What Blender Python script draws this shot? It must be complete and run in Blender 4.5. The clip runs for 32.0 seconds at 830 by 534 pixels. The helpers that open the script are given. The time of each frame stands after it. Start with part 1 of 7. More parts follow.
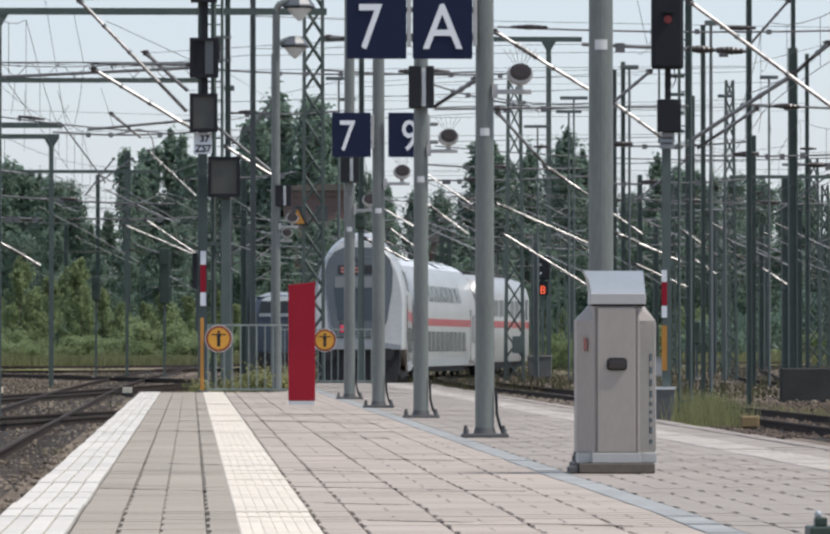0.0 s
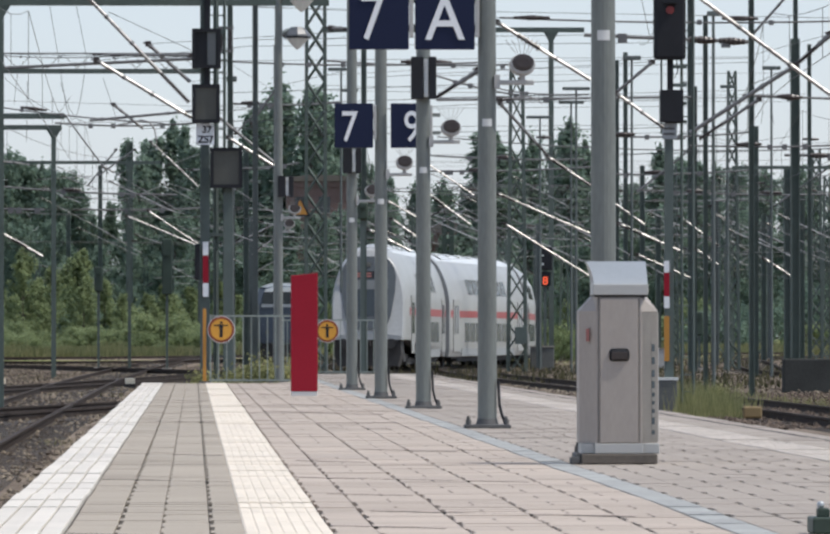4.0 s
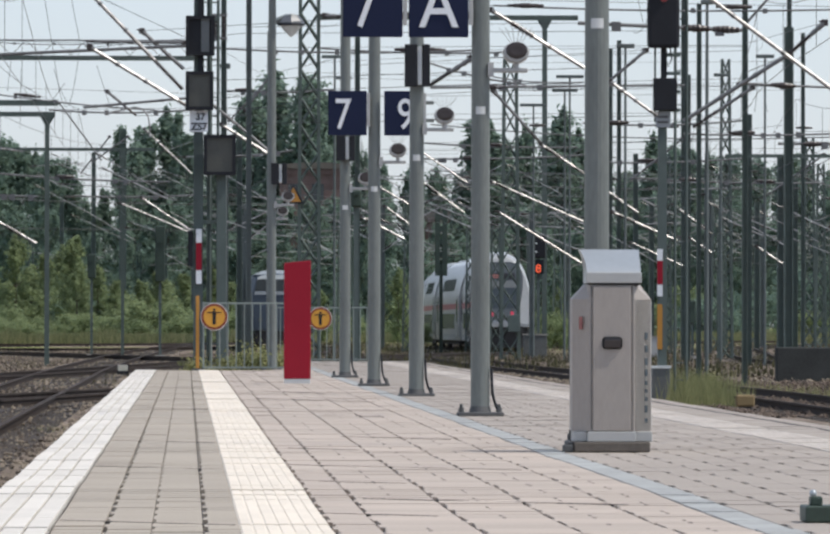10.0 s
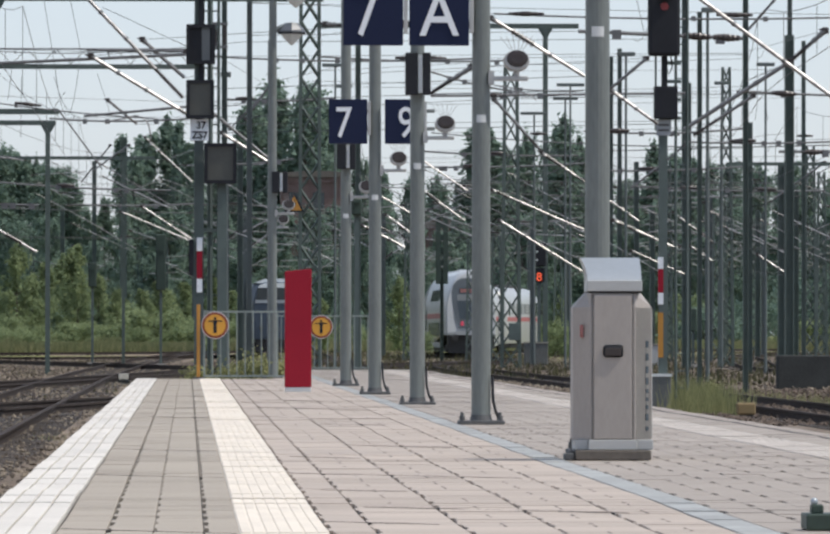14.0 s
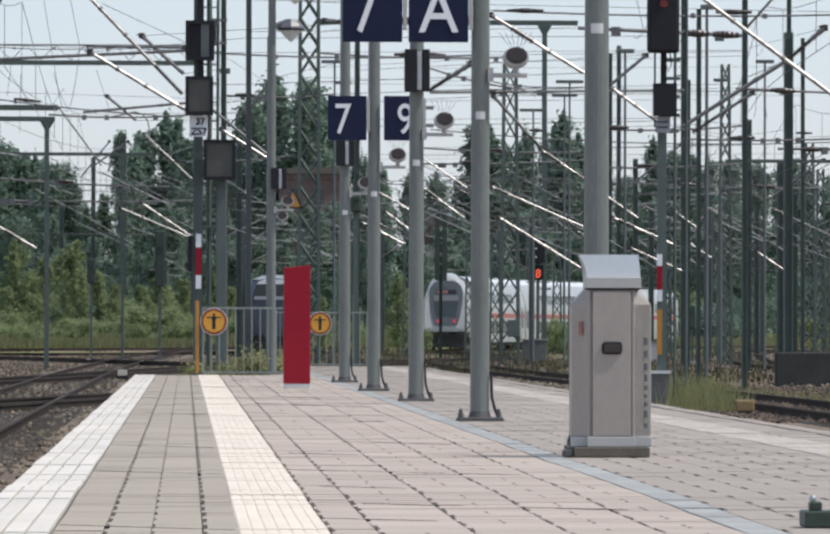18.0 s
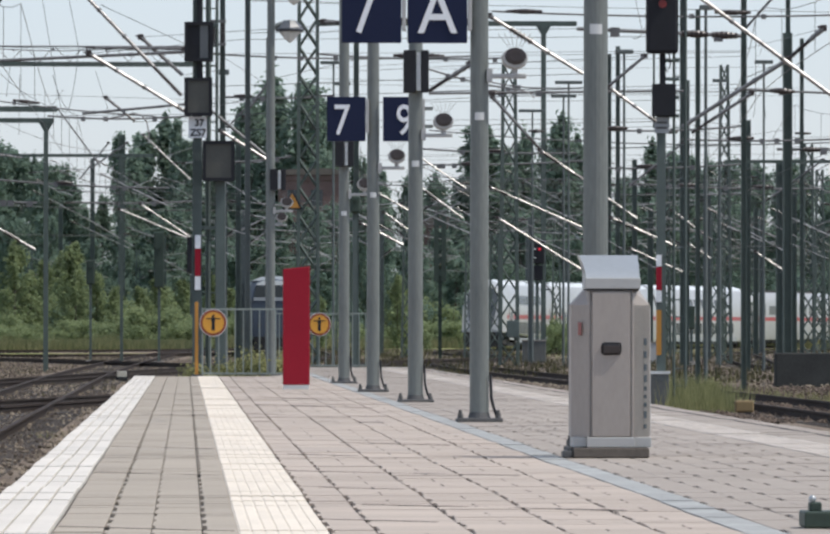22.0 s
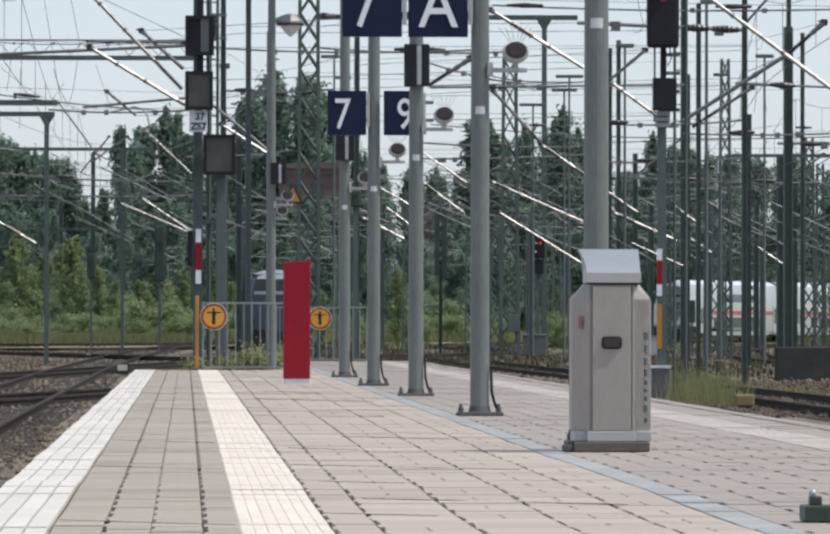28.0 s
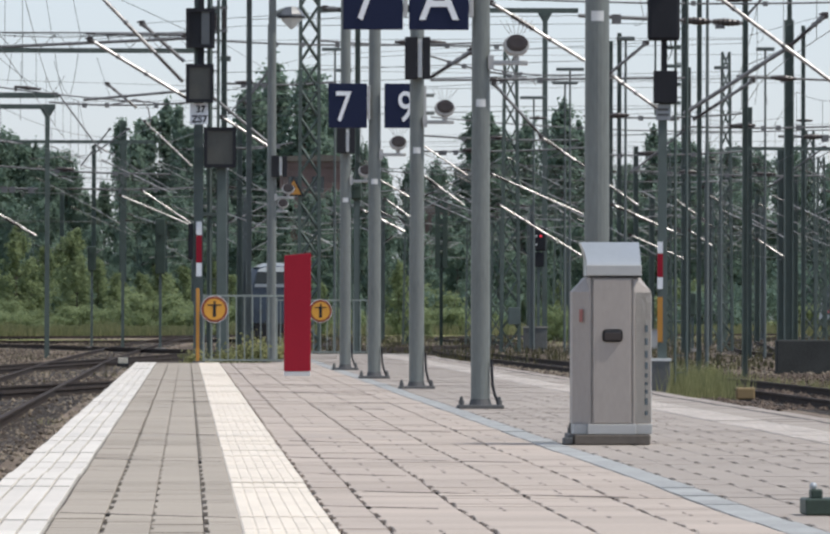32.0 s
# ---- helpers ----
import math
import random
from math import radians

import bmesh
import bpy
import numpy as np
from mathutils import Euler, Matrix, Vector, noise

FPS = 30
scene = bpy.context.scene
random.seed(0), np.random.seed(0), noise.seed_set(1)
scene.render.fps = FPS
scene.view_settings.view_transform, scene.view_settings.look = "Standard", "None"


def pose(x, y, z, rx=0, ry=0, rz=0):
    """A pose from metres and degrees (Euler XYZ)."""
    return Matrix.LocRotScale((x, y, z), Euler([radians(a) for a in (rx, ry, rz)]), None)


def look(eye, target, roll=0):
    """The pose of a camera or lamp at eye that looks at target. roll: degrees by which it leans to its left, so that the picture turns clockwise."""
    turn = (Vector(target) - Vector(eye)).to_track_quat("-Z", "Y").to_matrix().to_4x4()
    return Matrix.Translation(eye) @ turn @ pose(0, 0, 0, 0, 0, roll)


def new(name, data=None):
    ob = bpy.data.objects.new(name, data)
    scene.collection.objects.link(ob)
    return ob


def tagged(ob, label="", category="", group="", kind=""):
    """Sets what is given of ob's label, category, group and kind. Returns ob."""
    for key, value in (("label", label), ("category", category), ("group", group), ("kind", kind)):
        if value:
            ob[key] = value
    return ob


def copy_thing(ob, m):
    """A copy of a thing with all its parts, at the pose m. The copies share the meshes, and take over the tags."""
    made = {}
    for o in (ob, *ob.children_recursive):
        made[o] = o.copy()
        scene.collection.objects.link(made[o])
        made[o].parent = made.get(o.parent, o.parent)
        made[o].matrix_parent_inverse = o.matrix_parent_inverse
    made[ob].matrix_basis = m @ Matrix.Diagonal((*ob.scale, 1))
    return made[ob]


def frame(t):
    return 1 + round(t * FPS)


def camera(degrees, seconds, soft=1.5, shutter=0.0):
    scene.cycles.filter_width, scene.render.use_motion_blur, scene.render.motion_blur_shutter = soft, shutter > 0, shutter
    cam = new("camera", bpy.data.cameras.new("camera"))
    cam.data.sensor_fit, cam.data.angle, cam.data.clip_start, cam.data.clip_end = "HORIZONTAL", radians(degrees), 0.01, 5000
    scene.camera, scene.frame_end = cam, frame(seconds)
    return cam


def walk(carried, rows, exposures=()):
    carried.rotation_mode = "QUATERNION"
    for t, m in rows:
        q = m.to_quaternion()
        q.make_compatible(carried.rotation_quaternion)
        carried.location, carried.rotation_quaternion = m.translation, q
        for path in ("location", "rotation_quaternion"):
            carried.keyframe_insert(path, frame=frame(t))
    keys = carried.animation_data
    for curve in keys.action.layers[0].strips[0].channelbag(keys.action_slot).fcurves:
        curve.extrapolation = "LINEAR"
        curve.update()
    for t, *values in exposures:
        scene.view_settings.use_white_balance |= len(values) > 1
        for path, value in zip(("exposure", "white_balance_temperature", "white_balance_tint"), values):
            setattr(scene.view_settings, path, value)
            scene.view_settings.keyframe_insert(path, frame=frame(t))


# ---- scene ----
cam = camera(7.5, 32.0, soft=2.5)

# The camera stands low on the platform and shakes a little: seconds, yaw, pitch, roll in degrees.
PATH = [
    (0.0, -2.0247, 0.7216, -0.012),
    (0.5, -1.9863, 0.5297, -0.011),
    (1.0, -1.9602, 0.7783, -0.105),
    (1.5, -1.9449, 0.7281, -0.157),
    (2.0, -2.0040, 0.6302, -0.061),
    (2.5, -1.9778, 0.6692, -0.030),
    (3.0, -1.9745, 0.6985, 0.059),
    (3.5, -2.0036, 0.6436, -0.054),
    (5.5, -1.9956, 0.6351, 0.050),
    (6.0, -1.9869, 0.7018, 0.016),
    (6.5, -2.0082, 0.6624, -0.038),
    (7.0, -2.0146, 0.6231, 0.001),
    (7.5, -2.0337, 0.5988, -0.017),
    (8.0, -2.0440, 0.5546, 0.028),
    (8.5, -2.0638, 0.5516, 0.016),
    (9.0, -2.0697, 0.5411, 0.034),
    (9.5, -2.0842, 0.4938, 0.100),
    (10.0, -2.0651, 0.5262, 0.093),
    (10.5, -2.0830, 0.5221, 0.075),
    (11.0, -2.0584, 0.5608, 0.016),
    (11.5, -2.0235, 0.7148, 0.014),
    (12.0, -2.0361, 0.6641, 0.004),
    (12.5, -2.0303, 0.6951, 0.018),
    (13.0, -2.0536, 0.6467, 0.047),
    (13.5, -2.0742, 0.5740, 0.068),
    (14.0, -2.0578, 0.6016, 0.043),
    (14.5, -2.0472, 0.6276, 0.090),
    (16.5, -2.0942, 0.5133, 0.129),
    (17.0, -2.0653, 0.5506, 0.114),
    (17.5, -2.0644, 0.5759, 0.129),
    (18.0, -2.0683, 0.5712, 0.129),
    (18.5, -2.0695, 0.5618, 0.148),
    (19.0, -2.0634, 0.5702, 0.011),
    (19.5, -2.0694, 0.5449, 0.118),
    (20.0, -2.0682, 0.5610, 0.100),
    (20.5, -2.0897, 0.5361, 0.079),
    (21.0, -2.0867, 0.5339, 0.077),
    (21.5, -2.0737, 0.5419, 0.087),
    (22.0, -2.0741, 0.5794, 0.046),
    (22.5, -2.0674, 0.5434, 0.097),
    (23.0, -2.0625, 0.5244, 0.134),
    (23.5, -2.0481, 0.6036, 0.117),
    (24.0, -2.0613, 0.5940, 0.089),
    (24.5, -2.0780, 0.5119, 0.109),
    (25.0, -2.0692, 0.5551, 0.111),
    (25.5, -2.0912, 0.5083, 0.191),
    (27.5, -2.0553, 0.5331, 0.059),
    (28.0, -2.0693, 0.5244, 0.087),
    (28.5, -2.0834, 0.4622, 0.175),
    (29.0, -2.0713, 0.4827, 0.136),
    (29.5, -2.0888, 0.4731, 0.130),
    (30.0, -2.0921, 0.4849, 0.144),
    (30.5, -2.0825, 0.4856, 0.087),
    (31.0, -2.0695, 0.4790, 0.093),
    (31.5, -2.0800, 0.4687, 0.158),
    (32.0, -2.0635, 0.4591, 0.116),
]
EXPO, SKY, SUN = 0.2, 0.125, 3.1

EYE = (0.0, 0.0, 0.65)
walk(cam, [(t, pose(*EYE, 90 + pitch, -lean, yaw)) for t, yaw, pitch, lean in PATH],
     exposures=[(0.0, EXPO, 6500, 10), (32.0, EXPO, 6500, 10)])

# ---- light: hazy summer sky, high sun from the right ----
SUN_ELEV, SUN_AZ = 58.0, 103.0          # azimuth clockwise from +Y
world = bpy.data.worlds.new("world")
scene.world = world
world.use_nodes = True
wn = world.node_tree
sky = wn.nodes.new("ShaderNodeTexSky")
sky.sky_type = "NISHITA"
sky.sun_disc = False
sky.sun_elevation, sky.sun_rotation = radians(SUN_ELEV), radians(SUN_AZ)
sky.air_density, sky.dust_density, sky.ozone_density = 1.0, 0.7, 1.5
haze = wn.nodes.new("ShaderNodeMixRGB")
haze.inputs[0].default_value = 0.55
haze.inputs[2].default_value = (4.85, 5.4, 6.65, 1)
wn.links.new(sky.outputs[0], haze.inputs[1])
wn.links.new(haze.outputs[0], wn.nodes["Background"].inputs[0])
wn.nodes["Background"].inputs[1].default_value = SKY
sun_data = bpy.data.lights.new("sun", "SUN")
sun_data.energy, sun_data.angle, sun_data.color = SUN, radians(1.5), (1.0, 0.95, 0.87)
sun = new("sun", sun_data)
az, el = radians(SUN_AZ), radians(SUN_ELEV)
sun.matrix_world = look((60 * math.sin(az) * math.cos(el), 60 * math.cos(az) * math.cos(el), 60 * math.sin(el)), (0, 0, 0))


# ---- materials ----
def mat(name, col, rough=0.7, metal=0.0, var=0.15, scale=3.0, fine=40.0, bump=0.0, col2=None, per=0.0, glow=0.0, spec=0.5, stretch=(1, 1, 1), thin=0.0):
    """Principled surface: two noises (patches and grain) vary the colour; per: variation from piece to piece."""
    m = bpy.data.materials.new(name)
    m.use_nodes = True
    nt = m.node_tree
    n, l = nt.nodes, nt.links
    b = n["Principled BSDF"]
    b.inputs["Roughness"].default_value = rough
    b.inputs["Metallic"].default_value = metal
    b.inputs["Specular IOR Level"].default_value = spec
    tc = n.new("ShaderNodeTexCoord")
    mp = n.new("ShaderNodeMapping")
    mp.inputs["Scale"].default_value = stretch
    l.new(tc.outputs["Object"], mp.inputs[0])
    big = n.new("ShaderNodeTexNoise")
    big.inputs["Scale"].default_value, big.inputs["Detail"].default_value = scale, 5
    small = n.new("ShaderNodeTexNoise")
    small.inputs["Scale"].default_value, small.inputs["Detail"].default_value = fine, 3
    l.new(mp.outputs[0], big.inputs[0])
    l.new(mp.outputs[0], small.inputs[0])
    mul = n.new("ShaderNodeMath")
    mul.operation = "MULTIPLY_ADD"
    mul.inputs[1].default_value = 0.45
    l.new(small.outputs[0], mul.inputs[0])
    sc = n.new("ShaderNodeMath")
    sc.operation = "MULTIPLY"
    sc.inputs[1].default_value = 0.55
    l.new(big.outputs[0], sc.inputs[0])
    l.new(sc.outputs[0], mul.inputs[2])
    fac = mul.outputs[0]
    if per:
        oi = n.new("ShaderNodeObjectInfo")
        ge = n.new("ShaderNodeNewGeometry")
        ad = n.new("ShaderNodeMath")
        ad.operation = "ADD"
        l.new(oi.outputs["Random"], ad.inputs[0])
        l.new(ge.outputs["Random Per Island"], ad.inputs[1])
        fr = n.new("ShaderNodeMath")
        fr.operation = "FRACT"
        l.new(ad.outputs[0], fr.inputs[0])
        pm = n.new("ShaderNodeMath")
        pm.operation = "MULTIPLY_ADD"
        pm.inputs[1].default_value, pm.inputs[2].default_value = per, -per / 2
        l.new(fr.outputs[0], pm.inputs[0])
        a2 = n.new("ShaderNodeMath")
        a2.operation = "ADD"
        l.new(fac, a2.inputs[0])
        l.new(pm.outputs[0], a2.inputs[1])
        fac = a2.outputs[0]
    ramp = n.new("ShaderNodeValToRGB")
    c1 = col2 or tuple(c * (1 - var) for c in col)
    c2 = col if col2 else tuple(min(1, c * (1 + var)) for c in col)
    ramp.color_ramp.elements[0].position, ramp.color_ramp.elements[1].position = 0.3, 0.7
    ramp.color_ramp.elements[0].color, ramp.color_ramp.elements[1].color = (*c1, 1), (*c2, 1)
    l.new(fac, ramp.inputs[0])
    l.new(ramp.outputs[0], b.inputs["Base Color"])
    if bump:
        bp = n.new("ShaderNodeBump")
        bp.inputs["Strength"].default_value, bp.inputs["Distance"].default_value = bump, 0.01
        l.new(small.outputs[0], bp.inputs["Height"])
        l.new(bp.outputs[0], b.inputs["Normal"])
    if thin:
        # light passes through leaves
        tr = n.new("ShaderNodeBsdfTranslucent")
        l.new(ramp.outputs[0], tr.inputs[0])
        mx = n.new("ShaderNodeMixShader")
        mx.inputs[0].default_value = thin
        l.new(b.outputs[0], mx.inputs[1])
        l.new(tr.outputs[0], mx.inputs[2])
        l.new(mx.outputs[0], n["Material Output"].inputs[0])
    if glow:
        b.inputs["Emission Color"].default_value = (*col, 1)
        b.inputs["Emission Strength"].default_value = glow
    return m


M_SLAB = mat("concrete_slab", (0.41, 0.345, 0.29), 0.85, var=0.14, scale=0.6, fine=60, bump=0.2, per=0.2)
# slabs right of the drain, a darker tone of the same concrete
M_SLABRIGHT = mat("darker_concrete_slab", (0.322, 0.279, 0.239), 0.85, var=0.13, scale=0.6, fine=60, bump=0.2, per=0.08)
M_SLABGREY = mat("grey_concrete_slab", (0.345, 0.299, 0.242), 0.85, var=0.14, scale=0.6, fine=60, bump=0.2, per=0.14)
# joint filler: its dark tone stands for moss and for the shade in gaps
M_JOINT = mat("dark_joint_filler", (0.07, 0.06, 0.055), 0.95, var=0.4, scale=6)
M_WHITE_EDGE = mat("white_edge_concrete", (0.60, 0.56, 0.50), 0.75, var=0.10, scale=2, fine=50, bump=0.15, per=0.25)
M_TACTILE = mat("cream_tactile_concrete", (0.68, 0.605, 0.505), 0.75, var=0.08, scale=2, fine=50, per=0.25)
M_TACTILEWORN = mat("worn_tactile_concrete", (0.47, 0.415, 0.36), 0.75, var=0.12, scale=1.5, fine=50, per=0.3)
M_DRAIN = mat("pale_blue_grey_channel", (0.33, 0.335, 0.325), 0.8, var=0.3, scale=1.5, fine=30, spec=0.15)
M_CONC = mat("grey_concrete", (0.33, 0.31, 0.28), 0.9, var=0.25, scale=1.5, fine=25, bump=0.4)
M_POLE = mat("galvanised_steel", (0.165, 0.18, 0.17), 0.5, 0.2, var=0.2, scale=6, fine=45, stretch=(1, 1, 0.25), bump=0.1)
M_FOOT = mat("dark_foot_plate", (0.10, 0.10, 0.10), 0.7, 0.3, var=0.3)
M_SLATE = mat("slate_blue_print", (0.055, 0.075, 0.09), 0.6, var=0.1)
M_LABEL = mat("pale_sticker", (0.62, 0.63, 0.62), 0.6, var=0.05)
M_NAVY = mat("navy_enamel", (0.007, 0.0125, 0.043), 0.6, var=0.1, scale=2, spec=0.25)
M_SIGNWHITE = mat("white_lettering", (0.78, 0.8, 0.82), 0.5, var=0.04)
M_BLACK = mat("black_plastic", (0.018, 0.019, 0.023), 0.6, var=0.25, spec=0.25)
M_GLASSDARK = mat("dark_signal_glass", (0.07, 0.07, 0.06), 0.35, var=0.2)
M_STRIPGLASS = mat("grey_signal_glass", (0.13, 0.14, 0.14), 0.4, var=0.1)
M_BOXGREY = mat("taupe_painted_steel", (0.33, 0.295, 0.266), 0.55, var=0.1, scale=3, fine=60, stretch=(1, 1, 0.35))
M_PANEL = mat("chamfer_tone_paint", (0.37, 0.352, 0.33), 0.6, var=0.08, scale=3, fine=60, spec=0.2)
M_BOXLIGHT = mat("pale_aluminium", (0.385, 0.41, 0.425), 0.35, 0.5, var=0.06, scale=3, stretch=(1, 1, 0.3))
M_BOXTRIM = mat("pale_plastic_trim", (0.40, 0.40, 0.39), 0.5, var=0.05)
M_RED = mat("dark_red_paint", (0.28, 0.007, 0.022), 0.6, var=0.1, scale=2, spec=0.25)
M_REDTAG = mat("faded_red_sticker", (0.3, 0.12, 0.105), 0.6, var=0.1)
M_YELLOW = mat("orange_yellow_paint", (0.62, 0.30, 0.035), 0.6, var=0.12)
M_RINGRED = mat("red_brown_ring", (0.24, 0.06, 0.025), 0.6, var=0.15)
M_FENCE = mat("galvanised_fence", (0.25, 0.285, 0.262), 0.5, 0.3, var=0.12)
M_SIGGREEN = mat("dark_green_grey_paint", (0.085, 0.11, 0.102), 0.6, 0.0, var=0.2)
M_MAST = mat("weathered_green_mast", (0.078, 0.103, 0.09), 0.7, 0.0, var=0.25, scale=2)
# grey posts and lamps; on distant masts the lighter tone stands in for haze
M_MASTGREY = mat("grey_and_hazed_mast", (0.11, 0.13, 0.125), 0.6, 0.1, var=0.2, scale=2)
M_TUBE = mat("bright_aluminium_tube", (0.375, 0.362, 0.35), 0.4, 0.75, var=0.6, scale=2.5, fine=12, bump=0.2)
M_TUBEDARK = mat("dull_steel_tube", (0.16, 0.16, 0.16), 0.5, 0.3, var=0.2)
M_INSUL = mat("brown_insulator", (0.035, 0.025, 0.022), 0.35, var=0.2)
M_WIRE = mat("dark_wire", (0.07, 0.075, 0.075), 0.5, 0.4, var=0.2)
M_RAIL = mat("rusty_rail", (0.045, 0.035, 0.03), 0.8, 0.0, var=0.35, spec=0.15)
M_RAILTOP = mat("worn_rail_head", (0.085, 0.07, 0.058), 0.75, 0.0, var=0.4, spec=0.15)
M_SLEEPER = mat("oily_timber_sleeper", (0.06, 0.05, 0.042), 0.9, var=0.4, scale=4)
M_BALLAST = mat("brown_ballast", (0.275, 0.222, 0.175), 0.95, scale=0.25, fine=9, bump=0.9, col2=(0.07, 0.053, 0.041), spec=0.1)
M_STONE = mat("ballast_stone", (0.27, 0.225, 0.17), 0.9, scale=0.35, fine=20, col2=(0.085, 0.068, 0.056), per=0.55, spec=0.2)
M_STONEDARK = mat("dark_brown_stone", (0.15, 0.115, 0.09), 0.9, scale=0.35, fine=20, col2=(0.055, 0.043, 0.036), per=0.55, spec=0.2)
# leaf colours lighter and greyer than foliage: distance haze is put into them
M_LEAF = mat("hazed_tree_leaves", (0.207, 0.285, 0.217), 0.8, scale=0.12, fine=2.0, col2=(0.17, 0.24, 0.192), per=0.4, spec=0.2, thin=0.5)
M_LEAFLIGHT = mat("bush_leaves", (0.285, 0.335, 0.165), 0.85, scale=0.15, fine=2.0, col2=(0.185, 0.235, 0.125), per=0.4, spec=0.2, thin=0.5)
M_GRASS = mat("dry_grass", (0.31, 0.29, 0.15), 0.85, scale=0.3, fine=3.0, col2=(0.15, 0.17, 0.08), per=0.6, spec=0.2, thin=0.3)
M_WEED = mat("yellow_green_weeds", (0.36, 0.355, 0.165), 0.85, scale=0.5, fine=4.0, col2=(0.19, 0.2, 0.092), per=0.6, spec=0.2, thin=0.6)
M_CONCDARK = mat("weathered_dark_concrete", (0.13, 0.135, 0.13), 0.9, var=0.25, scale=3, fine=30, bump=0.3)
# dark tone also holds the shade on the wall's near face
M_WALL = mat("dark_wall_concrete", (0.05, 0.052, 0.05), 0.95, var=0.3, scale=1.5, fine=20, bump=0.3, spec=0.15)
M_FOUND = mat("dark_foundation_concrete", (0.13, 0.112, 0.095), 0.95, var=0.3, scale=2)
M_OCHRE = mat("dull_ochre_enamel", (0.45, 0.21, 0.035), 0.6, var=0.12)
M_TAN = mat("tan_plastic", (0.22, 0.155, 0.07), 0.7, var=0.2)
M_CREAM = mat("cream_lamp_glass", (0.85, 0.74, 0.55), 0.4, var=0.05)
M_BARK = mat("bark", (0.09, 0.075, 0.06), 0.9, var=0.3, bump=0.5)
M_TRAIN = mat("white_train_paint", (0.355, 0.363, 0.36), 0.28, var=0.14, scale=0.6, fine=8)
# roof paler than the sides: part of the overhead light is painted in
M_ROOF = mat("pale_lit_train_roof", (0.62, 0.65, 0.66), 0.35, 0.0, var=0.06, scale=0.8, fine=10)
M_STRIPE = mat("traffic_red_stripe", (0.35, 0.06, 0.065), 0.4, var=0.06)
# upper windows: the pale base colour stands in for reflected sky
M_TUP = mat("sky_toned_train_window", (0.19, 0.2, 0.205), 0.06, var=0.1, spec=0.5)
M_TLOW = mat("grey_train_window", (0.05, 0.058, 0.062), 0.2, var=0.1, spec=0.12)
M_TWIN = mat("tinted_train_window", (0.035, 0.045, 0.05), 0.08, var=0.1)
M_TGREY = mat("grey_train_band", (0.30, 0.32, 0.33), 0.4, var=0.06)
M_UNDER = mat("dirty_underframe", (0.035, 0.033, 0.032), 0.75, var=0.3)
M_BLUE = mat("slate_blue_paint", (0.05, 0.068, 0.095), 0.35, var=0.1)
M_TAIL = mat("red_tail_lamp", (0.45, 0.04, 0.07), 0.3, glow=0.2)
M_LED = mat("orange_red_led", (1.0, 0.13, 0.05), 0.4, glow=0.55)
M_STOP = mat("lit_red_lens", (0.8, 0.03, 0.06), 0.4, glow=0.3)
M_DIMRED = mat("dim_red_lens", (0.22, 0.02, 0.02), 0.3)
M_LAMPSKIRT = mat("grey_enamel_skirt", (0.105, 0.112, 0.12), 0.4, var=0.08)
M_LAMPHOOD = mat("grey_lamp_hood", (0.085, 0.095, 0.1), 0.4, var=0.1)
M_LAMPGLASS = mat("frosted_lamp_glass", (0.72, 0.75, 0.74), 0.4, var=0.05)
M_MASK = mat("grey_tinted_nose_glass", (0.075, 0.085, 0.09), 0.16, var=0.15, scale=1.0)
M_YARDWEED = mat("dull_yard_weeds", (0.13, 0.118, 0.06), 0.9, scale=0.1, fine=2.0, col2=(0.045, 0.048, 0.028), per=0.6, spec=0.2, thin=0.2)
M_BRICK = mat("weathered_brick", (0.165, 0.108, 0.095), 0.9, var=0.3, scale=0.8, fine=6)
M_DARKGREEN = mat("dark_green_casing", (0.03, 0.05, 0.035), 0.55, var=0.3)


# ---- mesh helpers ----
def link(name, bm, material, smooth=False):
    me = bpy.data.meshes.new(name)
    bm.normal_update()
    bm.to_mesh(me)
    bm.free()
    if smooth:
        for p in me.polygons:
            p.use_smooth = True
    me.materials.append(material)
    return new(name, me)


def part(name, bm, material, parent, label="", smooth=False, kind=""):
    ob = link(name, bm, material, smooth)
    ob.parent = parent
    if label or kind:
        tagged(ob, label, kind=kind)
    return ob


def thing(name, x, y, z, label, category, group="", rz=0.0):
    ob = new(name)
    ob.empty_display_size = 0.1
    ob.matrix_world = pose(x, y, z, 0, 0, rz)
    return tagged(ob, label, category, group)


def box(bm, x0, x1, y0, y1, z0, z1, bevel=0.0):
    r = bmesh.ops.create_cube(bm, size=1.0)
    bmesh.ops.scale(bm, vec=(x1 - x0, y1 - y0, z1 - z0), verts=r["verts"])
    bmesh.ops.translate(bm, vec=((x0 + x1) / 2, (y0 + y1) / 2, (z0 + z1) / 2), verts=r["verts"])
    if bevel:
        es = list({e for v in r["verts"] for e in v.link_edges})
        bmesh.ops.bevel(bm, geom=es, offset=bevel, segments=2, affect="EDGES", profile=0.5)
    return bm


def boxm(*a, bevel=0.0):
    return box(bmesh.new(), *a, bevel=bevel)


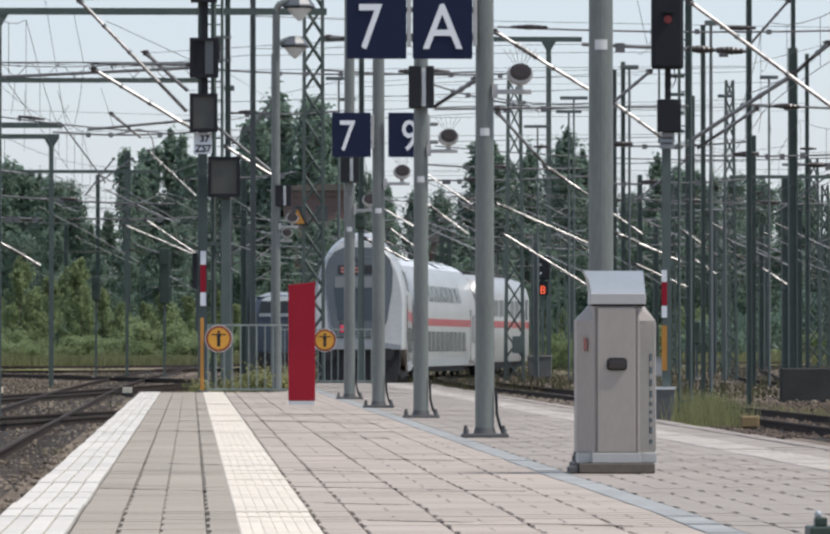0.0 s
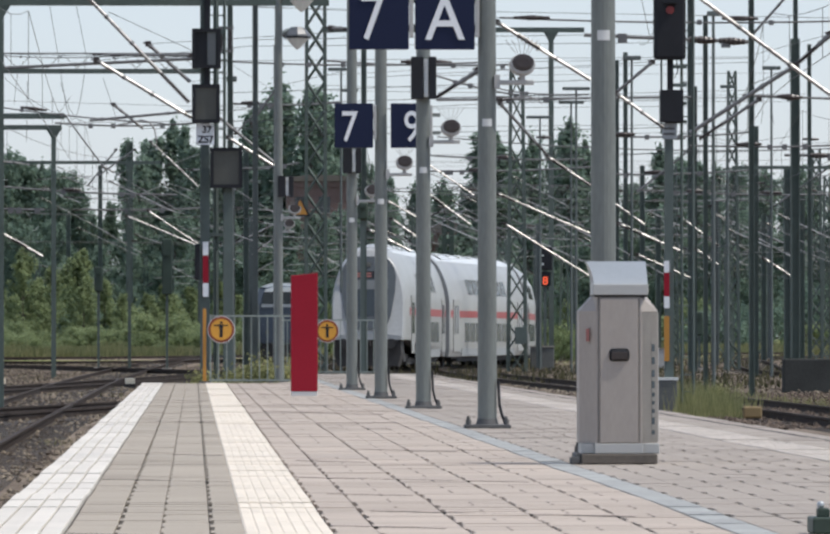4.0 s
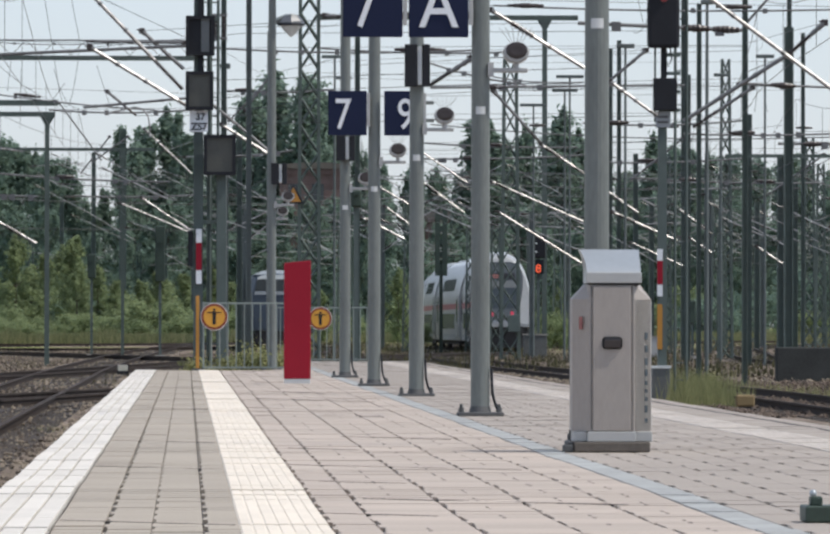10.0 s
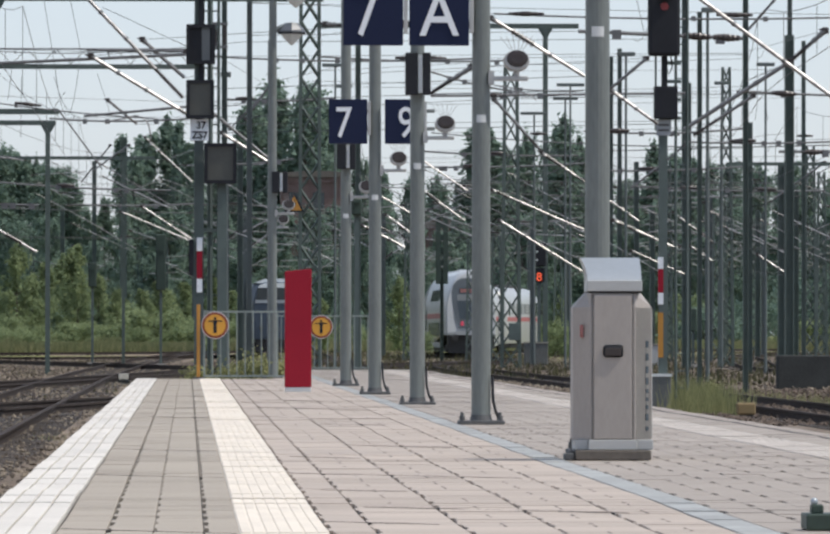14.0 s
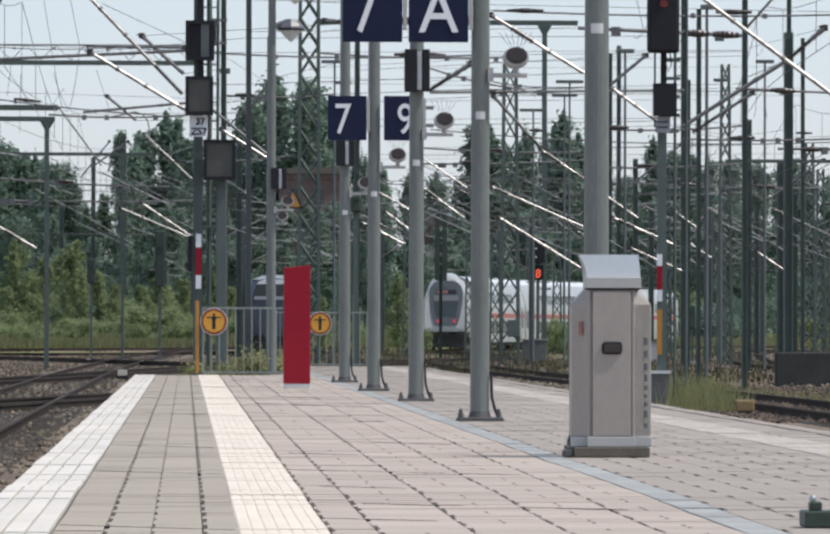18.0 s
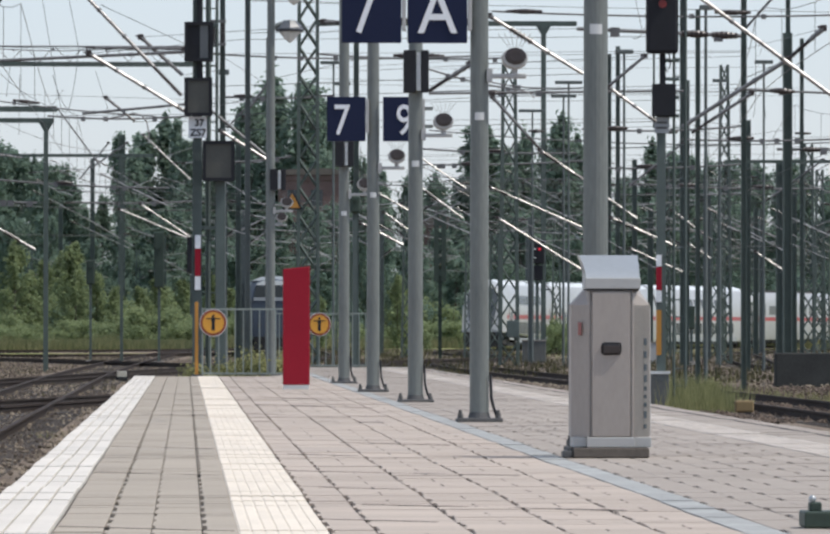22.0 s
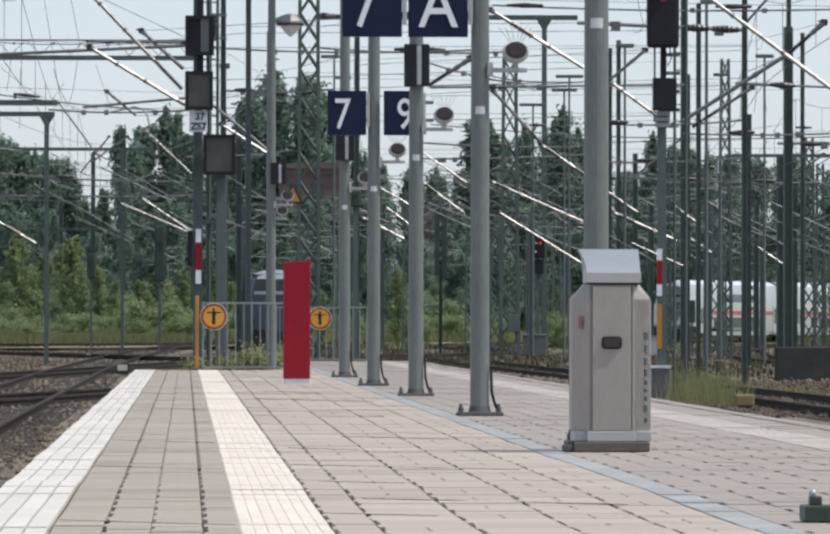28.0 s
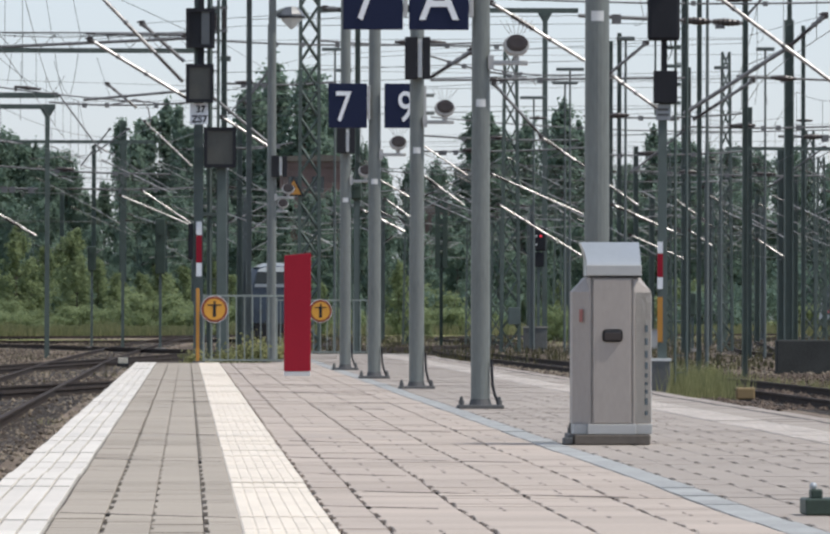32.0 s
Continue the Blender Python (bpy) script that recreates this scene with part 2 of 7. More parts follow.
def tube(bm, p, q, r, seg=8, r2=None):
    p, q = Vector(p), Vector(q)
    d = q - p
    m = Matrix.Translation((p + q) / 2) @ d.to_track_quat("Z", "Y").to_matrix().to_4x4()
    bmesh.ops.create_cone(bm, cap_ends=True, segments=seg, radius1=r, radius2=r if r2 is None else r2, depth=d.length, matrix=m)
    return bm


def tubem(p, q, r, seg=8, r2=None):
    return tube(bmesh.new(), p, q, r, seg, r2)


def lathe(bm, prof, seg=16, m=Matrix()):
    """A turned form round z from (radius, height) pairs."""
    rings = []
    for r, z in prof:
        rings.append([bm.verts.new(m @ Vector((r * math.cos(2 * math.pi * i / seg), r * math.sin(2 * math.pi * i / seg), z))) for i in range(seg)])
    for a, b in zip(rings, rings[1:]):
        for i in range(seg):
            bm.faces.new((a[i], a[(i + 1) % seg], b[(i + 1) % seg], b[i]))
    bm.faces.new(rings[0][::-1])
    bm.faces.new(rings[-1])
    return bm


def prism(bm, outline, y0, y1):
    """An outline of (x, z) pairs pushed from y0 to y1."""
    a = [bm.verts.new((x, y0, z)) for x, z in outline]
    b = [bm.verts.new((x, y1, z)) for x, z in outline]
    n = len(outline)
    bm.faces.new(a)
    bm.faces.new(b[::-1])
    for i in range(n):
        bm.faces.new((a[i], b[i], b[(i + 1) % n], a[(i + 1) % n]))
    bmesh.ops.recalc_face_normals(bm, faces=bm.faces[:])
    return bm


def sweep(bm, pts, r, seg=5):
    """A round cable along points."""
    rings = []
    for i, p in enumerate(pts):
        d = (Vector(pts[min(i + 1, len(pts) - 1)]) - Vector(pts[max(i - 1, 0)])).normalized()
        q = d.to_track_quat("Z", "Y")
        rings.append([bm.verts.new(Vector(p) + q @ Vector((r * math.cos(2 * math.pi * k / seg), r * math.sin(2 * math.pi * k / seg), 0))) for k in range(seg)])
    for a, b in zip(rings, rings[1:]):
        for k in range(seg):
            bm.faces.new((a[k], a[(k + 1) % seg], b[(k + 1) % seg], b[k]))
    return bm


def sag(p, q, drop, n=10):
    p, q = Vector(p), Vector(q)
    return [p.lerp(q, i / n) - Vector((0, 0, drop * 4 * (i / n) * (1 - i / n))) for i in range(n + 1)]


def lettering(text, size, material, parent, x, y, z, name="lettering", bold=0.012, thick=0.003, wide=1.0):
    """Raised letters that face -y, centred on x, standing on z."""
    cu = bpy.data.curves.new("text", "FONT")
    cu.body, cu.size, cu.align_x, cu.extrude, cu.offset = text, size, "CENTER", thick, bold * size
    tmp = bpy.data.objects.new("text", cu)
    me = bpy.data.meshes.new_from_object(tmp)
    bpy.data.objects.remove(tmp)
    me.transform(pose(x, y, z, 90, 0, 0) @ Matrix.Diagonal((wide, 1, 1, 1)))
    me.materials.append(material)
    ob = new(name, me)
    ob.parent = parent
    return ob


# ---- ground, tracks ----
RAIL_Z, GROUND_Z = -0.55, -0.75
PLAT_L, PLAT_R, PLAT_END_L, PLAT_END_R = -0.73, 4.16, 90.3, 112.0


def build_ground():
    m = bpy.data.materials.new("ballast_and_grass_ground")
    m.use_nodes = True
    n, l = m.node_tree.nodes, m.node_tree.links
    b = n["Principled BSDF"]
    b.inputs["Roughness"].default_value = 0.95
    b.inputs["Specular IOR Level"].default_value = 0.1
    tc = n.new("ShaderNodeTexCoord")
    n1, n2, n3 = [n.new("ShaderNodeTexNoise") for _ in range(3)]
    for node, s, d in ((n1, 0.12, 6), (n2, 2.5, 6), (n3, 18.0, 3)):
        node.inputs["Scale"].default_value, node.inputs["Detail"].default_value = s, d
        l.new(tc.outputs["Object"], node.inputs[0])
    stone = n.new("ShaderNodeValToRGB")
    stone.color_ramp.elements[0].color, stone.color_ramp.elements[1].color = (0.085, 0.066, 0.05, 1), (0.31, 0.245, 0.18, 1)
    stone.color_ramp.elements[0].position, stone.color_ramp.elements[1].position = 0.33, 0.68
    add = n.new("ShaderNodeMath")
    add.operation = "MULTIPLY_ADD"
    add.inputs[1].default_value = 0.5
    half = n.new("ShaderNodeMath")
    half.operation = "MULTIPLY"
    half.inputs[1].default_value = 0.5
    l.new(n3.outputs[0], half.inputs[0])
    l.new(n2.outputs[0], add.inputs[0])
    l.new(half.outputs[0], add.inputs[2])
    l.new(add.outputs[0], stone.inputs[0])
    grass = n.new("ShaderNodeValToRGB")
    grass.color_ramp.elements[0].color, grass.color_ramp.elements[1].color = (0.08, 0.11, 0.035, 1), (0.27, 0.25, 0.11, 1)
    grass.color_ramp.elements[0].position, grass.color_ramp.elements[1].position = 0.35, 0.65
    l.new(n2.outputs[0], grass.inputs[0])
    # grass takes over away from the tracks, with a ragged edge
    sep = n.new("ShaderNodeSeparateXYZ")
    l.new(tc.outputs["Object"], sep.inputs[0])
    edge = n.new("ShaderNodeMath")
    edge.operation = "MULTIPLY_ADD"
    edge.inputs[1].default_value = 160.0
    l.new(n1.outputs[0], edge.inputs[0])
    l.new(sep.outputs["Y"], edge.inputs[2])
    mr = n.new("ShaderNodeMapRange")
    mr.inputs["From Min"].default_value, mr.inputs["From Max"].default_value = 385.0, 450.0
    l.new(edge.outputs[0], mr.inputs["Value"])
    # darker ballast among the switches further out
    far_dark = n.new("ShaderNodeMapRange")
    far_dark.inputs["From Min"].default_value, far_dark.inputs["From Max"].default_value = 190.0, 290.0
    l.new(edge.outputs[0], far_dark.inputs["Value"])
    darkening = n.new("ShaderNodeMixRGB")
    darkening.blend_type = "MULTIPLY"
    darkening.inputs[2].default_value = (0.5, 0.5, 0.52, 1)
    l.new(far_dark.outputs[0], darkening.inputs[0])
    l.new(stone.outputs[0], darkening.inputs[1])
    mix = n.new("ShaderNodeMixRGB")
    l.new(mr.outputs[0], mix.inputs[0])
    l.new(darkening.outputs[0], mix.inputs[1])
    l.new(grass.outputs[0], mix.inputs[2])
    l.new(mix.outputs[0], b.inputs["Base Color"])
    bp = n.new("ShaderNodeBump")
    bp.inputs["Strength"].default_value, bp.inputs["Distance"].default_value = 0.8, 0.05
    l.new(n3.outputs[0], bp.inputs["Height"])
    l.new(bp.outputs[0], b.inputs["Normal"])
    bm = bmesh.new()
    # fine mesh near the camera, coarse towards the horizon
    xs = [-3500, -600, -120] + [-60 + 3 * i for i in range(41)] + [120, 600, 3500]
    ys = [-600, -60] + [4 * i for i in range(0, 136)] + [700, 1200, 4000]
    grid = []
    for y in ys:
        row = []
        for x in xs:
            z = GROUND_Z + (0.10 * noise.noise((x * 0.11, y * 0.06, 0)) + 0.06 * noise.noise((x * 0.4, y * 0.3, 5)) if -60 <= x <= 60 and 0 <= y < 540 else 0)
            row.append(bm.verts.new((x, y, min(z, GROUND_Z + 0.08))))
        grid.append(row)
    for r0, r1 in zip(grid, grid[1:]):
        for i in range(len(xs) - 1):
            bm.faces.new((r0[i], r0[i + 1], r1[i + 1], r1[i]))
    g = link("ground", bm, m, smooth=True)
    tagged(g, "brown gravel yard ground turning to rough grass", "ground", kind="structure")


def spline(pts, step):
    """Points every step metres along a smooth line through (x, y) pairs."""
    out = []
    P = [Vector((x, y, 0)) for x, y in pts]
    P = [2 * P[0] - P[1]] + P + [2 * P[-1] - P[-2]]
    for i in range(1, len(P) - 2):
        a, b, c, d = P[i - 1:i + 3]
        k = max(2, int((c - b).length / step))
        for j in range(k):
            t = j / k
            out.append(0.5 * (2 * b + (c - a) * t + (2 * a - 5 * b + 4 * c - d) * t * t + (3 * b - a - 3 * c + d) * t ** 3))
    out.append(P[-2])
    return out


def build_track(pts, label):
    line = spline(pts, 6.0)
    tr = tagged(new("railway_track"), label, "railway track", "yard tracks", "structure")
    dirs = [(line[min(i + 1, len(line) - 1)] - line[max(i - 1, 0)]).normalized() for i in range(len(line))]
    sides = [Vector((d.y, -d.x, 0)) for d in dirs]
    # ballast bed
    bm = bmesh.new()
    rows = []
    for p, s in zip(line, sides):
        rows.append([bm.verts.new(p + s * o + Vector((0, 0, z))) for o, z in ((-2.1, -0.9), (-1.5, -0.69), (1.5, -0.69), (2.1, -0.9))])
    for a, b in zip(rows, rows[1:]):
        for i in range(3):
            bm.faces.new((a[i], a[i + 1], b[i + 1], b[i]))
    part("ballast_bed", bm, M_BALLAST, tr)
    # two rails, each a foot, web and head in profile
    prof = ((-0.06, -0.70), (-0.012, -0.68), (-0.012, -0.60), (-0.034, -0.585), (-0.034, -0.55), (0.034, -0.55), (0.034, -0.585), (0.012, -0.60), (0.012, -0.68), (0.06, -0.70))
    for off in (-0.7525, 0.7525):
        bm = bmesh.new()
        rows = [[bm.verts.new(p + s * (off + o) + Vector((0, 0, z))) for o, z in prof] for p, s in zip(line, sides)]
        for a, b in zip(rows, rows[1:]):
            for i in range(len(prof) - 1):
                bm.faces.new((a[i], b[i], b[i + 1], a[i + 1]))
        ob = part("rail", bm, M_RAIL, tr)
        ob.data.materials.append(M_RAILTOP)
        for p in ob.data.polygons:
            if p.normal.z > 0.9 and p.center.z > -0.56:
                p.material_index = 1
    # sleepers
    bm = bmesh.new()
    vs, fs = [], []
    dense = spline(pts, 0.65)
    for i in range(0, len(dense) - 1):
        p, d = dense[i], (dense[i + 1] - dense[i]).normalized()
        s = Vector((d.y, -d.x, 0))
        k = len(vs)
        for z in (-0.80, -0.684):
            for u, v in ((-1.3, -0.13), (1.3, -0.13), (1.3, 0.13), (-1.3, 0.13)):
                q = p + s * u + d * v
                vs.append((q.x, q.y, z))
        fs += [(k + 4, k + 5, k + 6, k + 7), (k, k + 1, k + 5, k + 4), (k + 1, k + 2, k + 6, k + 5), (k + 3, k, k + 4, k + 7), (k + 2, k + 3, k + 7, k + 6)]
    bm.free()
    me = bpy.data.meshes.new("sleepers")
    me.from_pydata(vs, [], fs)
    me.materials.append(M_SLEEPER)
    so = new("sleepers", me)
    so.parent = tr
    tagged(so, kind="stuff")


# the line that the train takes out of the station
ROUTE = [(5.8, -20), (5.8, 60), (5.7, 110), (5.2, 150), (5.05, 187), (5.55, 198), (5.9, 208.5), (6.05, 218), (6.25, 225.5), (6.85, 236), (8.21, 250), (9.65, 260), (13.3, 282), (15.0, 303), (15.15, 327), (15.07, 342), (15.11, 365.7), (16.43, 395.5), (17.68, 405.5), (22.17, 432.2), (24.42, 441.5), (27.29, 450.7), (40.07, 486.0), (44.93, 497.8), (49.7, 507.3), (55.09, 518.7), (68.99, 542.5), (92.72, 578.4), (133.04, 627.9), (193.73, 688.8), (260.66, 738.5)]


def build_tracks():
    build_track(ROUTE, "ballasted track curving out of the station")
    build_track([(-2.97, -20), (-2.97, 120), (-2.8, 200), (-1.5, 320), (1.0, 420), (3.0, 520)], "ballasted main track beside the platform edge")
    build_track([(-9.5, 20), (-6.6, 75), (-3.3, 104), (0.5, 128), (4.0, 160), (5.2, 200)], "diverging switch track with dark timber sleepers")
    build_track([(-14.0, 60), (-6.0, 138), (-2.4, 175), (2.0, 230), (6.0, 300), (8.0, 420)], "second diverging switch track")
    build_track([(-26.0, 330), (-9.2, 282), (-2.0, 243), (3.0, 214), (5.0, 195)], "cross track joining from the far side")
    build_track([(-40.0, 345), (-14.0, 322), (-2.0, 330), (6.0, 372)], "far switch track crossing the yard")
    build_track([(-40.0, 400), (-16.0, 392), (-4.0, 405), (5.0, 440)], "far siding along the yard's edge")
    build_track([(9.6, -20), (10.0, 50), (10.2, 90), (10.2, 130), (9.9, 160), (9.6, 200), (10.0, 238), (11.9, 268), (13.9, 290)], "rusty yard track beyond the platform")
    build_track([(19.0, -20), (20.2, 190), (25.0, 280), (38.0, 400), (70.0, 500)], "further rusty yard track")


# ---- platform ----
def slab_verts(x0, x1, y0, y1, z, h):
    c = 0.002
    d = 0.0
    return ([(x0, y0, z - h), (x1, y0, z - h), (x1, y1, z - h), (x0, y1, z - h), (x0, y0, z - c), (x1, y0, z - c), (x1, y1, z - c), (x0, y1, z - c),
             (x0 + c, y0 + d, z), (x1 - c, y0 + d, z), (x1 - c, y1 - d, z), (x0 + c, y1 - d, z)],
            [(8, 9, 10, 11), (4, 5, 9, 8), (5, 6, 10, 9), (6, 7, 11, 10), (7, 4, 8, 11), (0, 1, 5, 4), (1, 2, 6, 5), (2, 3, 7, 6), (3, 0, 4, 7)])


def joined(name, pieces, material, parent):
    vs, fs = [], []
    for v, f in pieces:
        k = len(vs)
        vs += v
        fs += [tuple(i + k for i in q) for q in f]
    me = bpy.data.meshes.new(name)
    me.from_pydata(vs, [], fs)
    me.materials.append(material)
    ob = new(name, me)
    ob.parent = parent
    return tagged(ob, kind="stuff")


def plat_end(x):
    return PLAT_END_L if x < 1.32 else PLAT_END_R


def settled(x, y):
    """How far the paving has settled or heaved at a place."""
    return 0.0072 * noise.noise((x * 0.35, y * 0.42, 3)) + 0.003 * noise.noise((x * 0.9, y * 1.3, 8))


# dark strips for the cross joints, skewed to fit the camera's view: y, width, x from, x to
CROSS_JOINTS = ((21.9, 0.035, 0.47, 0.86), (23.7, 0.045, 0.66, 1.6), (26.2, 0.022, 0.55, 0.9), (29.4, 0.055, 0.47, 1.5), (33.4, 0.13, 0.54, 0.9), (36.8, 0.04, 0.9, 1.5), (45.5, 0.16, 0.95, 1.4),
                (20.95, 0.04, -0.42, 0.16), (29.1, 0.04, -0.42, 0.16), (35.6, 0.05, -0.42, 0.16), (49.4, 0.1, -0.42, 0.16), (49.4, 0.1, 0.47, 0.9), (55.6, 0.2, 0.6, 1.6), (62.0, 0.14, 0.47, 1.3),
                (66.0, 0.12, -0.42, 0.16), (73.0, 0.35, 0.47, 1.25), (81.0, 0.25, 0.47, 1.5), (92.0, 0.35, 1.97, 3.2), (102.0, 0.35, 1.97, 3.2))


def build_platform():
    plat = tagged(new("pavement"), "railway platform paved in pinkish grey concrete slabs", "platform", kind="structure")
    bm = bmesh.new()
    box(bm, PLAT_L + 0.02, 1.32, -12, PLAT_END_L, -0.95, -0.0115)
    part("platform_bed", bm, M_JOINT, plat)
    part("platform_bed", boxm(1.325, PLAT_R - 0.02, -12, PLAT_END_R, -0.95, -0.0115), M_JOINT, plat)
    # kerb walls under both edges and across the ends
    part("edge_wall", boxm(PLAT_L + 0.03, PLAT_L + 0.14, -12, PLAT_END_L + 0.01, -0.97, -0.08), M_CONC, plat)
    part("edge_wall", boxm(PLAT_R - 0.14, PLAT_R - 0.03, -12, PLAT_END_R + 0.01, -0.97, -0.08), M_CONC, plat)
    rnd = random.Random(4)
    gy = 0.0004
    near, far, darkening = [], [], []
    cols = []
    x = PLAT_L + 0.304
    for w in (0.16, 0.155, 0.165, 0.121):
        cols.append((x, x + w))
        x += w
    cols.append((0.465, 0.618))
    x = 0.618
    while x < 1.78:
        w = min(0.306, 1.80 - x)
        cols.append((x, x + w))
        x += w
    x = 1.945
    while x < 3.29:
        w = min(0.1706, 3.31 - x)
        cols.append((x, x + w))
        x += w
    for a, b in ((3.65, 3.98), (3.98, PLAT_R - 0.0)):
        cols.append((a, b))
    for ci, (a, b) in enumerate(cols):
        y = -11.9 + 0.25 * (ci % 2)
        end = plat_end((a + b) / 2)
        row = 0
        main = 0.4 < a < 1.8
        while y < end - 0.3:
            ln = 0.25 if a < 1.8 else 0.27
            row += 1
            xm = (a + b) / 2
            z = settled(xm, y) + rnd.uniform(0, 0.0009) + (0.002 if rnd.random() < 0.03 else 0)
            # joints along the platform: some columns stay open, others show only here and there
            if ci == 0:
                ga = 0.0015
            elif a > 3.9:
                ga = 0.03
            elif ci in (1, 3):
                ga = rnd.uniform(0.012, 0.018) if row % 3 else 0.003
            elif ci == 2:
                ga = 0.01 if row % 3 == 0 else 0.001
            elif main:
                ga = 0.001 if rnd.random() < 0.1 else rnd.uniform(0.011, 0.019) if row % 3 else 0.003
            else:
                ga = 0.022 if (row + 2 * ci) % 3 == 0 and rnd.random() < 0.9 else 0.0012
            # small dark boxes along the middle of the wide slabs
            if main and b - a > 0.2 and (row + ci) % 4 < 2 and noise.noise((xm * 2, y * 0.5, 2)) > -0.15:
                darkening.append(slab_verts(xm - 0.0065, xm + 0.0065, y + 0.03, y + 0.03 + rnd.uniform(0.08, 0.16), z + 0.0008, 0.01))
            y1 = min(y + ln, end) - gy
            y0 = y + gy + (0.02 if rnd.random() < (0.02 if a < 0.3 else 0.035 if main else 0.01) else 0)
            item = (a + ga, b - 0.0012, y0, y1, z)
            (near if 23.9 < y < 28.4 and b < 3.4 and len(near) < 300 else far).append(item)
            y += ln
    for yj, wj, xa, xb in CROSS_JOINTS:
        x = xa
        while x < xb:
            x1 = min(x + rnd.uniform(0.015, 0.03), xb)
            yy = yj + rnd.gauss(0, 0.006)
            # skew stands in for the platform's cross slope, as seen from the camera
            yy *= 1 - 0.037 * (x - xa)
            darkening.append(slab_verts(x, x1, yy, yy + wj * rnd.uniform(0.5, 1.15), settled((x + x1) / 2, yy) + 0.002, 0.012))
            x = x1
    # dark strip laid over the joint behind the edge slabs on the far side
    y = 28.0
    while y < PLAT_END_R - 0.5:
        xe = 3.985 + 0.02 * noise.noise((1.5, y * 0.25, 6))
        if noise.noise((4.5, y * 0.4, 6)) > -0.35:
            darkening.append(slab_verts(xe - 0.026, xe + 0.02, y, y + 0.52, settled(xe, y) + 0.0024, 0.012))
        y += 0.5
    joined("dark_joint_filler", darkening, M_JOINT, plat)
    joined("slabs", [slab_verts(*it, 0.05) for it in far if 0.3 < it[0] < 1.8], M_SLAB, plat)
    joined("slabs", [slab_verts(*it, 0.05) for it in far if it[0] < 0.3], M_SLABGREY, plat)
    joined("slabs", [slab_verts(*it, 0.05) for it in far if it[0] >= 1.8], M_SLABRIGHT, plat)
    # edge plates with their shallow ribs, and the ribbed guiding strips
    for x0, x1, material, name, end in ((PLAT_L, PLAT_L + 0.298, M_WHITE_EDGE, "white_edge_plates", PLAT_END_L),
                                        (0.171, 0.462, M_TACTILE, "guiding_strip", PLAT_END_L), (3.315, 3.645, M_TACTILEWORN, "guiding_strip", PLAT_END_R)):
        pcs, beds = [], []
        edge = name.startswith("white")
        n = 4 if edge else 7
        w = (x1 - x0) / n
        y = -11.9
        ln = 1.0 if edge else 0.6
        k = 0
        while y < end - 0.2:
            z = 0.004 + settled((x0 + x1) / 2, y) + rnd.gauss(0, 0.0009)
            y1 = min(y + ln, end)
            sx = 0.007 * noise.noise((0.5, y * 0.3, 4)) if edge else 0.0
            if edge:
                beds.append(slab_verts(x0 + sx, x1 + min(sx, 0), y, y1, z - 0.006, 0.06))
            else:
                pcs.append(slab_verts(x0, x1, y + 0.003, y1 - 0.003, z - 0.0012, 0.06))
            for i in range(n):
                m = w * (0.065 if edge else 0.085)
                pcs.append(slab_verts(x0 + sx + i * w + m, x0 + sx + (i + 1) * w - m, y + (0.004 if edge and k % 4 else 0.02 if edge else 0.01), y1 - (0.004 if edge else 0.01), z + (0.003 if edge else 0.0012), 0.011))
            y += ln
            k += 1
        joined(name, pcs, material, plat)
        if beds:
            joined("edge_bed", beds, M_CONC, plat)
    joined("drain_channel", [slab_verts(1.806, 1.938, -11.9 + i, -10.92 + i, 0.002 + settled(1.87, i - 11.4), 0.05) for i in range(int(PLAT_END_R + 11))], M_DRAIN, plat)
    joined("end_kerb", [slab_verts(PLAT_L + 0.31 + 0.5 * i, PLAT_L + 0.80 + 0.5 * i, PLAT_END_L + 0.01, PLAT_END_L + 0.16, -0.01, 0.2) for i in range(4)], M_CONC, plat)
    joined("end_kerb", [slab_verts(1.33 + 0.7 * i, 2.02 + 0.7 * i, PLAT_END_R + 0.01, PLAT_END_R + 0.2, 0.01, 0.2) for i in range(4)], M_WHITE_EDGE, plat)
    return plat, near


def stones(n, seed, place, size, material=M_STONE):
    """Loose ballast stones: squashed octahedra."""
    rnd = random.Random(seed)
    vs, fs = [], []
    for _ in range(n):
        x, y = place(rnd)
        s = size * rnd.uniform(0.5, 1.5)
        k = len(vs)
        a = rnd.uniform(0, 1.57)
        z = -0.70 + rnd.uniform(-0.02, 0.03)
        for i in range(4):
            r = s * rnd.uniform(0.7, 1.3)
            vs.append((x + r * math.cos(a + i * 1.57), y + r * math.sin(a + i * 1.57), z + rnd.uniform(-0.3, 0.3) * s))
        vs.append((x + rnd.uniform(-0.3, 0.3) * s, y, z + s * rnd.uniform(0.5, 1.1)))
        vs.append((x, y, z - s))
        for i in range(4):
            j = (i + 1) % 4
            fs += [(k + i, k + j, k + 4), (k + j, k + i, k + 5)]
    me = bpy.data.meshes.new("ballast_stones")
    me.from_pydata(vs, [], fs)
    me.materials.append(material)
    tagged(new("ballast_stones", me), "loose brown and grey ballast stones beside the rails", "gravel", kind="stuff")


def left_yard(rnd):
    y = 44 + 110 * rnd.random() ** 1.6
    return -0.8 - (0.034 * y - 0.4) * rnd.random(), y


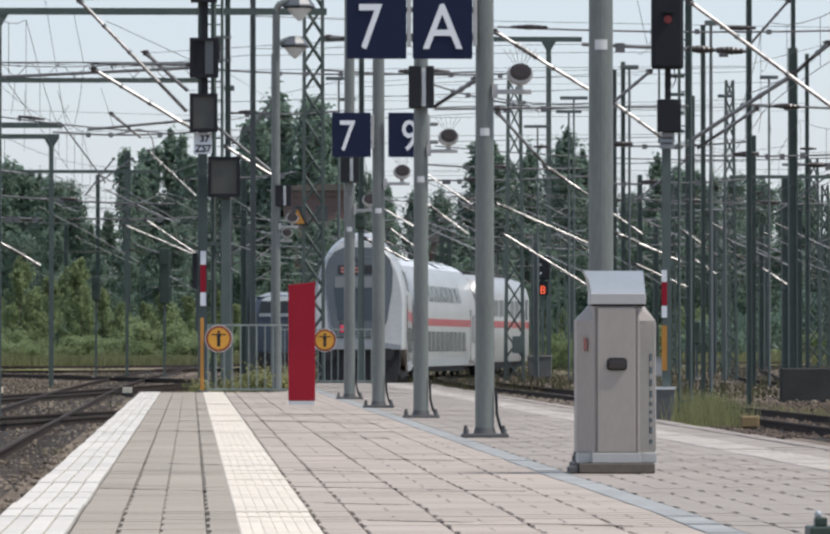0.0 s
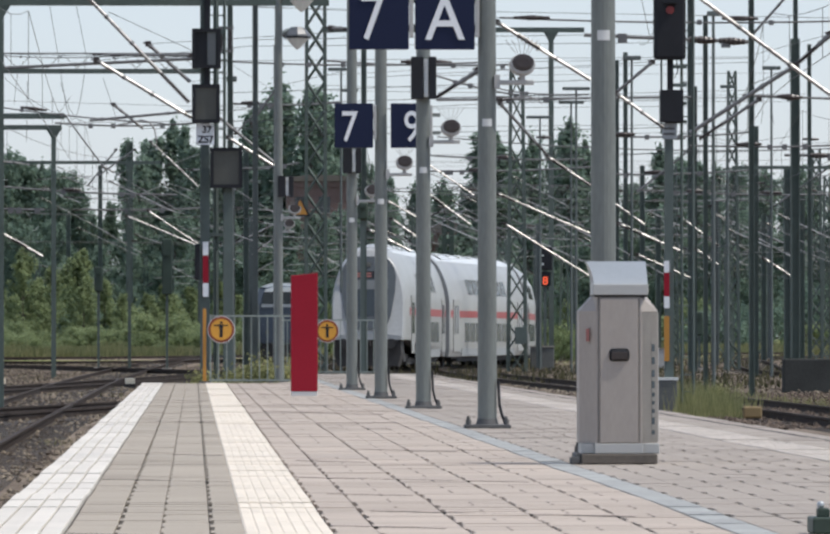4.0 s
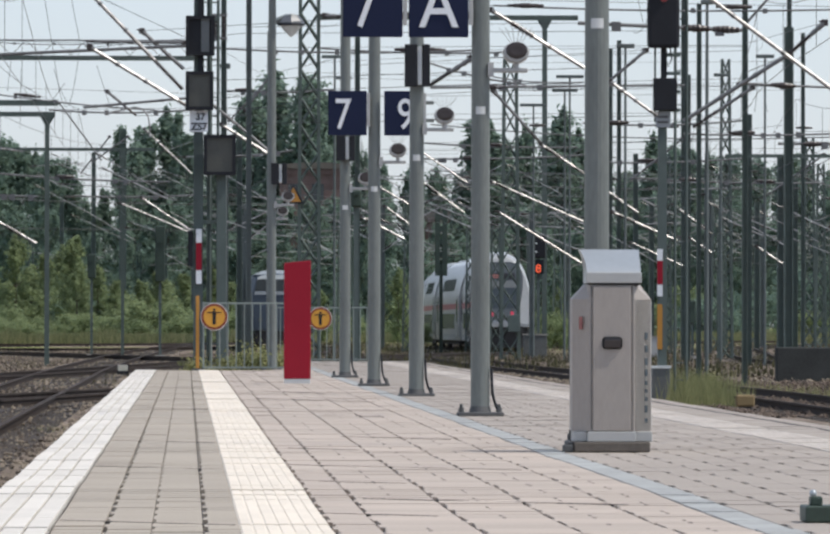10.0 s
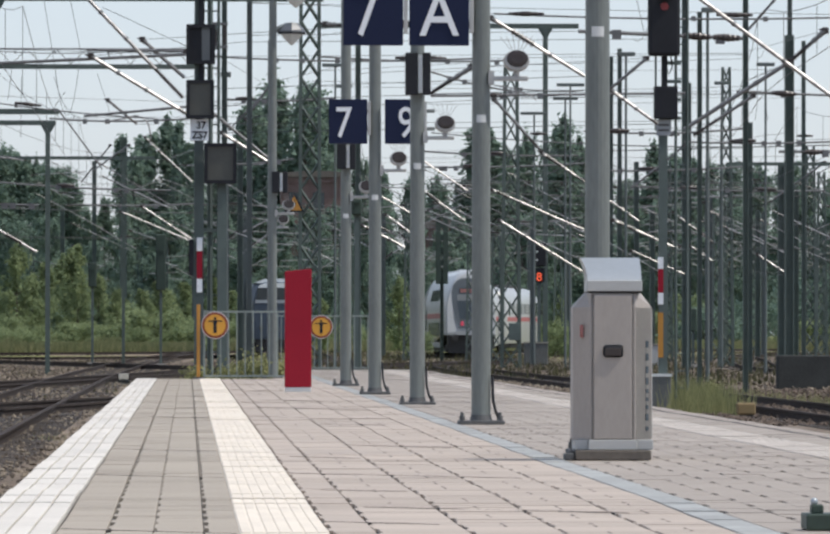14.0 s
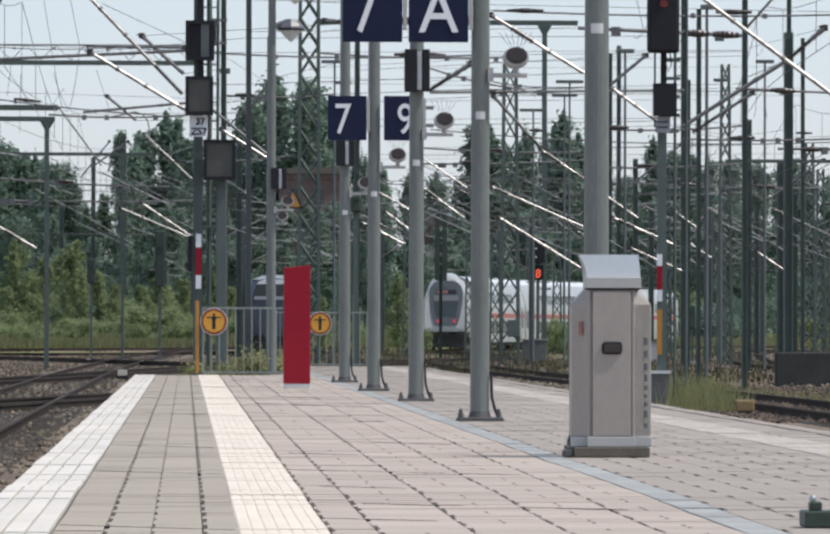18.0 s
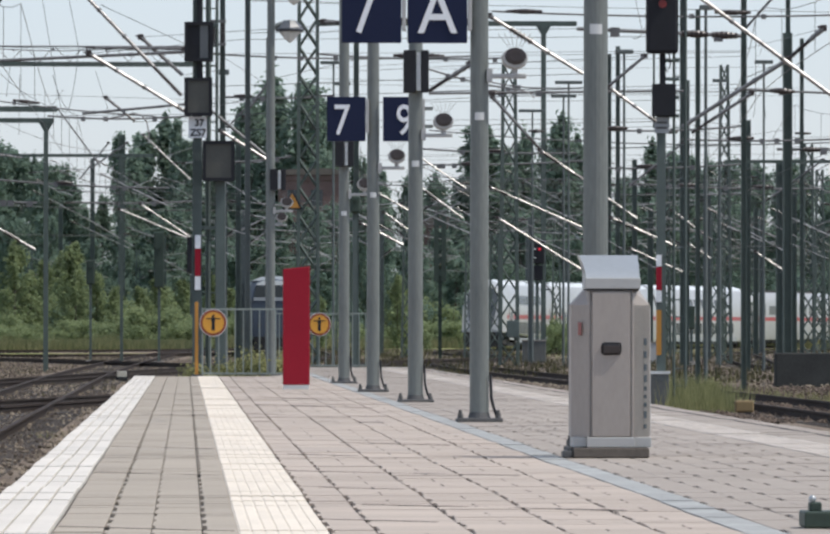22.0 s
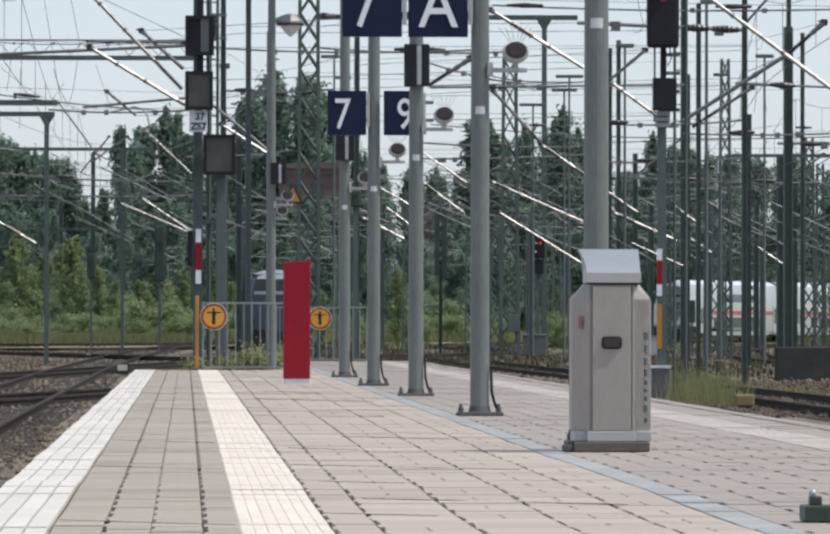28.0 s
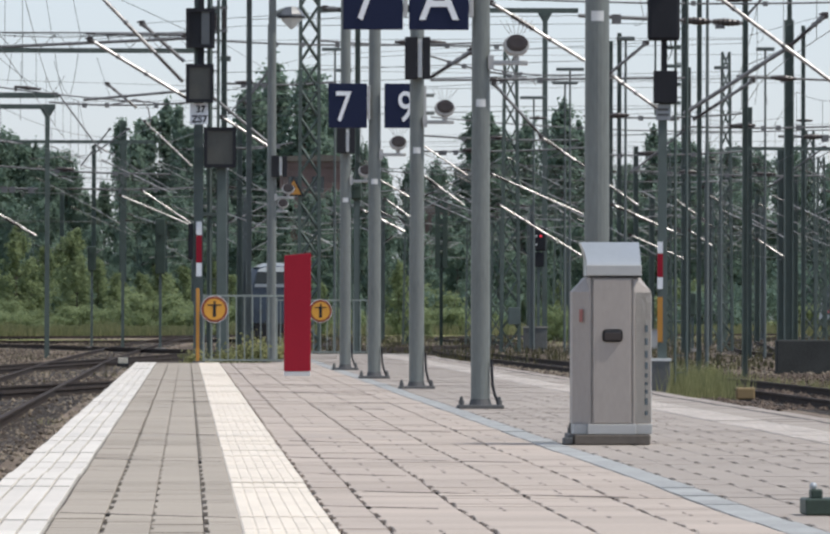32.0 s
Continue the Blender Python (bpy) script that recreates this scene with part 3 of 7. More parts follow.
def right_yard(rnd):
    y = 92 + 60 * rnd.random()
    return 7.2 + (0.101 * y - 6.0) * rnd.random(), y


build_ground()
build_tracks()
stones(4200, 3, left_yard, 0.03)
stones(7000, 7, lambda rnd: (lambda y: (y * -0.034 * rnd.random() - 0.3, y))(100 + 240 * rnd.random()), 0.036)
stones(6000, 4, right_yard, 0.04, M_STONEDARK)
stones(9000, 6, lambda rnd: (lambda y: (y * (0.004 + 0.099 * rnd.random()), y))(150 + 330 * rnd.random()), 0.05)
stones(9000, 5, lambda rnd: (4.4 + 5.5 * rnd.random(), 113 + 80 * rnd.random() ** 1.5), 0.042)
PLATFORM, NEAR_SLABS = build_platform()


# ---- platform furniture ----
def platform_pole(x, y, zs, r=0.069, h=6.2, cable=True):
    t = thing("platform_pole", x, y, 0, "grey galvanised steel pole bolted to the platform", "pole", "platform poles")
    part("shaft", tubem((0, 0, 0.02), (0, 0, h), r, 20, r * 0.86), M_POLE, t, smooth=False)
    fp = boxm(-0.165, 0.165, -0.13, 0.13, 0.0, 0.028, bevel=0.006)
    part("foot_plate", fp, M_FOOT, t, "dark rusty foot plate")
    part("collar", tubem((0, 0, 0.02), (0, 0, 0.07), r * 1.22, 20, r * 1.02), M_FOOT, t)
    for sx in (-0.135, 0.135):
        for sy in (-0.1, 0.1):
            b = bmesh.new()
            tube(b, (sx, sy, 0.025), (sx, sy, 0.06), 0.018, 6)
            tube(b, (sx, sy, 0.05), (sx, sy, 0.085), 0.009, 6)
            part("bolt", b, M_FOOT, t)
    if cable:
        b = sweep(bmesh.new(), [(0.13, -0.05, 0.03), (0.105, -0.045, 0.09), (0.085, -0.04, 0.17), (0.078, -0.035, 0.34)], 0.011, 6)
        part("cable", b, M_BLACK, t, smooth=True)
    b = bmesh.new()
    for i in range(6):
        a0, a1 = radians(-122 + i * 10), radians(-112 + i * 10)
        rr = r * 0.95 + 0.002
        f = [b.verts.new((rr * math.cos(a), rr * math.sin(a), z)) for a, z in ((a0, zs), (a1, zs), (a1, zs + 0.055), (a0, zs + 0.055))]
        b.faces.new(f)
    bmesh.ops.remove_doubles(b, verts=b.verts[:], dist=0.0005)
    part("sticker", b, M_LABEL, t, "pale square sticker")
    return t


def loudspeaker(x, y, z):
    """Horn on an arm; x, y: the pole's axis."""
    t = thing("loudspeaker", x, y, z, "round pale loudspeaker with brown mouth on a pole arm", "loudspeaker", "platform loudspeakers")
    b = bmesh.new()
    box(b, 0.05, 0.335, -0.045, 0.005, -0.142, -0.108, bevel=0.008)
    box(b, 0.05, 0.09, -0.05, 0.05, -0.17, -0.07)
    part("arm", b, M_BOXTRIM, t)
    m = Matrix.Translation((0.25, -0.02, 0)) @ Matrix.Rotation(radians(84), 4, "X") @ Matrix.Diagonal((1, 0.8, 1, 1))
    part("shell", lathe(bmesh.new(), [(0.03, -0.11), (0.072, -0.095), (0.094, -0.04), (0.096, 0.03), (0.09, 0.058), (0.05, 0.062)], 12, m @ Matrix.Rotation(radians(22.5), 4, "Z")), M_BOXTRIM, t, "pale octagonal shell")
    part("mouth", lathe(bmesh.new(), [(0.08, 0.045), (0.078, 0.066), (0.045, 0.07), (0.015, 0.068)], 12, m @ Matrix.Translation((0.004, 0.012, 0)) @ Matrix.Rotation(radians(22.5), 4, "Z")), M_INSUL, t)
    b = bmesh.new()
    tube(b, (0.25, -0.02, -0.13), (0.25, -0.02, -0.055), 0.022, 8)
    part("bracket", b, M_BOXTRIM, t)
    for i, dx in enumerate((-0.09, -0.055, -0.02, 0.02, 0.055, 0.09)):
        part("spike", tubem((0.25 + dx * 0.5, -0.03, 0.08), (0.25 + dx * 1.3, -0.02 + 0.02 * (i % 2), 0.18), 0.002, 5), M_TUBEDARK, t)
    return t


def sign_plate(xc, y, z, text, w=0.437, h=0.49, glyph=""):
    t = thing("platform_sign", xc, y, z, "navy blue enamel plate with a white " + glyph, "sign", "platform signs")
    part("plate", boxm(-w / 2, w / 2, -0.02, 0.02, 0, h, bevel=0.006), M_NAVY, t)
    lettering(text, h * 0.98, M_SIGNWHITE, t, {"7": -0.05, "A": 0.0, "9": 0.02}[text], -0.024, h * 0.15, bold=0.003, wide=0.9 if text == "A" else 0.8)
    b = boxm(w / 2 + 0.004, w / 2 + 0.034, -0.02, 0.02, 0.09, h - 0.02, bevel=0.004)
    part("side_bracket", b, M_BOXTRIM, t, "pale mounting bracket")
    part("mounting_bar", boxm(-w / 2 + 0.03, w / 2 + 0.12, 0.022, 0.05, h * 0.3, h * 0.38), M_POLE, t)
    part("mounting_bar", boxm(-w / 2 + 0.03, w / 2 + 0.12, 0.022, 0.05, h * 0.7, h * 0.78), M_POLE, t)
    return t


def display_box(x, y, z, h):
    t = thing("indicator_box", x, y, z, "slim black twin indicator box clamped to a platform pole", "indicator", "pole indicators")
    part("casing", boxm(-0.115, 0.0, -0.16, -0.07, 0, h, bevel=0.008), M_BLACK, t)
    part("casing", boxm(0.045, 0.115, -0.16, -0.07, 0, h, bevel=0.008), M_BLACK, t)
    # added pale strip stands in for the bright gap between the casings
    part("pale_gap_strip", boxm(0.003, 0.042, -0.13, -0.075, 0.02, h - 0.02), M_LAMPGLASS, t)
    part("clamp", boxm(-0.1, 0.1, -0.075, 0.075, h * 0.12, h * 0.2), M_FOOT, t)
    part("clamp", boxm(-0.1, 0.1, -0.075, 0.075, h * 0.8, h * 0.88), M_FOOT, t)
    return t


POLES = [(2.216, 34.2), (2.101, 45.3), (2.09, 57.6), (2.0, 67.6), (1.962, 78.5)]
for (px_, py_), zs_ in zip(POLES, (2.255, 2.16, 2.145, 2.075, 2.08)):
    platform_pole(px_, py_, zs_)
for (px_, py_), pz_ in zip(POLES[1:], (2.60, 2.555, 2.515, 2.467)):
    loudspeaker(px_, py_ - 0.02, pz_)
sign_plate(1.325, 45.25, 2.71, "7", 0.427, 0.476, glyph="7")
sign_plate(1.797, 45.25, 2.71, "A", 0.427, 0.476, glyph="A")
sign_plate(1.71, 67.53, 2.674, "7", 0.413, 0.475, glyph="7")
sign_plate(2.309, 67.53, 2.674, "9", 0.413, 0.475, glyph="9")
display_box(2.09, 57.6, 2.817, 0.385)
display_box(1.962, 78.5, 2.684, 0.315)


def service_cabinet(x, y):
    """Grey metal cabinet with chamfered shoulders, slot and flared hood."""
    t = thing("service_cabinet", x, y, 0, "taupe grey metal cabinet with pale hood and dark slot", "cabinet")
    w = 0.213
    # body: octagonal in plan (front chamfers), shoulders tapering at the top
    plan = [(-0.193, 0.10), (-0.193, 0.32), (w, 0.32), (w, 0.10), (0.122, 0.0), (-0.112, 0.0)]
    top = [(-0.124, 0.11), (-0.124, 0.30), (0.155, 0.30), (0.155, 0.11), (0.112, 0.012), (-0.106, 0.012)]
    b = bmesh.new()
    rings = []
    for ring, z in ((plan, 0.105), (plan, 0.785), (top, 0.862)):
        rings.append([b.verts.new((px, py, z)) for px, py in ring])
    for a, c in zip(rings, rings[1:]):
        for i in range(6):
            b.faces.new((a[i], c[i], c[(i + 1) % 6], a[(i + 1) % 6]))
    b.faces.new(rings[0])
    b.faces.new(rings[-1][::-1])
    bmesh.ops.recalc_face_normals(b, faces=b.faces[:])
    part("body", b, M_BOXGREY, t)
    # added sheet over the right chamfer: its colour offsets the sunlight there
    b = bmesh.new()
    b.faces.new([b.verts.new((0.1225 + 0.091 * f, 0.1 * f - 0.0005, z)) for f, z in ((0.04, 0.11), (0.97, 0.11), (0.97, 0.782), (0.04, 0.782))])
    bmesh.ops.solidify(b, geom=b.faces[:], thickness=0.0005)
    bmesh.ops.recalc_face_normals(b, faces=b.faces[:])
    part("chamfer_tone_sheet", b, M_PANEL, t, "thin grey sheet added to set the chamfer's brightness")
    part("front_door", boxm(-0.092, 0.104, -0.008, 0.006, 0.108, 0.85, bevel=0.003), M_BOXGREY, t)
    for sx in (-0.1, 0.110):
        part("door_seam", boxm(sx - 0.0011, sx + 0.0011, -0.004, 0.02, 0.108, 0.855), M_FOOT, t)
    # pale strip: the light on the right-hand edge, painted on
    part("lit_edge_strip", boxm(w - 0.004, w + 0.004, 0.104, 0.125, 0.112, 0.775, bevel=0.002), M_BOXTRIM, t, "pale strip painted as the lit right edge")
    part("base_band", boxm(-0.186, w + 0.002, 0.02, 0.325, 0.052, 0.104, bevel=0.004), M_BOXTRIM, t, "pale base band")
    part("base_band", boxm(-0.12, 0.13, -0.012, 0.02, 0.052, 0.104, bevel=0.004), M_BOXTRIM, t, "pale base band")
    part("plinth", boxm(-0.188, w - 0.01, -0.02, 0.32, 0.0, 0.05, bevel=0.006), M_FOUND, t, "dark grey plinth")
    part("foot_bracket", boxm(-w - 0.03, -w + 0.02, -0.01, 0.12, 0.0, 0.035, bevel=0.006), M_FOOT, t)
    part("foot_bracket", boxm(-w - 0.005, -w + 0.02, 0.02, 0.1, 0.0, 0.05, bevel=0.004), M_FOOT, t)
    # slot: a rounded dark opening with a rim
    b = bmesh.new()
    box(b, -0.045, 0.058, -0.02, 0.0, 0.528, 0.592, bevel=0.016)
    slot = part("slot", b, M_BLACK, t, "black rounded slot")
    part("flap", boxm(-0.036, 0.049, -0.024, -0.018, 0.536, 0.575, bevel=0.003), M_INSUL, slot)
    # hood: flares upwards, with a front lip
    b = bmesh.new()
    lo = [(-0.124, 0.0), (-0.124, 0.30), (0.153, 0.30), (0.153, 0.0)]
    flare = [(lo, 0.868), (lo, 0.922)]
    for i in range(1, 9):
        u = i / 8
        flare.append(([(-0.124 - 0.028 * u ** 2.2, 0.0 + 0.2 * u ** 1.4), (-0.124 - 0.028 * u ** 2.2, 0.30), (0.153 + 0.003 * u, 0.30), (0.153 + 0.003 * u, 0.0 + 0.2 * u ** 1.4)], 0.922 + 0.121 * u))
    r = []
    for ring, z in flare:
        r.append([b.verts.new((px, py, z)) for px, py in ring])
    for a, c in zip(r, r[1:]):
        for i in range(4):
            b.faces.new((a[i], c[i], c[(i + 1) % 4], a[(i + 1) % 4]))
    b.faces.new(r[0])
    b.faces.new(r[-1][::-1])
    bmesh.ops.recalc_face_normals(b, faces=b.faces[:])
    part("hood", b, M_BOXLIGHT, t, "pale metallic flared hood")
    part("hood_lip", boxm(-0.129, 0.157, -0.012, 0.004, 0.868, 0.924, bevel=0.004), M_BOXTRIM, t)
    part("seam", boxm(-0.12, 0.15, 0.004, 0.28, 0.859, 0.869), M_BLACK, t)
    part("red_sticker", boxm(-0.162, -0.145, 0.026, 0.05, 0.63, 0.695), M_REDTAG, t, "faded red sticker")
    rnd = random.Random(8)
    z = 0.15
    while z < 0.62:
        h = rnd.choice((0.018, 0.022, 0.03, 0.036))
        b = bmesh.new()
        ring = [b.verts.new((0.128 + 0.648 * u + 0.762 * v, 0.762 * u - 0.648 * v, zz)) for zz in (z, z + h) for u, v in ((0.078, 0.0005), (0.1, 0.0005), (0.1, 0.003), (0.078, 0.003))]
        for q in ((0, 1, 2, 3), (7, 6, 5, 4), (0, 4, 5, 1), (1, 5, 6, 2), (2, 6, 7, 3), (3, 7, 4, 0)):
            b.faces.new([ring[k_] for k_ in q])
        bmesh.ops.recalc_face_normals(b, faces=b.faces[:])
        part("bar", b, M_SLATE, t)
        z += h + rnd.choice((0.022, 0.03))
    return t


service_cabinet(2.180, 32.5)


def red_column(x, y):
    t = thing("red_column", x, y, 0, "dark red slab-like metal column with pale foot on the platform", "column")
    b = bmesh.new()
    box(b, -0.147, 0.147, 0, 0.24, 0.055, 1.335, bevel=0.006)
    for v in b.verts:
        if v.co.z > 1.2:
            v.co.z += (v.co.x + 0.147) / 0.294 * 0.03
    part("body", b, M_RED, t)
    part("foot", boxm(-0.145, 0.142, 0.006, 0.23, 0.0, 0.054, bevel=0.004), M_LABEL, t, "pale grey foot")
    return t


red_column(1.223, 70.0)


def end_fence(x0, x1, y, top=0.97):
    t = thing("platform_fence", x0, y, 0, "galvanised bar fence closing the platform end", "fence", "platform end fences")
    L = x1 - x0
    part("top_rail", boxm(0, L, -0.012, 0.012, top - 0.024, top), M_FENCE, t)
    part("bottom_rail", boxm(0, L, -0.012, 0.012, 0.03, 0.055), M_FENCE, t)
    n = int(L / 0.115)
    for i in range(1, n):
        part("bar", boxm(i * L / n - 0.0075, i * L / n + 0.0075, -0.006, 0.006, 0.053, top - 0.022), M_FENCE, t)
    for px in (0, L):
        part("post", boxm(px - 0.013, px + 0.013, -0.014, 0.014, 0.0, top + 0.006), M_FENCE, t)
    return t


def warning_disc(x, y, z, r):
    t = thing("warning_sign", x, y, z, "round orange fence sign with black figure and red-brown rim", "sign", "warning signs")
    m = Matrix.Rotation(radians(90), 4, "X")
    part("rim", lathe(bmesh.new(), [(r * 1.04, -0.006), (r * 1.04, 0.012)], 40, m), M_LABEL, t, "pale metal rim")
    part("ring", lathe(bmesh.new(), [(r * 0.99, 0.0125), (r * 0.99, 0.016)], 40, m), M_RINGRED, t, "red-brown ring")
    plate = part("plate", lathe(bmesh.new(), [(r * 0.80, 0.0165), (r * 0.80, 0.02)], 40, m), M_YELLOW, t)
    u = r * 0.8
    part("figure_head", lathe(bmesh.new(), [(u * 0.13, 0.0205), (u * 0.13, 0.023)], 14, Matrix.Translation((0, 0, u * 0.66)) @ m), M_BLACK, plate)
    part("figure_arm", prism(bmesh.new(), [(-u * 0.68, u * 0.34), (u * 0.68, u * 0.34), (u * 0.68, u * 0.45), (-u * 0.68, u * 0.45)], -0.0228, -0.0205), M_BLACK, plate)
    part("figure_body", prism(bmesh.new(), [(-u * 0.16, -u * 0.72), (u * 0.16, -u * 0.72), (u * 0.15, 0), (u * 0.2, u * 0.345), (u * 0.2, u * 0.5), (-u * 0.2, u * 0.5), (-u * 0.2, u * 0.345), (-u * 0.15, 0)], -0.0236, -0.0229), M_BLACK, plate)
    part("strap", boxm(-0.03, 0.03, 0.008, 0.03, -0.02, 0.02), M_FOOT, t)
    return t


end_fence(0.24, 1.40, PLAT_END_L - 0.1)
end_fence(1.42, 3.3, PLAT_END_R - 0.1)
warning_disc(0.392, PLAT_END_L - 0.16, 0.765, 0.188)
warning_disc(2.36, PLAT_END_R - 0.16, 0.765, 0.2)
yp = thing("marker_post", 0.16, PLAT_END_L - 0.1, 0, "orange yellow square post at the fence end", "post")
part("shaft", boxm(-0.03, 0.02, -0.025, 0.025, 0, 1.06, bevel=0.006), M_OCHRE, yp)
part("foot", boxm(-0.08, 0.08, -0.08, 0.08, 0.0, 0.03), M_FOOT, yp)


def lamp_post(x, y, h=5.57, r=0.064):
    t = thing("platform_lamp", x, y, 0, "slender grey lamp post with hooded frosted lamp", "street lamp", "platform lamps")
    part("shaft", tubem((0, 0, 0), (0, 0, h - 0.1), r, 16, r * 0.85), M_POLE, t)
    part("elbow", sweep(bmesh.new(), [(0, 0, h - 0.12), (0.0, 0, h - 0.02), (0.04, 0, h + 0.05), (0.18, 0, h + 0.11), (0.3, 0, h + 0.13)], r * 0.8, 10), M_POLE, t, smooth=True)
    m = Matrix.Translation((0.335, 0, h)) @ Matrix.Diagonal((0.87, 0.87, 1, 1))
    hood = part("hood", lathe(bmesh.new(), [(0.03, 0.19), (0.13, 0.18), (0.185, 0.125), (0.10, 0.12)][::-1], 8, m), M_LAMPHOOD, t)
    part("skirt", lathe(bmesh.new(), [(0.10, 0.128), (0.186, 0.124), (0.255, 0.05), (0.262, 0.028)][::-1], 8, m), M_LAMPSKIRT, hood, "grey enamel skirt")
    part("rim", lathe(bmesh.new(), [(0.262, 0.028), (0.266, 0.026), (0.266, 0.0), (0.22, 0.0)][::-1], 8, m), M_BLACK, hood)
    part("diffuser", lathe(bmesh.new(), [(0.20, -0.002), (0.185, -0.035), (0.10, -0.12), (0.02, -0.185)][::-1], 8, m), M_LAMPGLASS, hood, "frosted cone-shaped diffuser")
    part("foot_plate", boxm(-0.14, 0.14, -0.14, 0.14, 0, 0.03), M_FOOT, t)
    return t


lamp_post(1.235, 92.0)
lamp_post(1.37, 104.0)
display_box(1.335, 92.02, 2.69, 0.31)
for lx_, ly_ in ((1.235, 92.0), (1.34, 104.0)):
    loudspeaker(lx_ - 0.02, ly_ - 0.02, 2.515)


def low_pedestal(x, y):
    t = thing("floor_box", x, y, 0, "low dark green metal box with a bright knob on the paving", "box")
    part("casing", boxm(0, 0.26, 0, 0.2, 0.0, 0.055, bevel=0.006), M_DARKGREEN, t)
    part("mount", boxm(0.022, 0.062, 0.05, 0.12, 0.053, 0.085, bevel=0.006), M_DARKGREEN, t)
    part("knob", lathe(bmesh.new(), [(0.004, -0.013), (0.01, -0.009), (0.013, 0.0), (0.01, 0.009), (0.004, 0.013)], 12, Matrix.Translation((0.032, 0.07, 0.094))), M_BOXLIGHT, t, "shiny metal knob", smooth=True)
    return t


low_pedestal(2.043, 20.85)


# ---- signals ----
def signal_screen(parent, x0, x1, z0, z1, y=-0.12, window=None):
    """A black signal housing with a hooded frame round a dark glass."""
    hs = part("housing", boxm(x0, x1, y, y + 0.18, z0, z1, bevel=0.012), M_BLACK, parent)
    w = 0.055
    for a in ((x0, x1, z0, z0 + w), (x0, x1, z1 - w, z1), (x0, x0 + w, z0 + w, z1 - w), (x1 - w, x1, z0 + w, z1 - w)):
        part("frame", boxm(a[0], a[1], y - 0.05, y + 0.002, a[2], a[3]), M_BLACK, hs)
    if window:
        part("glass", boxm(window[0], window[1], y - 0.012, y - 0.002, window[2], window[3]), M_STRIPGLASS, hs, "grey glass strip")
    else:
        part("glass", boxm(x0 + w, x1 - w, y - 0.01, y - 0.002, z0 + w, z1 - w), M_GLASSDARK, hs)
    return hs


def mast_shield(parent, x, z0, z1, y, w):
    """White, red, white enamel strip over an orange one."""
    d = (z1 - z0)
    for a, b, m_, n_ in ((0, 0.25, M_SIGNWHITE, "white"), (0.25, 0.75, M_RED, "red"), (0.75, 1.0, M_SIGNWHITE, "white")):
        part("mast_shield", boxm(x - w / 2, x + w / 2, y - 0.02, y, z0 + a * d + 0.002, z0 + b * d - 0.002), m_, parent, n_ + " enamel plate of the mast shield")


def left_signal():
    x, y, g = 0.19, 100.0, GROUND_Z
    t = thing("railway_signal", x, y, g, "tall dark railway signal mast with black screens and a number plate", "signal")
    part("mast", boxm(-0.065, 0.065, 0.0, 0.14, 0, 7.6), M_SIGGREEN, t)
    part("mast_flange", boxm(-0.085, -0.05, -0.02, -0.002, 0, 7.6), M_SIGGREEN, t)
    part("riser", boxm(-0.02, 0.075, -0.06, -0.022, 4.8, 7.5), M_BLACK, t)
    part("ladder_rail", tubem((0.17, 0.2, 0.2), (0.17, 0.2, 7.4), 0.03, 6), M_SIGGREEN, t)
    zz = lambda p: 0.65 + (655 - p) / 119.6 - g
    signal_screen(t, -0.215, 0.24, zz(147), zz(72), window=(0.03, 0.16, zz(143), zz(78)))
    signal_screen(t, -0.215, 0.225, zz(250), zz(177))
    signal_screen(t, -0.2, 0.22, zz(5), zz(-70))
    plate = part("number_plate", boxm(-0.15, 0.14, -0.05, -0.022, zz(291), zz(251)), M_SIGNWHITE, t, "white plate with black characters")
    lettering("37", 0.15, M_BLACK, plate, 0.02, -0.054, zz(268), bold=0.03)
    lettering("ZS7", 0.155, M_BLACK, plate, 0.0, -0.054, zz(287), bold=0.03)
    mast_shield(t, 0.0, zz(578), zz(474), -0.022, 0.09)
    part("speed_lamp", boxm(-0.17, -0.09, -0.08, 0.02, zz(545), zz(478), bevel=0.015), M_BLACK, t)
    for i in range(22):
        part("rung", tubem((0.07, 0.2, 0.5 + 0.3 * i), (0.30, 0.2, 0.5 + 0.3 * i), 0.012, 5), M_SIGGREEN, t)
    part("ladder_rail", tubem((0.3, 0.2, 0.2), (0.3, 0.2, 7.4), 0.028, 6), M_SIGGREEN, t)
    part("ladder_bracket", boxm(0.05, 0.32, 0.1, 0.19, 3.0, 3.06), M_SIGGREEN, t)
    part("ladder_bracket", boxm(0.05, 0.32, 0.1, 0.19, 6.2, 6.26), M_SIGGREEN, t)
    part("foundation", boxm(-0.25, 0.25, -0.2, 0.3, -0.1, 0.3), M_CONC, t)
    s2 = thing("signal_screen_post", 0.53, 99.9, g, "dark post carrying a square black signal screen", "signal")
    part("post", boxm(-0.06, 0.085, 0.0, 0.12, 0, zz(330)), M_SIGGREEN, s2)
    signal_screen(s2, -0.27, 0.24, zz(373), zz(297))
    part("foundation", boxm(-0.2, 0.2, -0.2, 0.2, -0.1, 0.2), M_CONC, s2)


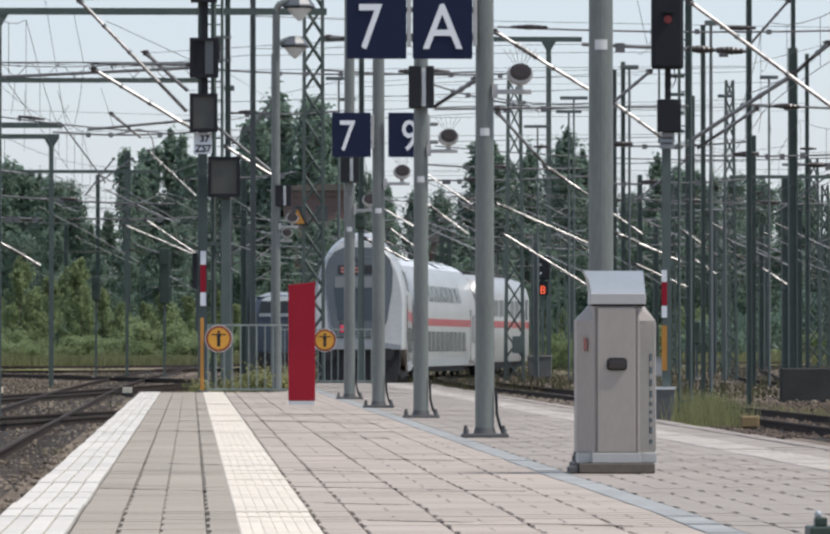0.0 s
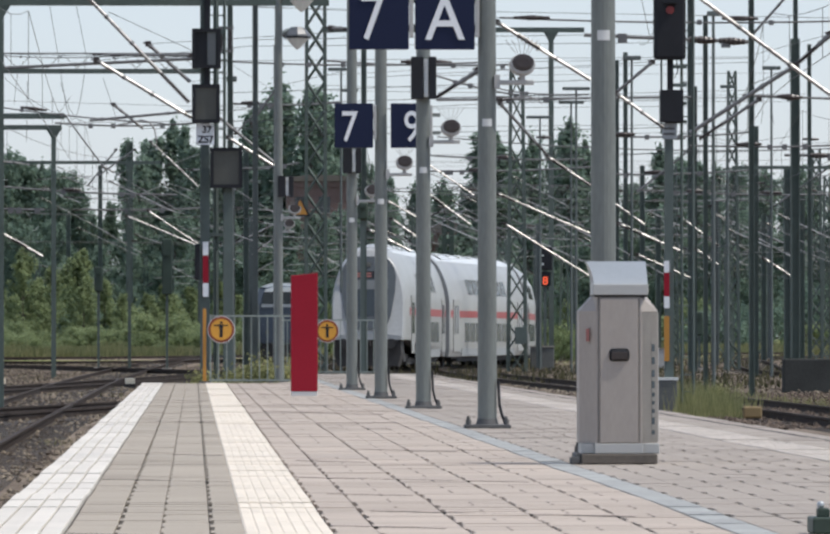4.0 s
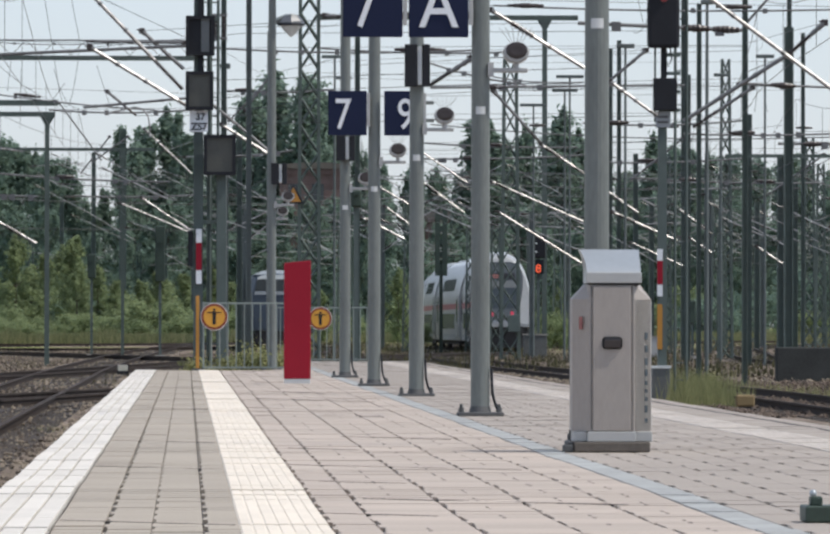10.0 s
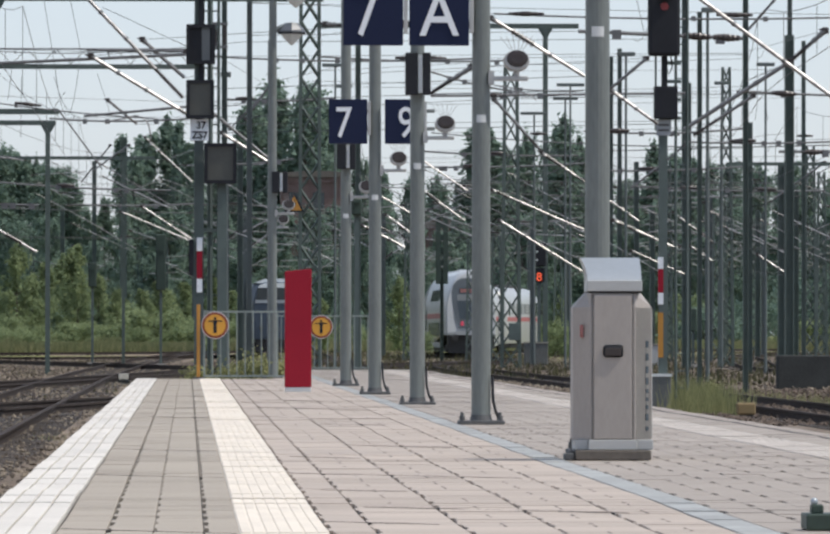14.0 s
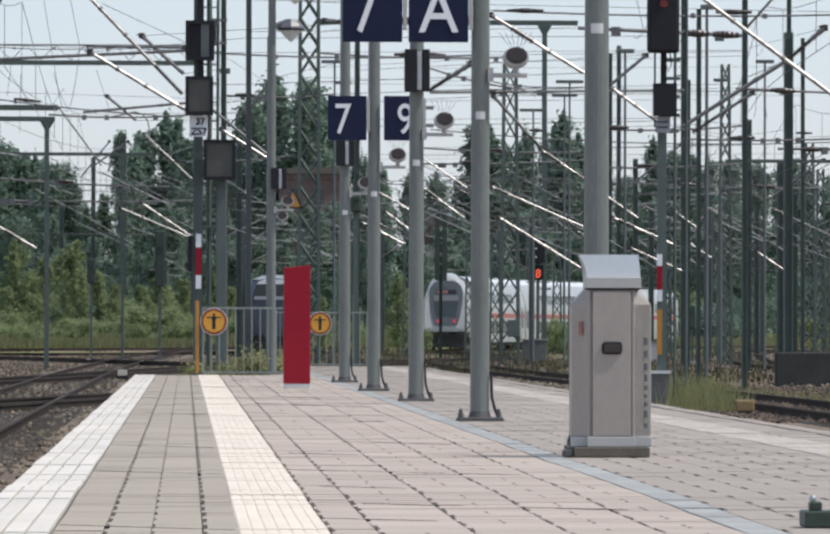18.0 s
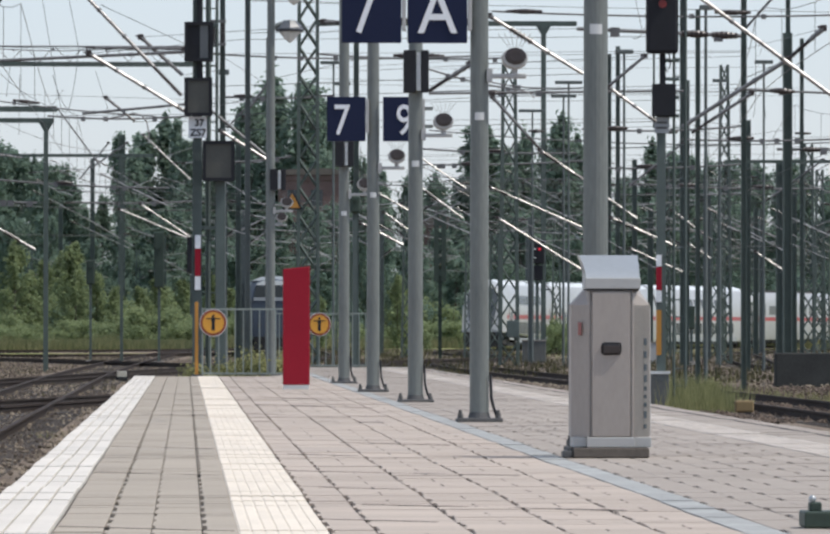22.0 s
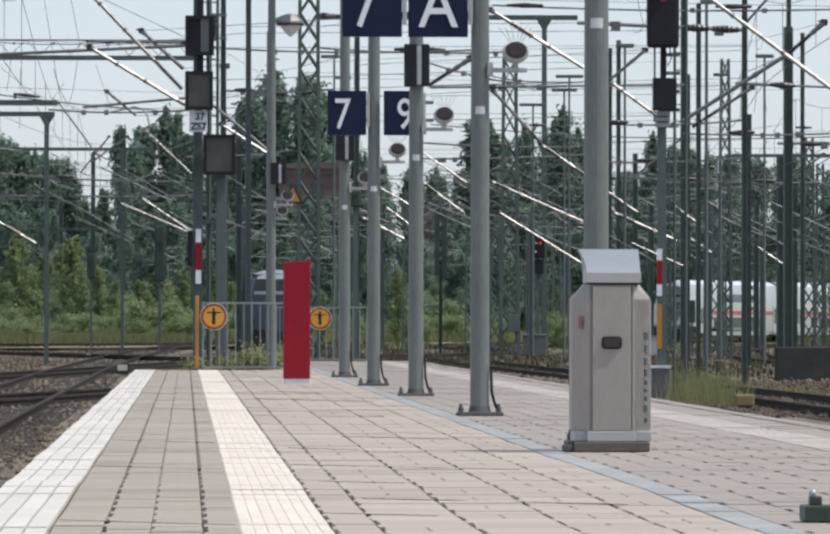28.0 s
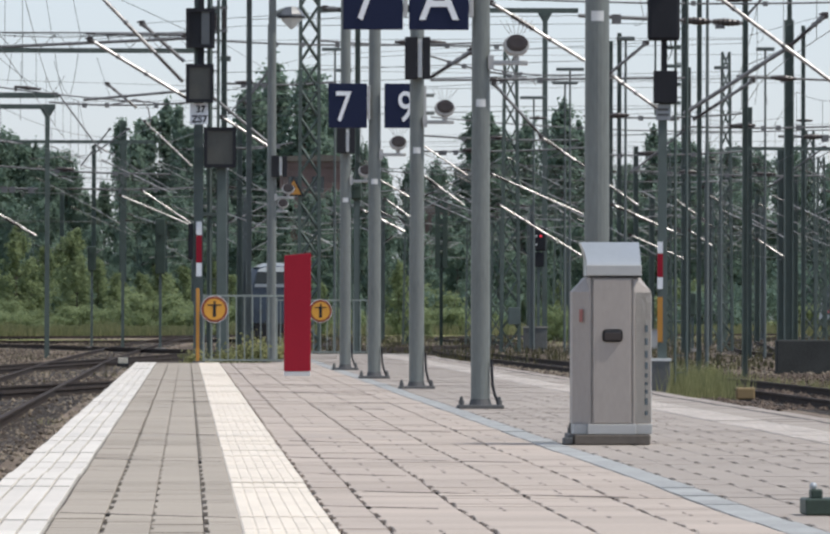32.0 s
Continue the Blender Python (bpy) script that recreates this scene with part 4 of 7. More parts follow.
def right_signal():
    x, y, g = 8.23, 110.0, GROUND_Z
    t = thing("railway_signal", x, y, g, "tall dark main signal with black hooded screens on a concrete base", "signal")
    zz = lambda p: 0.65 + (655 - p) / 108.74 - g
    part("mast", boxm(-0.03, 0.12, 0.0, 0.14, 0.5, zz(187)), M_SIGGREEN, t)
    part("upper_mast", boxm(0.02, 0.12, 0.02, 0.12, zz(187), zz(-60)), M_BLACK, t)
    part("ladder_rail", tubem((-0.08, 0.1, zz(270)), (-0.08, 0.1, zz(-40)), 0.02, 6), M_SIGGREEN, t)
    part("signal_cable", sweep(bmesh.new(), [(0.16, -0.02, zz(120)), (0.2, -0.04, zz(150)), (0.14, -0.05, zz(165)), (0.1, -0.03, zz(150))], 0.012, 5), M_BLACK, t)
    hs = part("housing", boxm(-0.23, 0.33, -0.2, 0.02, zz(130), zz(-30), bevel=0.06), M_BLACK, t, "large black signal head with rounded corners")
    part("lens", lathe(bmesh.new(), [(0.07, -0.01), (0.07, 0.01)], 16, Matrix.Translation((0.05, -0.206, zz(36))) @ Matrix.Rotation(radians(90), 4, "X")), M_DIMRED, hs, "dim red lens")
    part("hood", boxm(-0.06, 0.16, -0.32, -0.2, zz(24), zz(20)), M_BLACK, hs)
    part("screen_box", boxm(-0.12, 0.285, -0.17, 0.06, zz(248), zz(187), bevel=0.01), M_BLACK, t, "plain black signal box")
    plate = part("number_plate", boxm(-0.08, 0.18, -0.05, -0.022, zz(280), zz(250)), M_TGREY, t, "faded grey plate")
    for i, zc in enumerate((258, 268)):
        part("bar", boxm(-0.05, 0.14, -0.056, -0.05, zz(zc + 4), zz(zc)), M_FOOT, plate)
    mast_shield(t, 0.0, zz(600), zz(510), -0.005, 0.095)
    part("orange_strip", boxm(-0.045, 0.045, -0.025, -0.005, zz(700), zz(615)), M_OCHRE, t, "orange enamel strip")
    base = part("base", boxm(-0.14, 0.17, -0.12, 0.2, 0, zz(736), bevel=0.01), M_CONCDARK, t)
    part("cap", boxm(-0.16, 0.19, -0.14, 0.22, zz(736), zz(731)), M_LABEL, base, "white cap of the base")
    part("ladder_rail", tubem((0.28, 0.2, 0.1), (0.28, 0.2, zz(-40)), 0.028, 6), M_SIGGREEN, t)
    part("ladder_rail", tubem((0.48, 0.2, 0.1), (0.48, 0.2, zz(-40)), 0.03, 6), M_SIGGREEN, t)
    for i in range(22):
        part("rung", tubem((0.28, 0.2, 0.45 + 0.3 * i), (0.48, 0.2, 0.45 + 0.3 * i), 0.012, 5), M_SIGGREEN, t)
    for i in range(4):
        part("bracket", boxm(0.1, 0.36, 0.05, 0.09, zz(250) + 0.32 * i, zz(250) + 0.32 * i + 0.06), M_SIGGREEN, t)


def exit_signal():
    """Distant light signal: its lit figure slides into the panel and its red lens out, in place of lamps switching."""
    x, y, g = 15.0, 270.0, GROUND_Z
    t = thing("railway_signal", x, y, g, "distant black light signal with an orange figure and red lens", "signal")
    zz = lambda p: 0.65 + (655 - p) / 44.3 - g
    part("mast", boxm(-0.07, 0.07, 0, 0.12, 0, zz(500)), M_SIGGREEN, t)
    hd = part("head", boxm(-0.33, 0.31, -0.15, -0.004, zz(528), zz(484), bevel=0.05), M_BLACK, t)
    for dx, dz in ((-0.1, 500), (-0.1, 516)):
        part("lens", lathe(bmesh.new(), [(0.04, -0.01), (0.04, 0.01)], 12, Matrix.Translation((dx, -0.155, zz(dz))) @ Matrix.Rotation(radians(90), 4, "X")), M_LAMPGLASS, hd)
    red = part("red_lens", lathe(bmesh.new(), [(0.06, -0.04), (0.06, 0.02)], 14, Matrix.Translation((0.09, 0.0, zz(500))) @ Matrix.Rotation(radians(90), 4, "X")), M_STOP, t, "lit red lens")
    part("figure_panel", boxm(-0.24, 0.24, -0.1, -0.004, zz(558), zz(531)), M_BLACK, t)
    fig = lettering("8", 0.5, M_LED, t, 0, 0.0, zz(555), name="figure", bold=0.006)
    part("foundation", boxm(-0.25, 0.25, -0.2, 0.3, -0.1, 0.25), M_CONC, t)
    part("platform_rail", boxm(-0.5, 0.5, -0.02, 0.02, zz(565), zz(563)), M_SIGGREEN, t)
    part("platform_rail", boxm(0.1, 0.55, -0.02, 0.02, zz(578), zz(575)), M_SIGGREEN, t)
    cb = thing("relay_box", x - 0.15, y - 1.2, g, "grey relay cabinet at the foot of a signal", "relay box", "relay boxes")
    part("casing", boxm(-0.55, 0.45, -0.25, 0.25, 0.08, 0.98, bevel=0.03), M_CONCDARK, cb)
    part("lid", boxm(-0.58, 0.48, -0.28, 0.28, 0.98, 1.04), M_CONC, cb)
    part("foot", boxm(-0.5, 0.4, -0.2, 0.2, -0.05, 0.08), M_CONC, cb)
    return fig, red


def small_signal(x, y, h, w=0.34, hh=1.0):
    t = thing("railway_signal", x, y, GROUND_Z, "small dark light signal seen from a distance", "signal", "distant signals")
    part("mast", boxm(-0.05, 0.05, 0, 0.1, 0, h - 0.1), M_SIGGREEN, t)
    part("head", boxm(-w / 2, w / 2, -0.15, -0.004, h - hh, h, bevel=0.04), M_DARKGREEN, t)
    part("hood", boxm(-w / 4, w / 4, -0.25, -0.15, h - hh * 0.3, h - hh * 0.27), M_DARKGREEN, t)
    part("foundation", boxm(-0.2, 0.2, -0.2, 0.2, -0.1, 0.2), M_CONC, t)


left_signal()
right_signal()
FIGURE, RED_LENS = exit_signal()
small_signal(-3.9, 260.0, 4.3)
small_signal(-1.05, 250.0, 5.3, 0.4, 2.2)
small_signal(20.0, 250.0, 2.4, 0.25, 0.9)
small_signal(3.5, 131.0, 4.2, 0.22, 0.36)


# ---- overhead line equipment ----
MASTS = []


def lattice_mast(x, y, h, w0, w1, label="green lattice steel catenary mast with crossed bracing"):
    t = thing("lattice_mast", x, y, GROUND_Z, label, "catenary mast", "catenary masts")
    for sx in (-1, 1):
        for sy in (-1, 1):
            a = Vector((sx * w0 / 2, sy * w0 / 2, 0))
            b = Vector((sx * w1 / 2, sy * w1 / 2, h))
            part("leg", tubem(a, b, max(0.03, w0 * 0.11), 4), M_MAST, t)
    n = max(5, int(h / (w0 * 1.35)))
    near = y < 175
    bf, bb = bmesh.new(), bmesh.new()
    for i in range(n):
        za, zb = h * i / n, h * (i + 1) / n
        wa, wb = (w0 + (w1 - w0) * i / n) / 2, (w0 + (w1 - w0) * (i + 1) / n) / 2
        for bm, yy in ((bf, -1), (bb, 1)):
            if near:
                part("brace", tubem((-wa, yy * wa, za), (wb, yy * wb, zb), 0.036, 4), M_MAST, t)
                part("brace", tubem((wa, yy * wa, za), (-wb, yy * wb, zb), 0.036, 4), M_MAST, t)
                continue
            tube(bm, (-wa, yy * wa, za), (wb, yy * wb, zb), 0.022, 4)
            tube(bm, (wa, yy * wa, za), (-wb, yy * wb, zb), 0.022, 4)
    if near:
        bf.free()
        bb.free()
    else:
        part("bracing", bf, M_MAST, t, kind="stuff")
        part("bracing", bb, M_MAST, t, kind="stuff")
    MASTS.append((t, x, y, h))
    part("foundation", boxm(-w0 * 0.7, w0 * 0.7, -w0 * 0.7, w0 * 0.7, -0.1, 0.12), M_FOUND, t)
    return t


def beam_mast(x, y, h, w, material=None, label="grey-green steel catenary mast"):
    """Rolled H-section on a concrete foot."""
    t = thing("catenary_mast", x, y, GROUND_Z, label, "catenary mast", "catenary masts")
    m_ = material or M_MAST
    a, c, e = w / 2, w * 0.36, w * 0.06
    plan = [(-a, -a), (-c, -a), (-c, -e), (c, -e), (c, -a), (a, -a), (a, a), (c, a), (c, e), (-c, e), (-c, a), (-a, a)]
    b = bmesh.new()
    lo, hi = [b.verts.new((*q, 0)) for q in plan], [b.verts.new((*q, h)) for q in plan]
    for i in range(12):
        b.faces.new((lo[i], lo[(i + 1) % 12], hi[(i + 1) % 12], hi[i]))
    b.faces.new(hi)
    part("section", b, m_, t)
    MASTS.append((t, x, y, h))
    part("foundation", boxm(-w * 1.2, w * 1.2, -w * 1.2, w * 1.2, -0.1, 0.1), M_FOUND, t)
    return t


def insulator(bm, p, q, r):
    """Ribbed insulator between two points, one turned form."""
    p, q = Vector(p), Vector(q)
    d = q - p
    m = Matrix.Translation(p) @ d.to_track_quat("Z", "Y").to_matrix().to_4x4()
    n = max(4, int(d.length / (r * 1.3)))
    step = d.length / n
    prof = [(r * 0.7, 0.0)]
    for i in range(n):
        z = step * i
        prof += [(r * 0.7, z + step * 0.3), (r * 1.2, z + step * 0.36), (r * 1.2, z + step * 0.6), (r * 0.7, z + step * 0.68)]
    prof.append((r * 0.7, d.length))
    return lathe(bm, prof, 9, m)


def arm(p, q, r, bright=True, ins=0.0, mid=0.0, name="cantilever_tube"):
    """A tube of the overhead line, with an insulator over the last part of its length."""
    p, q = Vector(p), Vector(q)
    t, o, h = nearest_mast(p, q)
    p, q = p - o, q - o
    e = p.lerp(q, 1 - ins)
    tb = part(name, tubem(p, e, r, 10), M_TUBE if bright else M_TUBEDARK, t, "bright aluminium tube" if bright else "")
    if ins:
        part("insulator", insulator(bmesh.new(), e, q, r * 1.1), M_INSUL, tb)
    u = (q - p).normalized()
    part("clamp", tubem(p + u * 0.02, p + u * (0.02 + r * 2), r * 1.35, 8), M_TUBEDARK, tb)
    L = (q - p).length
    if mid:
        part("insulator", insulator(bmesh.new(), p + u * (L * mid), p + u * (L * mid + r * 14), r * 1.6), M_INSUL, tb)
    for f in (0.3, 0.62):
        c = p + u * (L * f * (1 - ins))
        part("collar", tubem(c, c + u * r * 1.6, r * 1.3, 8), M_TUBEDARK, tb)
    # end fitting: a fork with a cross bolt
    part("end_fitting", boxm(p.x - r * 1.6, p.x + r * 1.6, p.y - r * 1.1, p.y + r * 1.1, p.z - r * 1.5, p.z + r * 1.5, bevel=r * 0.3), M_INSUL, tb)
    part("bolt", tubem(p + Vector((-r * 2.8, -r * 0.2, r * 0.7)), p + Vector((r * 1.2, -r * 0.2, -r * 0.3)), r * 0.45, 6), M_INSUL, tb)
    stays(t, p, q, h)
    return t


def nearest_mast(p, q):
    best = min(MASTS, key=lambda m: 0.6 * abs(m[2] - p.y) + min(abs(m[1] - p.x), abs(m[1] - q.x)) + (6 if m[3] + GROUND_Z < min(p.z, q.z) else 0))
    return best[0], Vector((best[1], best[2], GROUND_Z)), best[3]


def stays(t, p, q, h):
    """Thin added stay wires from the ends of a tube or wire to a mast within 14 m."""
    for e in (p, q):
        if e.xy.length > 14:
            continue
        part("stay_wire", tubem(e, (0, 0, min(h - 0.05, e.z + 0.1)), 0.005, 4), M_WIRE, t)


def cross_wire(x0, x1, y, z0, z1, r, ins=(), drop=0.0):
    p, q = Vector((x0, y, z0)), Vector((x1, y, z1))
    mast, o, h = nearest_mast(p, q)
    p, q = p - o, q - o
    t = part("cross_span_wire", sweep(bmesh.new(), sag(p, q, drop, 8), r, 6), M_TUBEDARK, mast)
    stays(mast, p, q, h)
    d = (q - p).normalized()
    for f in ins:
        c = p.lerp(q, f)
        w = min(0.34, abs(x1 - x0) * 0.08)
        m = Matrix.Translation(c) @ d.to_track_quat("Z", "Y").to_matrix().to_4x4()
        sh = [(r * 1.2, -w)] + [(r * (1.2 + (0.6 if r > 0.03 else 1.2) * (1 - abs(i) / 5) + 0.3 * (i % 2)), w * i / 5.5) for i in range(-5, 6)] + [(r * 1.2, w)]
        part("insulator", lathe(bmesh.new(), sh, 9, m), M_INSUL, t)
    k = random.Random(int(abs(x0 * 31 + y * 7)))
    for i in range(3 if r < 0.06 else 1):
        c = p.lerp(q, k.uniform(0.1, 0.9)) - Vector((0, 0, drop * 0.7))
        part("wire_clamp", boxm(c.x - r * 2.2, c.x + r * 2.2, c.y - r, c.y + r, c.z - r * 3.2, c.z + r * 1.4), M_TUBEDARK, t)
    return t


def portal_beam(x0, x1, y, z, h, posts=()):
    t = thing("portal_beam", x0, y, z, "long dark horizontal portal beam over the tracks", "portal beam", "portal beams")
    part("beam", boxm(0, x1 - x0, -h / 2, h / 2, -h / 2, h / 2), M_MAST, t)
    for i, px in enumerate(posts):
        pst = part("column", boxm(px - x0 - h * 0.5, px - x0 + h * 0.5, -h / 2, h / 2, GROUND_Z - z, -h / 2 - 0.002), M_MAST, t)
        b = bmesh.new()
        prism(b, [(px - x0 - h * 1.5, -h / 2 - 0.002), (px - x0 + h * 1.5, -h / 2 - 0.002), (px - x0 + h * 0.52, -h * 2.2), (px - x0 - h * 0.52, -h * 2.2)], -h * 0.4, h * 0.4)
        part("haunch", b, M_MAST, pst)
    return t


def truss_top(x0, x1, y, z, h, step):
    """Light lattice girder lying along a portal beam."""
    t = thing("lattice_girder", x0, y, z, "light lattice girder on top of a portal beam", "girder", "portal girders")
    part("top_chord", tubem((0, 0, h), (x1 - x0, 0, h), 0.018, 6), M_TUBEDARK, t)
    n = int((x1 - x0) / step)
    for i in range(n):
        a, c = i * step, (i + 1) * step
        part("lattice_bar", tubem((a, 0, 0), ((a + c) / 2, 0, h), 0.009, 5), M_TUBEDARK, t)
        part("lattice_bar", tubem(((a + c) / 2, 0, h), (c, 0, 0), 0.009, 5), M_TUBEDARK, t)
    return t


def surge_arrester(x, y, z):
    t = thing("surge_arrester", x, y, z, "pair of dark surge arresters on a bracket of a mast", "electrical device")
    part("bracket", boxm(-0.16, 0.16, -0.09, 0.02, 0.42, 0.48), M_TUBEDARK, t)
    for dx in (-0.09, 0.09):
        part("insulator", insulator(bmesh.new(), (dx, -0.04, 0.0), (dx, -0.04, 0.42), 0.045), M_INSUL, t)
    part("lower_plate", boxm(-0.16, 0.16, -0.09, 0.02, -0.05, 0.0), M_TUBEDARK, t)


def bent_tube(pts, r):
    o = Vector(pts[0])
    t, m, h = nearest_mast(o, Vector(pts[-1]))
    part("registration_arm", sweep(bmesh.new(), [Vector(p) - m for p in pts], r, 7), M_TUBE, t, "bent aluminium registration arm")


def yard_lamp(x, y, h, w):
    t = thing("yard_lamp", x, y, GROUND_Z, "thin yard light mast with a flat crossbar lamp head", "street lamp", "yard lamps")
    part("mast", tubem((0, 0, 0), (0, 0, h), 0.05, 8, 0.035), M_MASTGREY, t)
    part("lamp_head", boxm(-w / 2, w / 2, -0.1, 0.1, h - 0.02, h + 0.1, bevel=0.02), M_MASTGREY, t)
    part("foot", boxm(-0.2, 0.2, -0.2, 0.2, -0.1, 0.1), M_FOUND, t)
    return t


def hanging_cable(p, q, drop):
    t, o, h = nearest_mast(Vector(p), Vector(q))
    part("feeder_cable", sweep(bmesh.new(), sag(Vector(p) - o, Vector(q) - o, drop, 12), 0.0055, 5), M_WIRE, t)


# portals: x from, x to, y, z, depth of the beam, columns
portal_beam(-5.87, 2.46, 115.00, 6.74, 0.12, (-3.5, ))
portal_beam(-8.92, 0.39, 150.00, 6.96, 0.11, (-8.29, ))
portal_beam(-9.85, -4.27, 210.00, 7.99, 0.18, (-9.50, ))
portal_beam(-9.14, -4.45, 214.00, 7.75, 0.16, (-4.72, ))
portal_beam(6.04, 17.79, 288.00, 14.66, 0.22, (16.28, ))
portal_beam(-10.02, -1.33, 260.00, 7.84, 0.13, (-9.15, -2.63, ))
portal_beam(16.19, 21.27, 190.00, 5.76, 0.10, (20.32, ))
# lattice masts: x, y, height, width below, width above
lattice_mast(3.28, 170.00, 11.28, 0.54, 0.48)
lattice_mast(12.26, 240.00, 11.53, 0.68, 0.44)
lattice_mast(13.44, 300.00, 5.91, 0.45, 0.30)
lattice_mast(21.30, 250.00, 11.95, 0.55, 0.27)
lattice_mast(13.91, 285.00, 5.81, 0.48, 0.33)
lattice_mast(27.70, 330.00, 7.88, 0.72, 0.44)
lattice_mast(22.75, 300.00, 9.55, 0.50, 0.30)
lattice_mast(28.58, 290.00, 10.01, 0.53, 0.34)
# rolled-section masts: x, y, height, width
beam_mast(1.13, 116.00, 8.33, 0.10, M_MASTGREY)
beam_mast(0.37, 105.00, 7.33, 0.09)
beam_mast(0.75, 130.00, 8.74, 0.11)
beam_mast(-5.54, 548.00, 18.35, 0.60)
beam_mast(-8.18, 556.00, 16.51, 0.37)
beam_mast(18.85, 240.00, 14.95, 0.18)
beam_mast(19.06, 240.00, 10.94, 0.12)
beam_mast(16.70, 250.00, 12.37, 0.23)
beam_mast(17.76, 260.00, 13.13, 0.17)
beam_mast(12.15, 150.00, 9.05, 0.11)
beam_mast(12.36, 140.00, 9.42, 0.12)
beam_mast(18.25, 205.00, 8.26, 0.15)
beam_mast(16.19, 170.00, 9.44, 0.24)
beam_mast(16.24, 170.40, 11.31, 0.12)
beam_mast(19.50, 200.00, 10.68, 0.12)
beam_mast(3.55, 132.00, 7.41, 0.11)
beam_mast(-1.89, 552.00, 9.48, 0.37)
beam_mast(2.15, 260.00, 9.12, 0.22)
beam_mast(-11.05, 560.00, 12.40, 0.37)
beam_mast(19.87, 280.00, 9.01, 0.21)
beam_mast(24.25, 330.00, 7.88, 0.28)
beam_mast(24.68, 300.00, 8.80, 0.25)
beam_mast(30.67, 340.00, 8.08, 0.28)
beam_mast(24.43, 260.00, 8.46, 0.28)
beam_mast(31.75, 330.00, 8.99, 0.33)
tm_ = beam_mast(12.05, 300.00, 4.4, 0.16, M_DARKGREEN, "dark post carrying a stout twin-legged frame")
for x0_, x1_ in ((-0.29, -0.06), (0.06, 0.29)):
    part("twin_leg", boxm(x0_, x1_, -0.12, 0.12, 3.75, 7.0), M_DARKGREEN, tm_)
for i in range(5):
    part("tie_plate", boxm(-0.07, 0.07, -0.08, 0.08, 4.0 + i * 0.6, 4.3 + i * 0.6), M_DARKGREEN, tm_)
part("head_frame", boxm(-0.42, 0.42, -0.14, 0.14, 6.98, 7.12, bevel=0.02), M_DARKGREEN, tm_)
# yard lamps: x, y, height, head width
yard_lamp(5.36, 230.00, 11.11, 0.96)
yard_lamp(6.43, 260.00, 11.51, 0.65)
yard_lamp(14.24, 260.00, 10.42, 1.13)
yard_lamp(14.33, 240.00, 10.29, 0.96)
yard_lamp(14.22, 235.00, 10.61, 1.02)
yard_lamp(13.17, 190.00, 9.77, 0.54)
yard_lamp(19.21, 210.00, 10.32, 0.60)
yard_lamp(12.34, 150.00, 9.05, 0.30)
yard_lamp(19.44, 230.00, 10.49, 0.54)
yard_lamp(0.84, 140.00, 7.08, 0.23)
# bright tubes of the cantilevers, then dull ones
arm((-1.94, 110.00, 6.67), (-0.08, 110.00, 4.74), 0.033, True, 0.26, 0)
arm((-1.84, 120.00, 5.90), (0.01, 120.00, 4.79), 0.036, True, 0.1, 0)
arm((0.64, 120.00, 4.45), (1.51, 120.00, 3.91), 0.028, True, 0, 0)
arm((4.65, 97.00, 5.49), (6.09, 97.00, 4.60), 0.029, True, 0, 0.22)
arm((6.48, 97.00, 4.40), (7.21, 97.00, 3.87), 0.026, True, 0.15, 0.0)
arm((6.46, 82.00, 5.14), (8.49, 82.00, 3.64), 0.027, True, 0, 0)
arm((9.60, 200.00, 5.21), (12.52, 200.00, 3.94), 0.033, True, 0, 0.05)
arm((10.09, 205.00, 4.33), (12.79, 205.00, 2.67), 0.034, True, 0, 0)
arm((12.91, 192.00, 4.10), (14.88, 192.00, 3.23), 0.039, True, 0, 0.1)
arm((14.03, 200.00, 3.28), (15.70, 200.00, 2.54), 0.027, True, 0, 0)
arm((13.28, 200.00, 4.91), (14.28, 200.00, 4.21), 0.033, True, 0, 0)
arm((16.52, 215.00, 4.78), (17.88, 215.00, 3.76), 0.029, True, 0.3, 0)
arm((17.09, 215.00, 3.65), (17.85, 215.00, 3.13), 0.029, True, 0, 0)
arm((19.39, 215.00, 3.35), (20.51, 215.00, 2.61), 0.036, True, 0, 0)
arm((4.95, 180.00, 3.73), (6.18, 180.00, 3.10), 0.036, True, 0, 0.1)
arm((5.69, 182.00, 4.07), (6.56, 182.00, 3.43), 0.030, True, 0, 0)
arm((6.97, 190.00, 5.02), (8.32, 190.00, 4.03), 0.032, True, 0, 0.15)
arm((7.34, 200.00, 6.17), (8.85, 200.00, 5.16), 0.027, True, 0, 0)
arm((5.81, 205.00, 5.36), (7.35, 205.00, 4.47), 0.027, True, 0, 0)
arm((-6.70, 200.00, 4.33), (-4.75, 200.00, 3.21), 0.040, True, 0, 0.5)
arm((-6.70, 205.00, 6.43), (-5.30, 205.00, 6.25), 0.027, True, 0, 0)
arm((-2.26, 215.00, 4.78), (0.16, 215.00, 3.76), 0.029, True, 0, 0)
arm((-1.55, 216.00, 4.98), (0.13, 216.00, 3.85), 0.029, True, 0, 0)
arm((7.83, 140.00, 4.66), (8.79, 140.00, 4.01), 0.028, True, 0.2, 0.12)
arm((-1.35, 200.00, 6.84), (0.15, 200.00, 5.42), 0.027, True, 0, 0)
arm((-0.93, 130.00, 6.68), (-0.07, 130.00, 5.90), 0.038, False, 0)
